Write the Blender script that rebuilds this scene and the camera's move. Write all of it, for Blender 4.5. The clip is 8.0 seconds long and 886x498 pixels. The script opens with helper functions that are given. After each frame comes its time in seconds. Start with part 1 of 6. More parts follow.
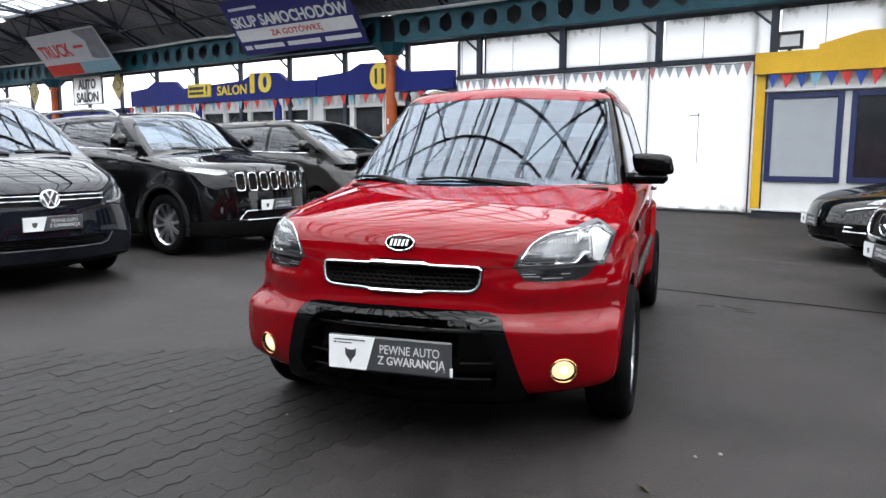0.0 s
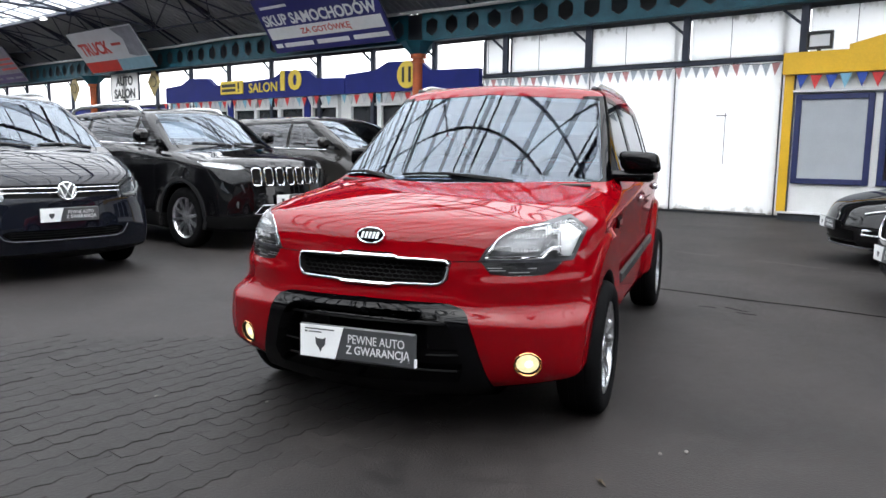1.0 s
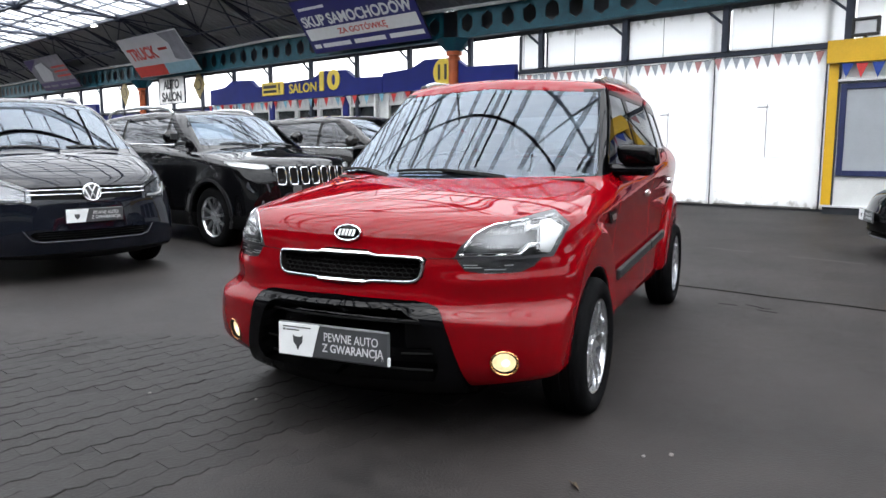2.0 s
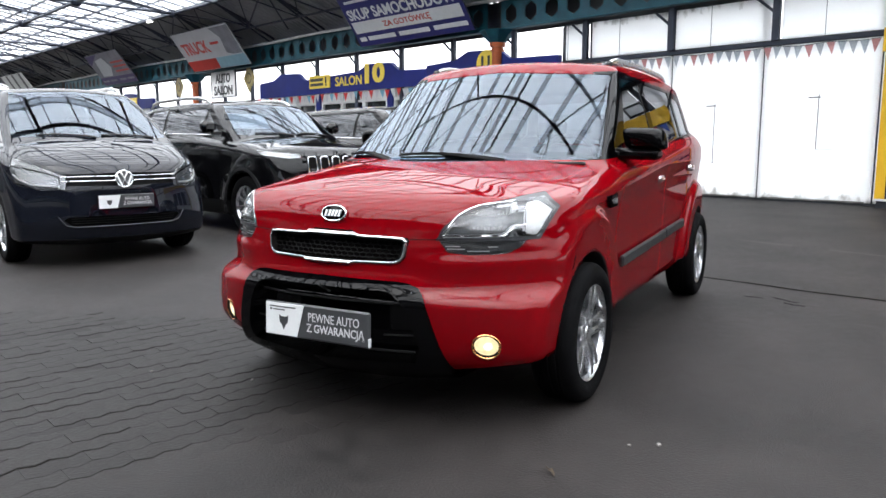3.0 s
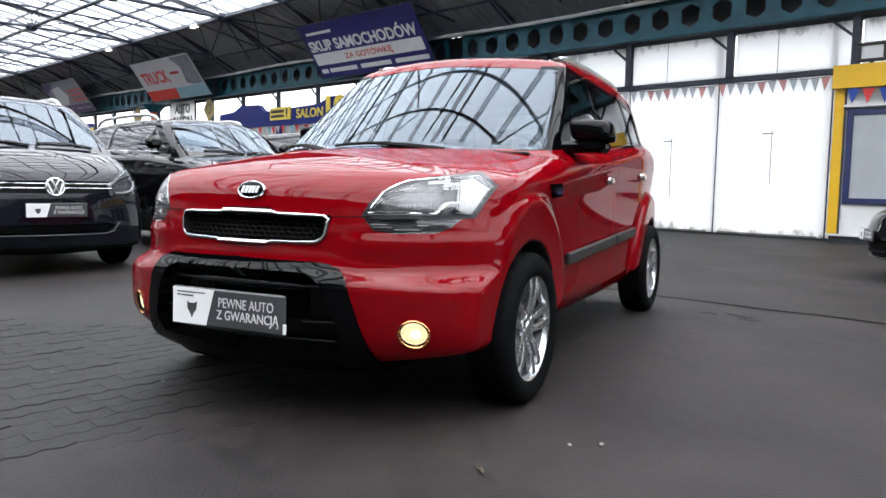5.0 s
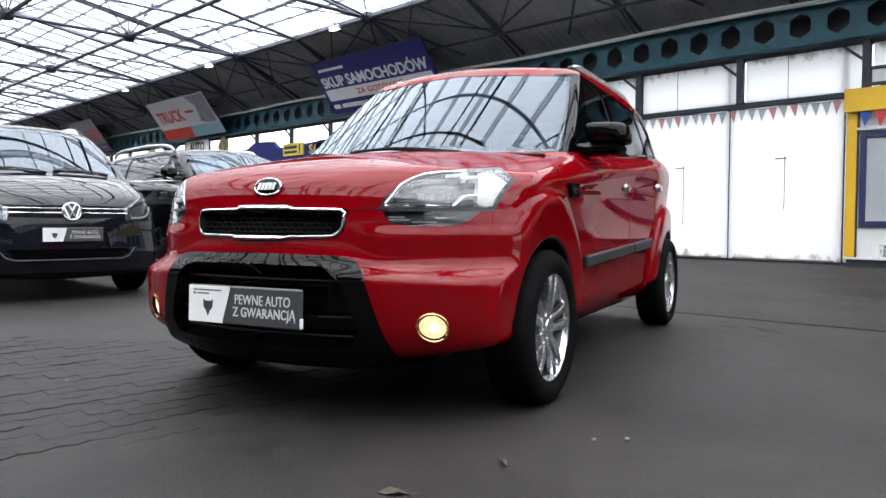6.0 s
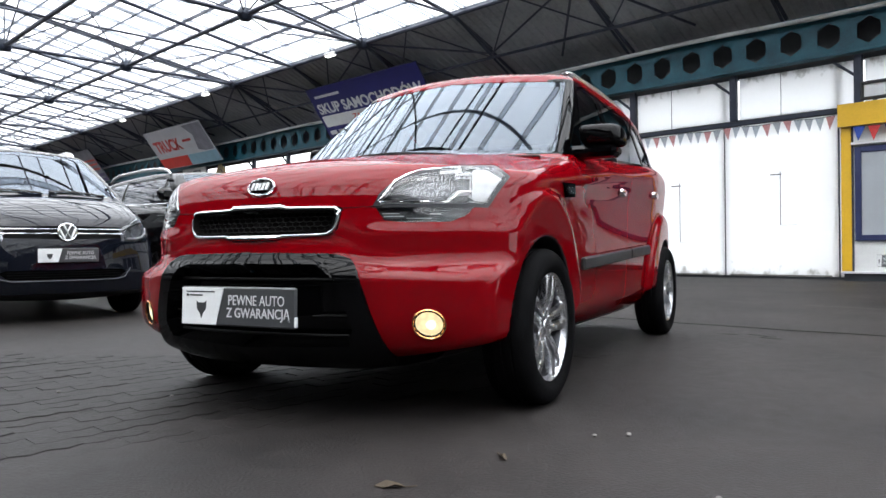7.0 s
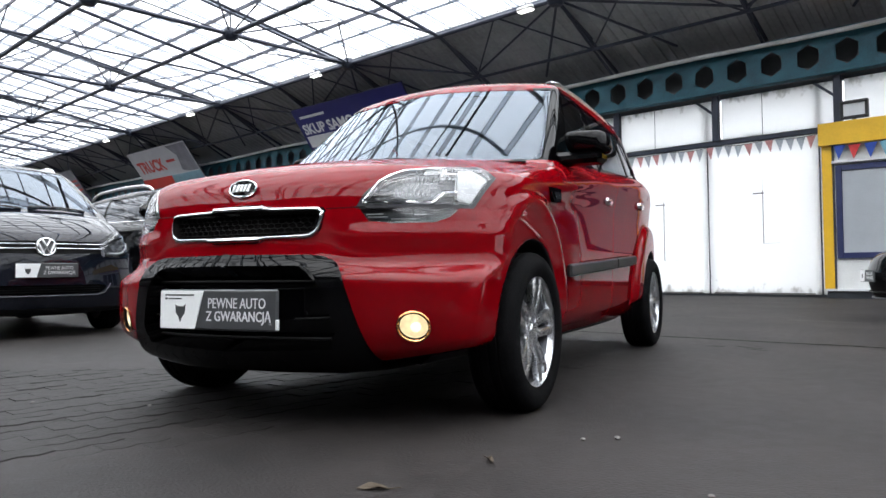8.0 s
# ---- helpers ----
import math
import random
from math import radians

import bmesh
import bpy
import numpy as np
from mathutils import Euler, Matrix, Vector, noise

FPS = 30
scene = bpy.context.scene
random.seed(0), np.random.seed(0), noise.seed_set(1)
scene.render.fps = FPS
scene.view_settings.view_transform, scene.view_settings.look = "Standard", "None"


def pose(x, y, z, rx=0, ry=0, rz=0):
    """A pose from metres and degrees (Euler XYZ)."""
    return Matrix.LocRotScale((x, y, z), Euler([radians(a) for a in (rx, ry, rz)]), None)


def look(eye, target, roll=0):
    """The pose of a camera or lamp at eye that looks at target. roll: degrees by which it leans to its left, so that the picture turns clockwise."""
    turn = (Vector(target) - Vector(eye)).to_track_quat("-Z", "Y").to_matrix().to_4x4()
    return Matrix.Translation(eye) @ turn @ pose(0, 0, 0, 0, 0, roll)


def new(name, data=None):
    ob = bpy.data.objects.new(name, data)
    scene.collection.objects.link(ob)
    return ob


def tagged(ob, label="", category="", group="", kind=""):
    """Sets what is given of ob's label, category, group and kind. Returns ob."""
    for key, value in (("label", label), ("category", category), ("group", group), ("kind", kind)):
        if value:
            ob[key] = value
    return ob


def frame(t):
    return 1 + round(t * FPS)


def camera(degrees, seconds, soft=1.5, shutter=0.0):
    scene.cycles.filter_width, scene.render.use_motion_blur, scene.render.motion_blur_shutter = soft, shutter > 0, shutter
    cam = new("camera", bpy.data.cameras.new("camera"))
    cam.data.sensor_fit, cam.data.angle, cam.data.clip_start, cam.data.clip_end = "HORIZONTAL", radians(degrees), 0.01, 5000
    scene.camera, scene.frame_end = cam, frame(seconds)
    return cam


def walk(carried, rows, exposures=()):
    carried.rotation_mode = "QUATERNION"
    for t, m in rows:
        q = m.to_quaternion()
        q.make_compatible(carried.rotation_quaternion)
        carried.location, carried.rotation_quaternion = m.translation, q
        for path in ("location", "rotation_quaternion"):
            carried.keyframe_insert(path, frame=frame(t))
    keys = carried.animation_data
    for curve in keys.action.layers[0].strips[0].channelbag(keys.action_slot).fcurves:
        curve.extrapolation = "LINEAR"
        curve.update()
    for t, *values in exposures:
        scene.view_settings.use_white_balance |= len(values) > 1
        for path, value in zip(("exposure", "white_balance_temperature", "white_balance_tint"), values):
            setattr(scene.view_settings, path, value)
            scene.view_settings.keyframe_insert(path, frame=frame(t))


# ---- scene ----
cam = camera(62.2, 8.0)
PATH = [
    (0, (0.237, -3.515, 1.26), (-0.397, -1.637, 0.995), 0.1),
    (0.5, (0.369, -3.498, 1.241), (-0.298, -1.632, 0.975), 0.1),
    (1, (0.509, -3.471, 1.244), (-0.212, -1.625, 0.976), 0.7),
    (2.5, (0.886, -3.224, 1.216), (-0.025, -1.466, 0.934), -0.5),
    (3, (0.995, -3.158, 1.176), (0.03, -1.431, 0.887), -0.1),
    (3.5, (1.051, -3.074, 1.137), (0.099, -1.338, 0.855), 0.6),
    (4, (1.058, -2.978, 1.098), (0.156, -1.212, 0.836), 1.0),
    (4.5, (1.037, -2.919, 1.011), (0.153, -1.139, 0.786), 1.0),
    (6, (0.985, -2.889, 0.75), (0.066, -1.113, 0.676), 0.3),
    (6.5, (0.982, -2.88, 0.69), (0.05, -1.111, 0.652), -0.4),
    (7, (0.984, -2.865, 0.64), (0.069, -1.086, 0.639), -0.6),
    (7.5, (0.973, -2.848, 0.599), (0.085, -1.057, 0.632), -0.6),
    (8, (0.965, -2.826, 0.565), (0.087, -1.031, 0.625), -0.7),
]
walk(cam, [(t, look(eye, target, roll)) for t, eye, target, roll in PATH], [(0.0, 1.00), (1.0, 0.96), (2.5, 0.92), (4.5, 0.93), (6.5, 0.84), (8.0, 0.76)])

# ---- light ----
world = bpy.data.worlds.new("overcast_sky")
scene.world = world
world.use_nodes = True
_wn, _wl = world.node_tree.nodes, world.node_tree.links
_sky = _wn.new("ShaderNodeTexSky")
_sky.sky_type, _sky.sun_disc = "NISHITA", False
_sky.sun_elevation, _sky.sun_rotation = radians(52), radians(200)
_sky.air_density, _sky.dust_density, _sky.ozone_density = 1.4, 6.0, 1.0
# an even cloud cover, three times as bright overhead as at the horizon, over the blue of the sky
_co, _sep, _map, _mix = _wn.new("ShaderNodeTexCoord"), _wn.new("ShaderNodeSeparateXYZ"), _wn.new("ShaderNodeMapRange"), _wn.new("ShaderNodeMix")
_map.inputs["To Min"].default_value, _map.inputs["To Max"].default_value = 12.0, 34.0
_mix.data_type = "RGBA"
_mix.inputs["Factor"].default_value = 0.9
_cloud = _wn.new("ShaderNodeVectorMath")
_cloud.operation = "SCALE"
_cloud.inputs[0].default_value = (0.97, 1.0, 1.04)
_wl.new(_co.outputs["Generated"], _sep.inputs[0])
_wl.new(_sep.outputs["Z"], _map.inputs["Value"])
_wl.new(_map.outputs[0], _cloud.inputs["Scale"])
_wl.new(_sky.outputs["Color"], _mix.inputs["A"])
_wl.new(_cloud.outputs[0], _mix.inputs["B"])
_wl.new(_mix.outputs["Result"], _wn["Background"].inputs["Color"])
_wn["Background"].inputs["Strength"].default_value = 0.12
sun = new("sun", bpy.data.lights.new("sun", "SUN"))
sun.data.energy, sun.data.angle, sun.data.color = 0.6, radians(30), (1.0, 0.97, 0.93)
sun.matrix_world = look((0, 0, 40), (-6, 18, 0))

# ---- materials ----
def mat(name, base, rough=0.5, metal=0.0, var=0.12, scale=6.0, bump=0.0, bscale=60.0, coat=0.0, tint=None, island=0.0, stretch=(1, 1, 1), ior=1.5, spec=0.5):
    """A node material: base colour with coarse and fine variation, an optional second tint in stains, roughness wear and bump."""
    m = bpy.data.materials.new(name)
    m.use_nodes = True
    n, l = m.node_tree.nodes, m.node_tree.links
    b = n["Principled BSDF"]
    b.inputs["Metallic"].default_value, b.inputs["Roughness"].default_value = metal, rough
    b.inputs["Coat Weight"].default_value, b.inputs["Coat Roughness"].default_value = coat, 0.012
    b.inputs["IOR"].default_value, b.inputs["Specular IOR Level"].default_value = ior, spec
    co = n.new("ShaderNodeTexCoord")
    mp = n.new("ShaderNodeMapping")
    mp.inputs["Scale"].default_value = stretch
    l.new(co.outputs["Object"], mp.inputs["Vector"])
    big, fine = n.new("ShaderNodeTexNoise"), n.new("ShaderNodeTexNoise")
    for t, s, d in ((big, scale, 5.0), (fine, scale * 14, 3.0)):
        t.inputs["Scale"].default_value, t.inputs["Detail"].default_value = s, d
        l.new(mp.outputs[0], t.inputs["Vector"])
    add = n.new("ShaderNodeMath")
    add.operation = "ADD"
    l.new(big.outputs["Fac"], add.inputs[0])
    half = n.new("ShaderNodeMath")
    half.operation, half.inputs[1].default_value = "MULTIPLY", 0.5
    l.new(fine.outputs["Fac"], half.inputs[0])
    l.new(half.outputs[0], add.inputs[1])
    ramp = n.new("ShaderNodeMapRange")
    ramp.inputs["From Min"].default_value, ramp.inputs["From Max"].default_value = 0.5, 1.0
    l.new(add.outputs[0], ramp.inputs["Value"])
    mix = n.new("ShaderNodeMix")
    mix.data_type = "RGBA"
    dark = tuple(c * (1 - var) for c in base)
    light = tuple(min(1.0, c * (1 + var)) for c in base) if tint is None else tint
    mix.inputs["A"].default_value, mix.inputs["B"].default_value = (*dark, 1), (*light, 1)
    l.new(ramp.outputs[0], mix.inputs["Factor"])
    out = mix.outputs["Result"]
    if island:
        info = n.new("ShaderNodeObjectInfo")
        hs = n.new("ShaderNodeHueSaturation")
        mr = n.new("ShaderNodeMapRange")
        mr.inputs["To Min"].default_value, mr.inputs["To Max"].default_value = 1 - island, 1 + island
        l.new(info.outputs["Random"], mr.inputs["Value"])
        l.new(mr.outputs[0], hs.inputs["Value"])
        l.new(out, hs.inputs["Color"])
        out = hs.outputs["Color"]
    l.new(out, b.inputs["Base Color"])
    rr = n.new("ShaderNodeMapRange")
    rr.inputs["To Min"].default_value, rr.inputs["To Max"].default_value = max(0.0, rough * 0.85), min(1.0, rough * 1.2)
    l.new(fine.outputs["Fac"], rr.inputs["Value"])
    l.new(rr.outputs[0], b.inputs["Roughness"])
    if bump:
        g, bp = n.new("ShaderNodeTexNoise"), n.new("ShaderNodeBump")
        g.inputs["Scale"].default_value, g.inputs["Detail"].default_value = bscale, 4.0
        l.new(mp.outputs[0], g.inputs["Vector"])
        bp.inputs["Strength"].default_value, bp.inputs["Distance"].default_value = bump, 0.01
        l.new(g.outputs["Fac"], bp.inputs["Height"])
        l.new(bp.outputs[0], b.inputs["Normal"])
    return m


def glass(name, tint, ior=1.7, sheen=(1, 1, 1)):
    """Thin automotive glass: a Fresnel mix of mirror gloss and tinted see-through."""
    m = bpy.data.materials.new(name)
    m.use_nodes = True
    n, l = m.node_tree.nodes, m.node_tree.links
    n.remove(n["Principled BSDF"])
    tr, gl, mix, fr = n.new("ShaderNodeBsdfTransparent"), n.new("ShaderNodeBsdfGlossy"), n.new("ShaderNodeMixShader"), n.new("ShaderNodeFresnel")
    tr.inputs["Color"].default_value = (*tint, 1)
    gl.inputs["Roughness"].default_value = 0.0
    gl.inputs["Color"].default_value = (*sheen, 1)
    fr.inputs["IOR"].default_value = ior
    l.new(fr.outputs[0], mix.inputs[0])
    l.new(tr.outputs[0], mix.inputs[1])
    l.new(gl.outputs[0], mix.inputs[2])
    l.new(mix.outputs[0], n["Material Output"].inputs["Surface"])
    return m


def sheet(name, tint, through_part):
    """Milky translucent roof or wall sheet that lets part of the sky straight through."""
    m = bpy.data.materials.new(name)
    m.use_nodes = True
    n, l = m.node_tree.nodes, m.node_tree.links
    n.remove(n["Principled BSDF"])
    tr, tl, mix = n.new("ShaderNodeBsdfTransparent"), n.new("ShaderNodeBsdfTranslucent"), n.new("ShaderNodeMixShader")
    co, no, mr, rgb = n.new("ShaderNodeTexCoord"), n.new("ShaderNodeTexNoise"), n.new("ShaderNodeMapRange"), n.new("ShaderNodeMix")
    mp = n.new("ShaderNodeMapping")
    mp.inputs["Scale"].default_value = (1.0, 0.12, 1.0)
    no.inputs["Scale"].default_value, no.inputs["Detail"].default_value = 1.6, 6.0
    l.new(co.outputs["Object"], mp.inputs["Vector"])
    l.new(mp.outputs[0], no.inputs["Vector"])
    mr.inputs["From Min"].default_value, mr.inputs["From Max"].default_value = 0.31, 0.37
    l.new(no.outputs["Fac"], mr.inputs["Value"])
    rgb.data_type = "RGBA"
    rgb.inputs["A"].default_value, rgb.inputs["B"].default_value = (*[c * 0.3 for c in tint], 1), (*tint, 1)
    l.new(mr.outputs[0], rgb.inputs["Factor"])
    l.new(rgb.outputs["Result"], tr.inputs["Color"])
    l.new(rgb.outputs["Result"], tl.inputs["Color"])
    mix.inputs[0].default_value = through_part
    l.new(tl.outputs[0], mix.inputs[1])
    l.new(tr.outputs[0], mix.inputs[2])
    l.new(mix.outputs[0], n["Material Output"].inputs["Surface"])
    return m


def glow(name, colour, strength, fluted=False):
    """A lit lamp glass, fluted in uneven streaks where wanted."""
    m = bpy.data.materials.new(name)
    m.use_nodes = True
    b = m.node_tree.nodes["Principled BSDF"]
    b.inputs["Base Color"].default_value = (*[c * 0.3 for c in colour], 1)
    b.inputs["Emission Color"].default_value, b.inputs["Emission Strength"].default_value = (*colour, 1), strength
    if fluted:
        n, l = m.node_tree.nodes, m.node_tree.links
        co, no, mr = n.new("ShaderNodeTexCoord"), n.new("ShaderNodeTexVoronoi"), n.new("ShaderNodeMapRange")
        no.inputs["Scale"].default_value = 45.0
        mr.inputs["From Max"].default_value = 0.8
        mr.inputs["To Min"].default_value, mr.inputs["To Max"].default_value = strength * 1.15, strength * 0.7
        l.new(co.outputs["Object"], no.inputs["Vector"])
        l.new(no.outputs["Distance"], mr.inputs["Value"])
        l.new(mr.outputs[0], b.inputs["Emission Strength"])
    return m


RED = mat("red_paint", (0.163, 0.0005, 0.0028), 0.5, 0.0, 0.05, 3.0, coat=0.58, spec=0.0)
BLACK_GLOSS = mat("black_gloss_plastic", (0.0015, 0.0015, 0.0018), 0.4, 0.0, 0.2, 8.0, coat=0.4, spec=0.0)
BLACK_TRIM = mat("black_matt_plastic", (0.013, 0.013, 0.014), 0.5, 0.0, 0.2, 12.0, 0.15, 300)
RUBBER = mat("tyre_rubber", (0.0045, 0.0045, 0.005), 0.8, 0.0, 0.3, 10.0, 0.2, 120, spec=0.05)
GAP = mat("shut_line_shadow_gap", (0.006, 0.005, 0.005), 0.8, spec=0.1)
CHROME = mat("chrome", (0.82, 0.83, 0.85), 0.06, 1.0, 0.03, 8.0)
ALLOY = mat("silver_alloy", (0.74, 0.75, 0.77), 0.27, 1.0, 0.06, 14.0)
STEEL_DARK = mat("brake_steel", (0.10, 0.10, 0.11), 0.45, 0.8, 0.2, 12.0)
LINER = mat("cabin_fabric", (0.035, 0.036, 0.039), 0.85, 0.0, 0.2, 20.0, 0.2, 200)
SEAT = mat("seat_cloth", (0.09, 0.09, 0.10), 0.9, 0.0, 0.2, 30.0, 0.3, 250)
LAMP_INNER = mat("lamp_reflector", (0.75, 0.76, 0.78), 0.16, 0.9, 0.1, 30.0)
LAMP_SILVER = mat("lamp_inner_silver", (0.19, 0.193, 0.20), 0.22, 0.5, 0.35, 22.0, 0.25, 40)
LAMP_PALE = mat("lamp_pale_silver", (0.52, 0.53, 0.55), 0.25, 0.35, 0.3, 40.0, 0.3, 40)
SKIRT = mat("matt_black_skirt", (0.008, 0.008, 0.009), 0.5, 0.0, 0.2, 12.0, 0.1, 200, spec=0.3)
LAMP_DARK = mat("lamp_smoked_housing", (0.03, 0.03, 0.034), 0.3, 0.2, 0.2, 30.0)
WHITE_PLASTIC = mat("white_print", (0.75, 0.76, 0.76), 0.35, 0.0, 0.05, 8.0)
PLATE_DARK = mat("dark_grey_print", (0.045, 0.047, 0.05), 0.35, 0.0, 0.1, 8.0)
PRINT_GREY = mat("light_grey_letters", (0.62, 0.62, 0.63), 0.4, 0.0, 0.05, 8.0)
AMBER = glow("lit_fog_bulb", (1.0, 0.86, 0.55), 0.95)
LAMP_LIT = glow("lit_roof_lamp_glass", (1.0, 0.98, 0.95), 3.0)
FOG_GLOW = glow("fog_reflector_glow", (1.0, 0.78, 0.44), 0.72, True)
FOG_RING = mat("copper_tinted_fog_ring", (0.75, 0.36, 0.15), 0.15, 1.0, 0.05, 30.0)
LAMP_WHITE = mat("lamp_pale_reflector", (0.88, 0.89, 0.90), 0.25, 0.1, 0.08, 40.0)
LAMP_GREY = mat("lamp_grey_reflector", (0.26, 0.27, 0.29), 0.2, 0.7, 0.3, 50.0, 0.4, 50)
GLASS_FRONT = glass("windscreen_glass", (0.46, 0.54, 0.60), 1.72, (0.74, 0.82, 0.92))
GLASS_DARK = glass("tinted_side_glass", (0.12, 0.135, 0.145), 1.70, (0.95, 0.96, 1.0))
GLASS_LAMP = glass("lamp_lens", (0.95, 0.955, 0.96), 1.72)
PAINT_BLACK = mat("black_car_paint", (0.003, 0.003, 0.0035), 0.4, 0.0, 0.1, 3.0, coat=0.85, spec=0.0)
PAINT_NAVY = mat("dark_blue_grey_car_paint", (0.005, 0.006, 0.010), 0.4, 0.0, 0.1, 3.0, coat=0.85, spec=0.0)
PAINT_BRONZE = mat("dark_bronze_grey_car_paint", (0.018, 0.017, 0.016), 0.4, 0.0, 0.1, 3.0, coat=0.85, spec=0.0)
ASPHALT = mat("grey_asphalt", (0.0118, 0.0102, 0.0099), 0.62, 0.0, 0.35, 0.9, 0.35, 90, tint=(0.0310, 0.0267, 0.0255), spec=0.2)
PAVER = mat("grey_concrete_paver", (0.0108, 0.0094, 0.0090), 0.62, 0.0, 0.3, 0.9, 0.3, 90, tint=(0.0205, 0.0178, 0.0170), island=0.10, spec=0.2)
JOINT = mat("dark_sand_joint", (0.0078, 0.007, 0.0067), 0.9, 0.0, 0.3, 20.0, 0.3, 90)
LINE_WHITE = mat("worn_white_road_line", (0.075, 0.066, 0.060), 0.7, 0.0, 0.5, 4.0, 0.2, 60, tint=(0.022, 0.019, 0.018))
DULL_BLACK = mat("dull_black_plastic", (0.003, 0.003, 0.0032), 0.6, 0.0, 0.2, 20.0, spec=0.12)
CRACK = mat("black_open_crack", (0.0012, 0.0011, 0.001), 0.95, 0.0, 0.3, 20.0, spec=0.0)
WALL_GREY = mat("dark_grey_sheet_wall", (0.05, 0.052, 0.056), 0.6, 0.0, 0.25, 1.0, 0.1, 20)


def backlit(name, base):
    """White painted thin sheet, with translucency added so that outside daylight brightens it."""
    m = mat(name, base, 0.5, 0.0, 0.05, 1.2, 0.05, 30, tint=tuple(min(0.88, c * 1.06) for c in base))
    n, l = m.node_tree.nodes, m.node_tree.links
    mix, tl = n.new("ShaderNodeMixShader"), n.new("ShaderNodeBsdfTranslucent")
    tl.inputs["Color"].default_value = (0.93, 0.94, 0.95, 1)
    mix.inputs[0].default_value = 0.66
    # grime that has run down from the top rail and splashed up from the ground, in uneven streaks
    co, sep, mp, no = n.new("ShaderNodeTexCoord"), n.new("ShaderNodeSeparateXYZ"), n.new("ShaderNodeMapping"), n.new("ShaderNodeTexNoise")
    mp.inputs["Scale"].default_value = (2.0, 1.0, 1.5)
    no.inputs["Scale"].default_value, no.inputs["Detail"].default_value = 4.0, 8.0
    l.new(co.outputs["Object"], sep.inputs[0])
    l.new(co.outputs["Object"], mp.inputs["Vector"])
    l.new(mp.outputs[0], no.inputs["Vector"])
    edges = []
    for lo, hi in ((3.62, 4.02), (0.34, 0.0)):
        mr = n.new("ShaderNodeMapRange")
        mr.inputs["From Min"].default_value, mr.inputs["From Max"].default_value = lo, hi
        l.new(sep.outputs["Z"], mr.inputs["Value"])
        edges.append(mr)
    mx, mul, cut, dirt = n.new("ShaderNodeMath"), n.new("ShaderNodeMath"), n.new("ShaderNodeMapRange"), n.new("ShaderNodeMix")
    mx.operation, mul.operation = "MAXIMUM", "MULTIPLY_ADD"
    l.new(edges[0].outputs[0], mx.inputs[0])
    l.new(edges[1].outputs[0], mx.inputs[1])
    mul.inputs[1].default_value = 0.42
    l.new(mx.outputs[0], mul.inputs[0])
    l.new(no.outputs["Fac"], mul.inputs[2])
    cut.inputs["From Min"].default_value, cut.inputs["From Max"].default_value = 0.74, 1.0
    l.new(mul.outputs[0], cut.inputs["Value"])
    dirt.data_type = "RGBA"
    dirt.inputs["A"].default_value, dirt.inputs["B"].default_value = (0.93, 0.94, 0.95, 1), (0.20, 0.185, 0.16, 1)
    l.new(cut.outputs[0], dirt.inputs["Factor"])
    l.new(dirt.outputs["Result"], tl.inputs["Color"])
    l.new(n["Principled BSDF"].outputs[0], mix.inputs[1])
    l.new(tl.outputs[0], mix.inputs[2])
    l.new(mix.outputs[0], n["Material Output"].inputs["Surface"])
    return m


WALL_SHEET = backlit("white_translucent_wall_sheet", (0.82, 0.82, 0.81))
FLAG_PINK = mat("faded_red_pennant_cloth", (0.50, 0.24, 0.24), 0.8, 0.0, 0.2, 20.0)
FLAG_PALE = mat("faded_blue_grey_pennant_cloth", (0.38, 0.42, 0.47), 0.8, 0.0, 0.2, 20.0)
DIRT = mat("dark_grime", (0.10, 0.10, 0.09), 0.9, 0.0, 0.5, 8.0)
STEEL_BLUE = mat("dark_blue_steel", (0.018, 0.024, 0.042), 0.5, 0.2, 0.25, 5.0)
STEEL_GREY = mat("dark_grey_steel", (0.045, 0.050, 0.060), 0.5, 0.3, 0.25, 5.0)
TRUSS = mat("blue_grey_truss_steel", (0.05, 0.057, 0.08), 0.45, 0.3, 0.2, 4.0)
TEAL = mat("teal_painted_beam", (0.005, 0.075, 0.11), 0.5, 0.0, 0.25, 3.0, 0.1, 30, tint=(0.008, 0.105, 0.145))
ORANGE = mat("orange_painted_column", (0.42, 0.085, 0.018), 0.5, 0.0, 0.2, 4.0)
ROOF_DARK = mat("galvanised_roof_sheet", (0.34, 0.35, 0.355), 0.6, 0.0, 0.25, 0.8, 0.1, 20, tint=(0.44, 0.445, 0.445))
PIPE_WHITE = mat("white_insulated_pipe", (0.62, 0.62, 0.61), 0.6, 0.0, 0.15, 3.0)
ROOF_MILKY = sheet("milky_roof_sheet", (0.92, 0.93, 0.94), 0.8)
# tint held low to weaken the side light on the red car's front
SIDE_SHEET = sheet("dim_side_wall_sheet", (0.42, 0.43, 0.43), 0.3)
ROOF_LAP = sheet("grimy_doubled_roof_sheet", (0.74, 0.76, 0.79), 0.6)
ROOF_BAR = sheet("translucent_grimy_glazing_bar", (0.46, 0.48, 0.51), 0.6)
# tinted to show dark in reflections yet bleach out when seen directly
ROOF_MIRROR_TUBE = sheet("translucent_mirror_line_tube", (0.33, 0.35, 0.38), 0.6)
SALON_BLUE = mat("royal_blue_facade", (0.009, 0.017, 0.15), 0.5, 0.0, 0.15, 2.0, 0.05, 30, spec=0.2)
YELLOW = mat("yellow_painted_panel", (0.68, 0.40, 0.012), 0.45, 0.0, 0.10, 2.0)
SIGN_YELLOW = mat("yellow_sign_print", (0.75, 0.56, 0.06), 0.4, 0.0, 0.06, 5.0)
FRAME_NAVY = mat("navy_window_frame", (0.014, 0.022, 0.085), 0.4, 0.0, 0.15, 6.0)
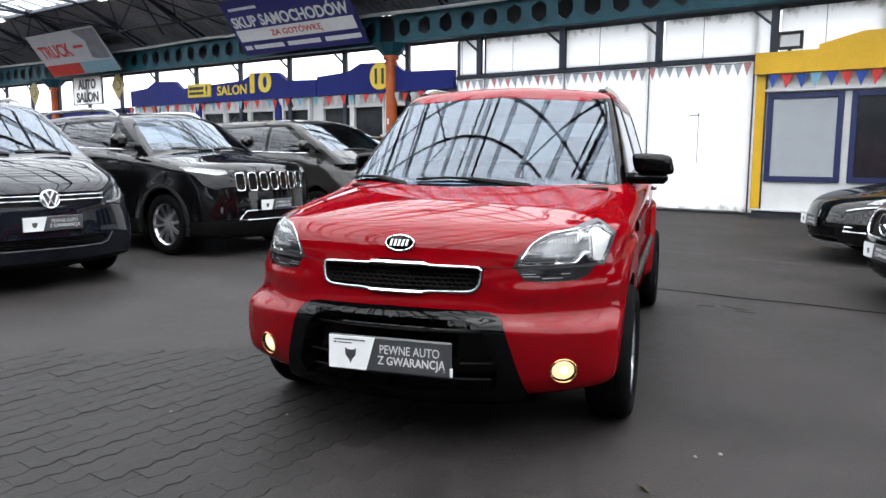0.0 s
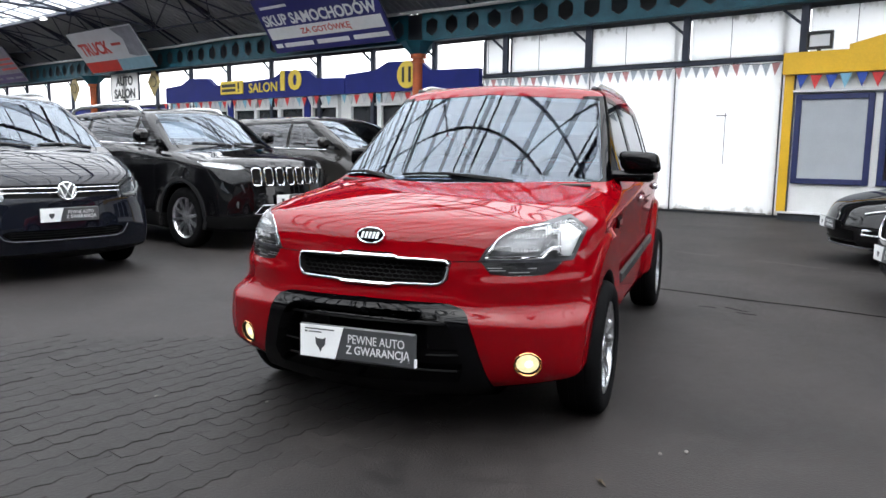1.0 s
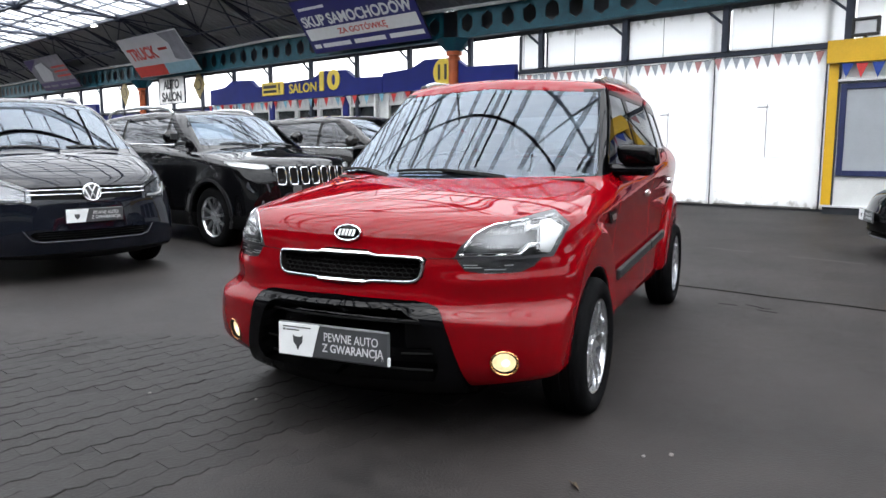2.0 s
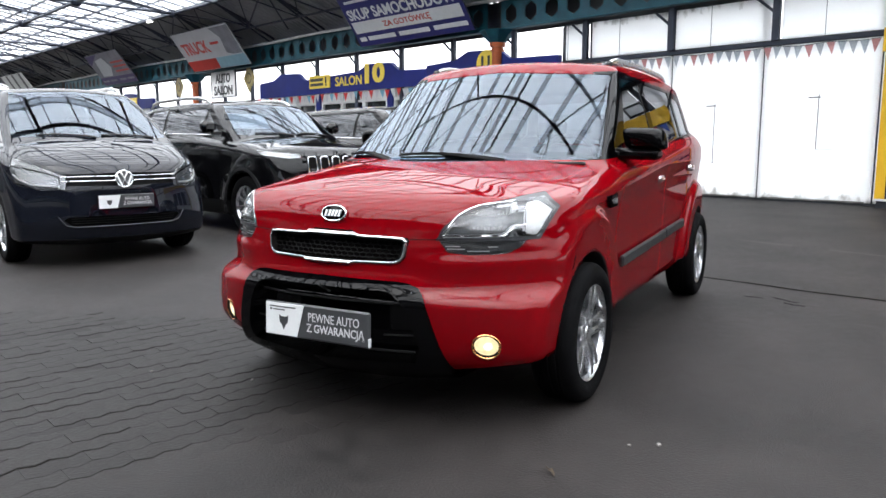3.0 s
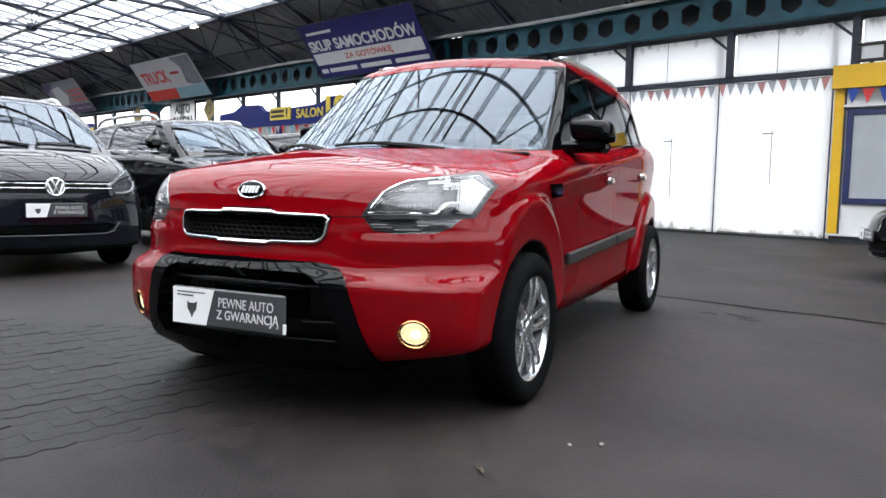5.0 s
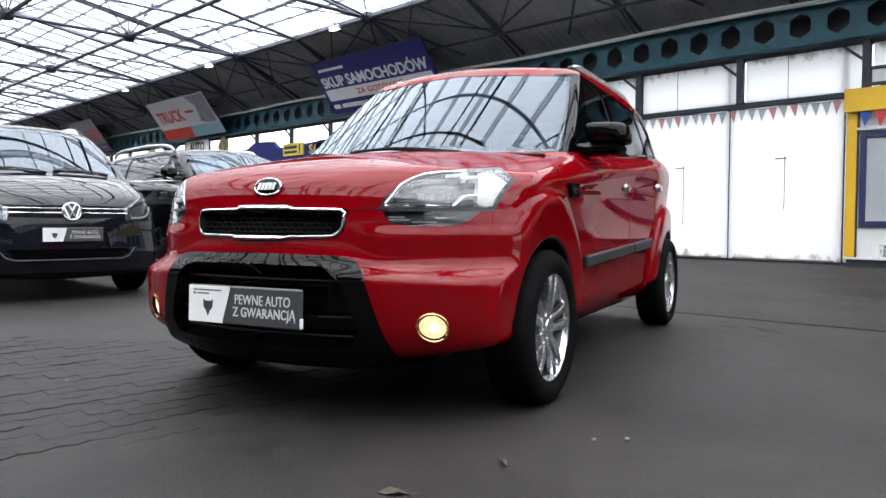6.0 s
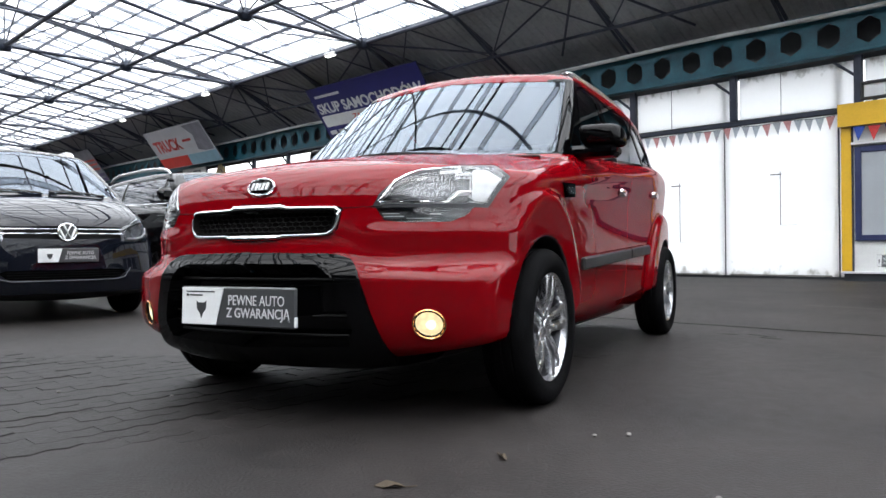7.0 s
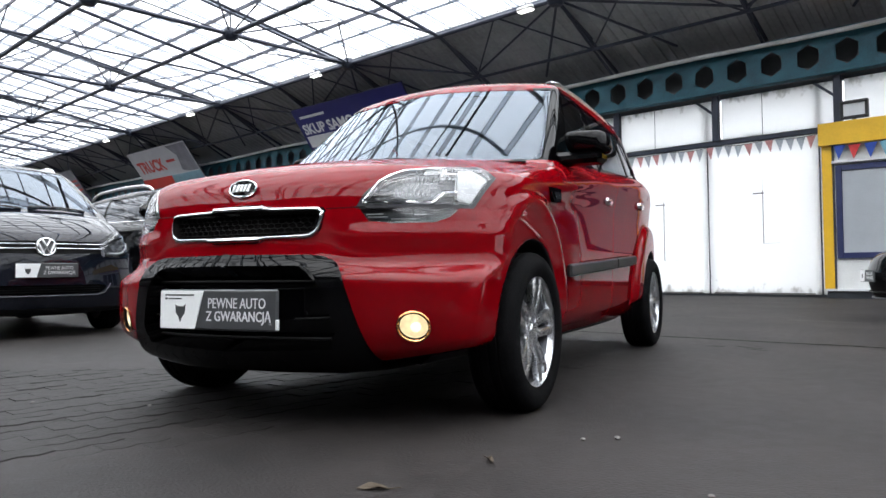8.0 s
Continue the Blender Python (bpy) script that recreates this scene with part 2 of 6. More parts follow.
PANEL_GREY = mat("grey_shutter_panel", (0.36, 0.385, 0.41), 0.35, 0.0, 0.06, 3.0)
PANE_DARK = mat("dark_shop_pane", (0.02, 0.022, 0.026), 0.06, 0.0, 0.3, 4.0)
CREAM = mat("off_white_cladding", (0.66, 0.67, 0.66), 0.5, 0.0, 0.08, 3.0)
BANNER_BLUE = mat("blue_vinyl_banner", (0.024, 0.025, 0.155), 0.4, 0.0, 0.12, 2.0)
BANNER_WHITE = mat("white_vinyl_banner", (0.50, 0.51, 0.53), 0.4, 0.0, 0.08, 2.0)
BANNER_DULL = mat("faded_grey_vinyl_banner", (0.20, 0.20, 0.23), 0.5, 0.0, 0.3, 2.0)
BANNER_PURPLE = mat("faded_purple_vinyl_print", (0.07, 0.05, 0.14), 0.5, 0.0, 0.2, 3.0)
BANNER_RED = mat("red_vinyl_print", (0.55, 0.04, 0.03), 0.4, 0.0, 0.1, 4.0)
BANNER_PALE = mat("pale_blue_vinyl_print", (0.22, 0.38, 0.46), 0.4, 0.0, 0.1, 4.0)
FLAG_RED = mat("red_pennant_cloth", (0.55, 0.05, 0.05), 0.8, 0.0, 0.2, 20.0)
FLAG_BLUE = mat("blue_pennant_cloth", (0.03, 0.07, 0.32), 0.8, 0.0, 0.2, 20.0)
FLAG_SKY = mat("pale_blue_pennant_cloth", (0.20, 0.42, 0.55), 0.8, 0.0, 0.2, 20.0)
FLAG_GREY = mat("faded_grey_pennant_cloth", (0.36, 0.38, 0.42), 0.8, 0.0, 0.2, 20.0)
GOLD = mat("gold_sign_print", (0.36, 0.27, 0.09), 0.4, 0.0, 0.15, 6.0)
BLACK_PRINT = mat("black_print", (0.02, 0.02, 0.022), 0.5, 0.0, 0.1, 6.0)
FLOOD_GLASS = mat("floodlight_glass", (0.62, 0.64, 0.66), 0.15, 0.0, 0.05, 8.0)
SIGN_BACKLIT = sheet("backlit_white_sign", (0.74, 0.74, 0.74), 0.12)
LEAF = mat("dry_brown_leaf", (0.05, 0.035, 0.02), 0.8, 0.0, 0.3, 40.0)
STONE = mat("pale_pebble", (0.16, 0.15, 0.14), 0.8, 0.0, 0.2, 40.0)

# ---- mesh helpers ----
class Build:
    """Collects vertices and faces of one mesh."""

    def __init__(self):
        self.v, self.f = [], []

    def add(self, verts, faces):
        k = len(self.v)
        self.v += [tuple(p) for p in verts]
        self.f += [tuple(i + k for i in face) for face in faces]
        return self

    def box(self, x0, x1, y0, y1, z0, z1, c=0.0, m=None):
        """A box, with all edges chamfered by c."""
        c = min(c, 0.45 * (x1 - x0), 0.45 * (y1 - y0), 0.45 * (z1 - z0))
        lo, hi = (x0, y0, z0), (x1, y1, z1)
        if c <= 0:
            vs = [Vector((x, y, z)) for x in (x0, x1) for y in (y0, y1) for z in (z0, z1)]
            fs = [(0, 1, 3, 2), (4, 6, 7, 5), (0, 4, 5, 1), (2, 3, 7, 6), (0, 2, 6, 4), (1, 5, 7, 3)]
        else:
            vs, at = [], {}
            for s in np.ndindex(2, 2, 2):
                for ax in range(3):
                    p = [(hi if s[k] else lo)[k] for k in range(3)]
                    for k in range(3):
                        if k != ax:
                            p[k] += -c if s[k] else c
                    at[s, ax] = len(vs)
                    vs.append(Vector(p))
            fs = []
            for ax in range(3):
                a, b = (ax + 1) % 3, (ax + 2) % 3
                for side in (0, 1):
                    loop = []
                    for i, j in ((0, 0), (1, 0), (1, 1), (0, 1)):
                        s = [0, 0, 0]
                        s[ax], s[a], s[b] = side, i, j
                        loop.append(at[tuple(s), ax])
                    fs.append(tuple(loop if side else loop[::-1]))
                for i, j in ((0, 0), (1, 0), (1, 1), (0, 1)):
                    s, t = [0, 0, 0], [0, 0, 0]
                    s[a] = t[a] = i
                    s[b] = t[b] = j
                    t[ax] = 1
                    q = (at[tuple(s), a], at[tuple(t), a], at[tuple(t), b], at[tuple(s), b])
                    fs.append(q if i != j else q[::-1])
            for s in np.ndindex(2, 2, 2):
                q = (at[s, 0], at[s, 1], at[s, 2])
                fs.append(q if sum(s) % 2 else q[::-1])
        return self.add([m @ p for p in vs] if m else vs, fs)

    def tube(self, p0, p1, r, n=6, r1=None, caps=True):
        """A round bar from p0 to p1."""
        p0, p1 = Vector(p0), Vector(p1)
        q = (p1 - p0).to_track_quat("Z", "Y")
        r1 = r if r1 is None else r1
        vs = []
        for p, rr in ((p0, r), (p1, r1)):
            vs += [p + q @ Vector((rr * math.cos(a), rr * math.sin(a), 0)) for a in (2 * math.pi * k / n for k in range(n))]
        fs = [(k, (k + 1) % n, n + (k + 1) % n, n + k) for k in range(n)]
        if caps:
            fs += [tuple(range(n - 1, -1, -1)), tuple(range(n, 2 * n))]
        return self.add(vs, fs)

    def path(self, pts, r, n=6, closed=False):
        """A round bar along a line of points; r may be (wide, high)."""
        pts = [Vector(p) for p in pts]
        rw, rh = r if isinstance(r, tuple) else (r, r)
        k, vs = len(pts), []
        for i, p in enumerate(pts):
            a = pts[(i - 1) % k] if closed or i else p
            b = pts[(i + 1) % k] if closed or i < k - 1 else p
            q = (b - a).to_track_quat("Z", "Y")
            vs += [p + q @ Vector((rw * math.cos(t), rh * math.sin(t), 0)) for t in (2 * math.pi * j / n for j in range(n))]
        fs = []
        for i in range(k if closed else k - 1):
            i2 = (i + 1) % k
            fs += [(i * n + j, i * n + (j + 1) % n, i2 * n + (j + 1) % n, i2 * n + j) for j in range(n)]
        if not closed:
            fs += [tuple(range(n - 1, -1, -1)), tuple(range((k - 1) * n, k * n))]
        return self.add(vs, fs)

    def lathe(self, prof, n=48, closed=False, m=None):
        """Turns (radius, along) round the x axis."""
        k, vs = len(prof), []
        for j in range(n):
            a = 2 * math.pi * j / n
            vs += [Vector((x, r * math.cos(a), r * math.sin(a))) for r, x in prof]
        fs = []
        for j in range(n):
            j2 = (j + 1) % n
            for i in range(k if closed else k - 1):
                i2 = (i + 1) % k
                fs.append((j * k + i, j * k + i2, j2 * k + i2, j2 * k + i))
        return self.add([m @ p for p in vs] if m else vs, fs)

    def prism(self, poly, y0, y1, m=None):
        """A plate with the outline poly in x and z, from y0 to y1 (poly anticlockwise seen from -y)."""
        k = len(poly)
        vs = [Vector((x, y, z)) for y in (y0, y1) for x, z in poly]
        fs = [tuple(range(k)), tuple(range(2 * k - 1, k - 1, -1))] + [(i, k + i, k + (i + 1) % k, (i + 1) % k) for i in range(k)]
        return self.add([m @ p for p in vs] if m else vs, fs)

    def mesh(self, name, material, smooth=False):
        me = bpy.data.meshes.new(name)
        me.from_pydata(self.v, [], self.f)
        me.materials.append(material)
        if smooth:
            me.shade_smooth()
            me.set_sharp_from_angle(angle=radians(38))
        return me


def part(name, build, material, parent=None, label="", smooth=False, m=None):
    """Links one mesh as an object under a thing or a part."""
    ob = new(name, build.mesh(name, material, smooth) if isinstance(build, Build) else build)
    ob.parent = parent
    if m is not None:
        ob.matrix_basis = m
    return tagged(ob, label)


def thing(name, m, label, category, group="", kind=""):
    """An Empty at the base of a thing."""
    ob = new(name)
    ob.empty_display_size = 0.2
    ob.matrix_basis = m
    return tagged(ob, label, category, group, kind)


def lettering(text, height, depth, material, name, parent, m, width=None, bold=0.0, label=""):
    """Flat raised letters that face -y, centred on the pose m."""
    cu = bpy.data.curves.new(name, "FONT")
    cu.body, cu.align_x, cu.align_y = text, "CENTER", "CENTER"
    cu.extrude, cu.offset, cu.resolution_u = depth, bold, 3
    tmp = bpy.data.objects.new(name, cu)
    scene.collection.objects.link(tmp)
    me = bpy.data.meshes.new_from_object(tmp.evaluated_get(bpy.context.evaluated_depsgraph_get()))
    bpy.data.objects.remove(tmp)
    co = np.empty(len(me.vertices) * 3)
    me.vertices.foreach_get("co", co)
    co = co.reshape(-1, 3)
    lo, hi = co.min(0), co.max(0)
    s = height / (hi[1] - lo[1])
    co -= (lo + hi) / 2
    sx = s if width is None else width / (hi[0] - lo[0])
    out = np.stack([co[:, 0] * sx, -co[:, 2], co[:, 1] * s], 1)
    me.vertices.foreach_set("co", out.ravel())
    me.materials.clear()
    me.materials.append(material)
    ob = new(name, me)
    ob.parent, ob.matrix_basis = parent, m
    return tagged(ob, label)


# The hall lies at a slight turn to the red car: u along its back wall, v towards that wall.
HALL = pose(0, 0, 0, 0, 0, -17)


def hall(u, v, z, rx=0, ry=0, rz=0):
    return HALL @ pose(u, v, z, rx, ry, rz)

# ---- the hall: ground, walls, roof ----
def setting(name, build, material, label, m=HALL, smooth=False, parent=None):
    ob = part(name, build, material, parent, "", smooth, m)
    return tagged(ob, label, kind="structure") if parent is None else ob


ground = Build()
ground.add([(-400, -400, 0.0), (400, -400, 0.0), (400, 400, 0.0), (-400, 400, 0.0)], [(0, 1, 2, 3)])
ground = setting("ground", ground, ASPHALT, "dark grey worn asphalt and paving of the sales hall")

WALL_V = 12.1
WALL_U0, WALL_U1 = -9.35, 12.0


def doors_wall():
    """White sheet sliding doors between blue posts, with a white band over the rail."""
    edges = [WALL_U0, -8.55, -6.42, -4.45, -2.35, -0.2, 1.9, 4.0, 6.1, 8.2, 10.3, WALL_U1]
    frame_bars = Build().box(WALL_U0, WALL_U1, WALL_V + 0.03, WALL_V + 0.10, 0.0, 0.05).box(WALL_U0, WALL_U1, WALL_V + 0.03, WALL_V + 0.10, 2.98, 3.14).box(WALL_U0, WALL_U1, WALL_V + 0.03, WALL_V + 0.10, 3.92, 4.0)
    for a in edges:
        frame_bars.box(a - 0.04, a + 0.04, WALL_V + 0.031, WALL_V + 0.10, 0.05, 3.92)
    wall = setting("wall_north", frame_bars, STEEL_GREY, "white translucent sheet doors with a dirty foot, below a steel beam")
    for k, (a, b) in enumerate(zip(edges, edges[1:])):
        low, high = ((0.90, 1.98), (0.80, 1.96), (0.72, 1.95), (1.02, 2.04), (0.85, 1.98), (0.92, 2.0))[k % 6]
        part("door_leaf", Build().box(a + 0.020, b - 0.020, WALL_V - 0.02, WALL_V + 0.028, 0.05, 3.0, 0.006), WALL_SHEET, wall)
        mid = (a + b) / 2 + 0.03
        part("panel_seam", Build().box(mid - 0.006, mid + 0.006, WALL_V - 0.026, WALL_V - 0.018, low, high), STEEL_GREY, wall)
        part("panel_seam", Build().box(mid - 0.003, mid + 0.003, WALL_V - 0.024, WALL_V - 0.018, high, high + 0.25), PRINT_GREY, wall)
        part("foot_bolt", Build().box(mid + 0.01, mid + 0.30, WALL_V - 0.028, WALL_V - 0.019, low - 0.005, low + 0.005), PRINT_GREY, wall)
        part("latch_bar", Build().box(mid - 0.18, mid + 0.03, WALL_V - 0.045, WALL_V - 0.02, high - 0.06, high - 0.04, 0.004), STEEL_GREY, wall)
        part("foot_grime", Build().box(a + 0.1, b - 0.12, WALL_V - 0.024, WALL_V - 0.019, 0.055, 0.075), DIRT, wall)
    for a, b in zip([WALL_U0, -8.6, -6.46, -4.23, -2.0, 0.2, 2.4, 4.6, 6.8, 9.0], [-8.6, -6.46, -4.23, -2.0, 0.2, 2.4, 4.6, 6.8, 9.0, WALL_U1]):
        part("upper_panel", Build().box(a + 0.09, b - 0.09, WALL_V - 0.01, WALL_V + 0.029, 3.12, 3.93, 0.006), WALL_SHEET, wall)
        part("panel_seam", Build().box((a + b) / 2 - 0.235, (a + b) / 2 - 0.225, WALL_V - 0.016, WALL_V - 0.008, 3.12, 3.93), STEEL_GREY, wall)


doors_wall()

# Steel frame of the back wall: rail, posts with braces, castellated beam on orange columns.
rail = setting("trim_rail", Build().box(WALL_U0, WALL_U1, WALL_V - 0.06, WALL_V + 0.02, 3.01, 3.09, 0.01), STEEL_BLUE, "dark blue steel rail over the sliding doors")
POSTS = [-4.23 - 2.215 * k for k in range(20)] + [-2.0, 0.2, 2.4, 4.6, 6.8, 9.0]
for u in POSTS:
    top = u > -9.4
    post = thing("wall_post", hall(u, WALL_V - 0.04, 0), "dark blue steel wall post with a diagonal knee brace", "post", "posts along the back wall", "structure")
    part("upright", Build().box(-0.07, 0.07, -0.07, 0.04, 3.09 if top else 0.0, 4.0, 0.012), STEEL_BLUE, post)
    part("knee_brace", Build().box(-0.52, -0.06, -0.03, 0.02, -0.025, 0.025, 0.008, m=pose(0, 0, 3.60, 0, 40, 0) @ pose(0, 0, 0)), STEEL_BLUE, post)

BEAM_V = 11.95


def castellated_beam(u0, u1):
    """A teal beam whose web has a row of six-sided holes."""
    b = Build()
    step, zc, r, y0, y1 = 0.65, 4.40, 0.215, -0.012, 0.012
    n = int((u1 - u0) / step)
    for k in range(n):
        c = u0 + (k + 0.5) * step
        hexa = [(c + r * math.cos(a), zc + r * 1.12 * math.sin(a)) for a in (math.pi / 6 + math.pi / 3 * j for j in range(6))]
        x0, x1, z0, z1 = c - step / 2, c + step / 2, 4.06, 4.78
        # the web round one hole, front and back, and the wall of the hole
        outer = [(x1, z1), (c, z1), (x0, z1), (x0, z0), (c, z0), (x1, z0)]
        for y, flip in ((y0, False), (y1, True)):
            vs = [(x, y, z) for x, z in hexa] + [(x, y, z) for x, z in outer]
            fs = [(j, (j + 1) % 6, 6 + (j + 1) % 6, 6 + j) for j in range(6)]
            b.add(vs, [f[::-1] for f in fs] if not flip else fs)
        b.add([(x, y, z) for y in (y0, y1) for x, z in hexa], [(j, (j + 1) % 6, 6 + (j + 1) % 6, 6 + j) for j in range(6)])
    b.box(u0, u1, -0.11, 0.11, 4.02, 4.06, 0.006)
    b.box(u0, u1, -0.11, 0.11, 4.78, 4.82, 0.006)
    return b


beam = thing("trim_beam", hall(0, BEAM_V, 0), "teal painted castellated steel beam with a row of six-sided holes", "beam", "", "structure")
for u0, u1 in ((-56.9, -45.85), (-45.85, -28.63), (-28.63, -11.23), (-11.23, 6.2), (6.2, 23)):
    part("beam_span", castellated_beam(u0, u1), TEAL, beam)
part("gutter_pipe", Build().path([(u, -0.18 + 0.012 * math.sin(u * 1.7), 4.75 + 0.02 * math.sin(u * 0.9)) for u in np.arange(-57, 23, 0.8)], 0.045, 8), PIPE_WHITE, beam, "white insulated pipe", True)
for u in (-46.0, -28.78, -11.36, 6.05):
    col = thing("column", hall(u, BEAM_V, 0), "orange painted round steel column with a teal flared head", "column", "columns of the back wall", "structure")
    part("shaft", Build().tube((0, 0, 0), (0, 0, 3.62), 0.15, 20), ORANGE, col, "", True)
    part("collar", Build().tube((0, 0, 3.62), (0, 0, 3.72), 0.21, 20).tube((0, 0, 3.5), (0, 0, 3.56), 0.175, 20), ORANGE, col, "", True)
    part("head", Build().tube((0, 0, 3.72), (0, 0, 4.02), 0.22, 8, 0.50), TEAL, col)
    part("notice", Build().box(-0.03, 0.03, -0.162, -0.152, 1.95, 2.1), WHITE_PLASTIC, col)

# Roof: dark sheet over the eaves, milky sheets over the middle, carried by a space frame.
EDGE_V, EDGE_Z, RIDGE_Z = 9.7, 6.06, 7.7
RU0, RU1 = -58, 30


def ribbed(u0, u1, va, za, vb, zb, pitch, depth, material_side=1):
    """A ribbed sheet whose ribs run from (va, za) to (vb, zb)."""
    b = Build()
    us, zs = [], []
    u = u0
    while u < u1:
        for du, dz in ((0, 0), (0.45, 0), (0.55, depth), (0.9, depth)):
            us.append(u + du * pitch)
            zs.append(dz)
        u += pitch
    vs = [(uu, va, za + z) for uu, z in zip(us, zs)] + [(uu, vb, zb + z) for uu, z in zip(us, zs)]
    k = len(us)
    b.add(vs, [(i, k + i, k + i + 1, i + 1) for i in range(k - 1)])
    return b


setting("ceiling_eaves_north", ribbed(RU0, RU1, 12.5, 4.86, EDGE_V, EDGE_Z, 0.22, 0.028), ROOF_DARK, "dark ribbed galvanised roof sheets over the eaves")
setting("ceiling_eaves_south", ribbed(RU0, RU1, -12.5, 4.86, -EDGE_V, EDGE_Z, 0.22, 0.045), ROOF_DARK, "dark ribbed galvanised roof sheets over the eaves")
for name, s in (("ceiling_skylight_north", 1), ("ceiling_skylight_south", -1)):
    ob = setting(name, ribbed(RU0, RU1, s * (EDGE_V + 0.1), EDGE_Z + 0.02, 0, RIDGE_Z, 0.4, 0.03), ROOF_MILKY, "milky translucent corrugated roof sheets lit by the sky")
setting("trim_roof_edge", Build().box(RU0, RU1, EDGE_V - 0.02, EDGE_V + 0.05, EDGE_Z - 0.06, EDGE_Z - 0.005, 0.01), PIPE_WHITE, "pale flashing along the roof light edge")


def roof_z(v):
    return RIDGE_Z - (RIDGE_Z - EDGE_Z) * abs(v) / EDGE_V


def space_frame():
    """Lower nodes with fans of struts up to the purlins under the milky sheets."""
    frame_thing = thing("roof_frame", HALL, "blue-grey steel space frame with ball nodes under the roof lights", "roof truss", "", "structure")
    su, sv, zl = 3.2, 3.22, 5.92
    rows = [-9.66, -6.27, -3.2, 0.0, 3.2, 6.27, 9.66]
    us = [-57.6 + su * k for k in range(27)]
    purlins, mirror_tubes, chords, struts, nodes = Build(), Build(), Build(), Build(), Build()
    for k in range(-6, 7):
        v = sv / 2 * k + 0.08 * (k % 2)
        purlins.box(RU0, RU1, v - 0.018, v + 0.018, roof_z(v) - 0.14, roof_z(v) - 0.06, 0)
        # added cross tubes that only thicken the grid mirrored in glass and paint
        for s in (-1, 1):
            w = s * (abs(v) + 0.66)
            if k * s >= 0 and abs(w) < EDGE_V:
                mirror_tubes.tube((RU0, w, roof_z(w) - 0.06), (RU1, w, roof_z(w) - 0.06), 0.030, 6, caps=False)
    for i, u in enumerate(us):
        for s in (1, -1):
            for du in (-0.09, 0.09) if i % 2 == 0 else (0.0,):
                chords.tube((u + du, 0, RIDGE_Z - 0.24), (u + du, s * EDGE_V, EDGE_Z - 0.16), 0.032 if du else 0.045, 6)
            chords.tube((u, s * EDGE_V, EDGE_Z - 0.15), (u, s * 12.0, 4.9), 0.04, 6)
            struts.tube((u, s * EDGE_V, zl), (u, s * 11.0, 5.42), 0.022, 5)
            struts.tube((u, s * 11.0, 5.2), (u + su / 2, s * EDGE_V, EDGE_Z - 0.1), 0.02, 5)
            struts.tube((u, s * 11.0, 5.2), (u - su / 2, s * EDGE_V, EDGE_Z - 0.1), 0.02, 5)
            struts.tube((u, s * EDGE_V, zl), (u, s * 11.9, 4.75), 0.03, 6)
            if i % 2 == 0:
                for du in (-1, 1):
                    struts.tube((u, s * EDGE_V, zl), (u + du * su, s * 11.0, 5.3), 0.028, 5)
                    struts.tube((u, s * EDGE_V, zl), (u + du * su * 0.5, s * 11.6, 5.05), 0.028, 5)
        for j, v in enumerate(rows):
            if i % 2 == 0:
                for du in (-1, 1):
                    for dv in (-1, 1):
                        vv = v + dv * sv / 2
                        if abs(vv) < EDGE_V:
                            struts.tube((u, v, zl), (u + du * su * 0.5, vv, roof_z(vv) - 0.12), 0.021, 5)
                    struts.tube((u, v, zl), (u + du * su * 0.5, v, roof_z(v) - 0.12), 0.021, 5)
                struts.tube((u, v, zl), (u, v, roof_z(v) - 0.12), 0.021, 5)
                nodes.lathe([(0.0, -0.15), (0.12, -0.13), (0.18, -0.05), (0.18, 0.05), (0.12, 0.13), (0.0, 0.15)], 10, m=pose(u, v, zl, 0, 90, 0))
        chords.tube((u, -EDGE_V, zl), (u, EDGE_V, zl), 0.05 if i % 2 == 0 else 0.03, 6)
    for v in rows:
        chords.tube((RU0, v, zl), (RU1, v, zl), 0.055, 8)
    for v in (-11.0, 11.0):
        chords.tube((RU0, v, 5.2), (RU1, v, 5.2), 0.035, 6)
    bars, edges = Build(), Build()
    for k in range(int((RU1 - RU0) / 0.955)):
        u = RU0 + 0.955 * k - 0.013
        for s in (1, -1):
            ring = [(u + du, v, z + dz) for v, z in ((0, RIDGE_Z - 0.012), (s * EDGE_V, EDGE_Z - 0.012)) for du, dz in ((-0.075, 0), (0.075, 0), (0.075, -0.02), (-0.075, -0.02))]
            bars.add(ring, [(0, 1, 5, 4), (1, 2, 6, 5), (2, 3, 7, 6), (3, 0, 4, 7), (3, 2, 1, 0), (4, 5, 6, 7)])
            for du in (-0.07, 0.06):
                edges.tube((u + du, 0, RIDGE_Z - 0.045), (u + du, s * EDGE_V, EDGE_Z - 0.045), 0.017, 4, caps=False)
    part("glazing_bars", edges, ROOF_BAR, frame_thing, "slim grimy glazing bars")
    part("sheet_laps", bars, ROOF_LAP, frame_thing, "grimy doubled laps of the milky sheets")
    part("sheet_ridges", mirror_tubes, ROOF_MIRROR_TUBE, frame_thing, "translucent cross tubes added for dark lines in the car reflections")
    part("purlins", purlins, TRUSS, frame_thing)
    part("chords", chords, TRUSS, frame_thing)
    part("struts", struts, TRUSS, frame_thing)
    part("ball_nodes", nodes, STEEL_BLUE, frame_thing, "", True)


space_frame()
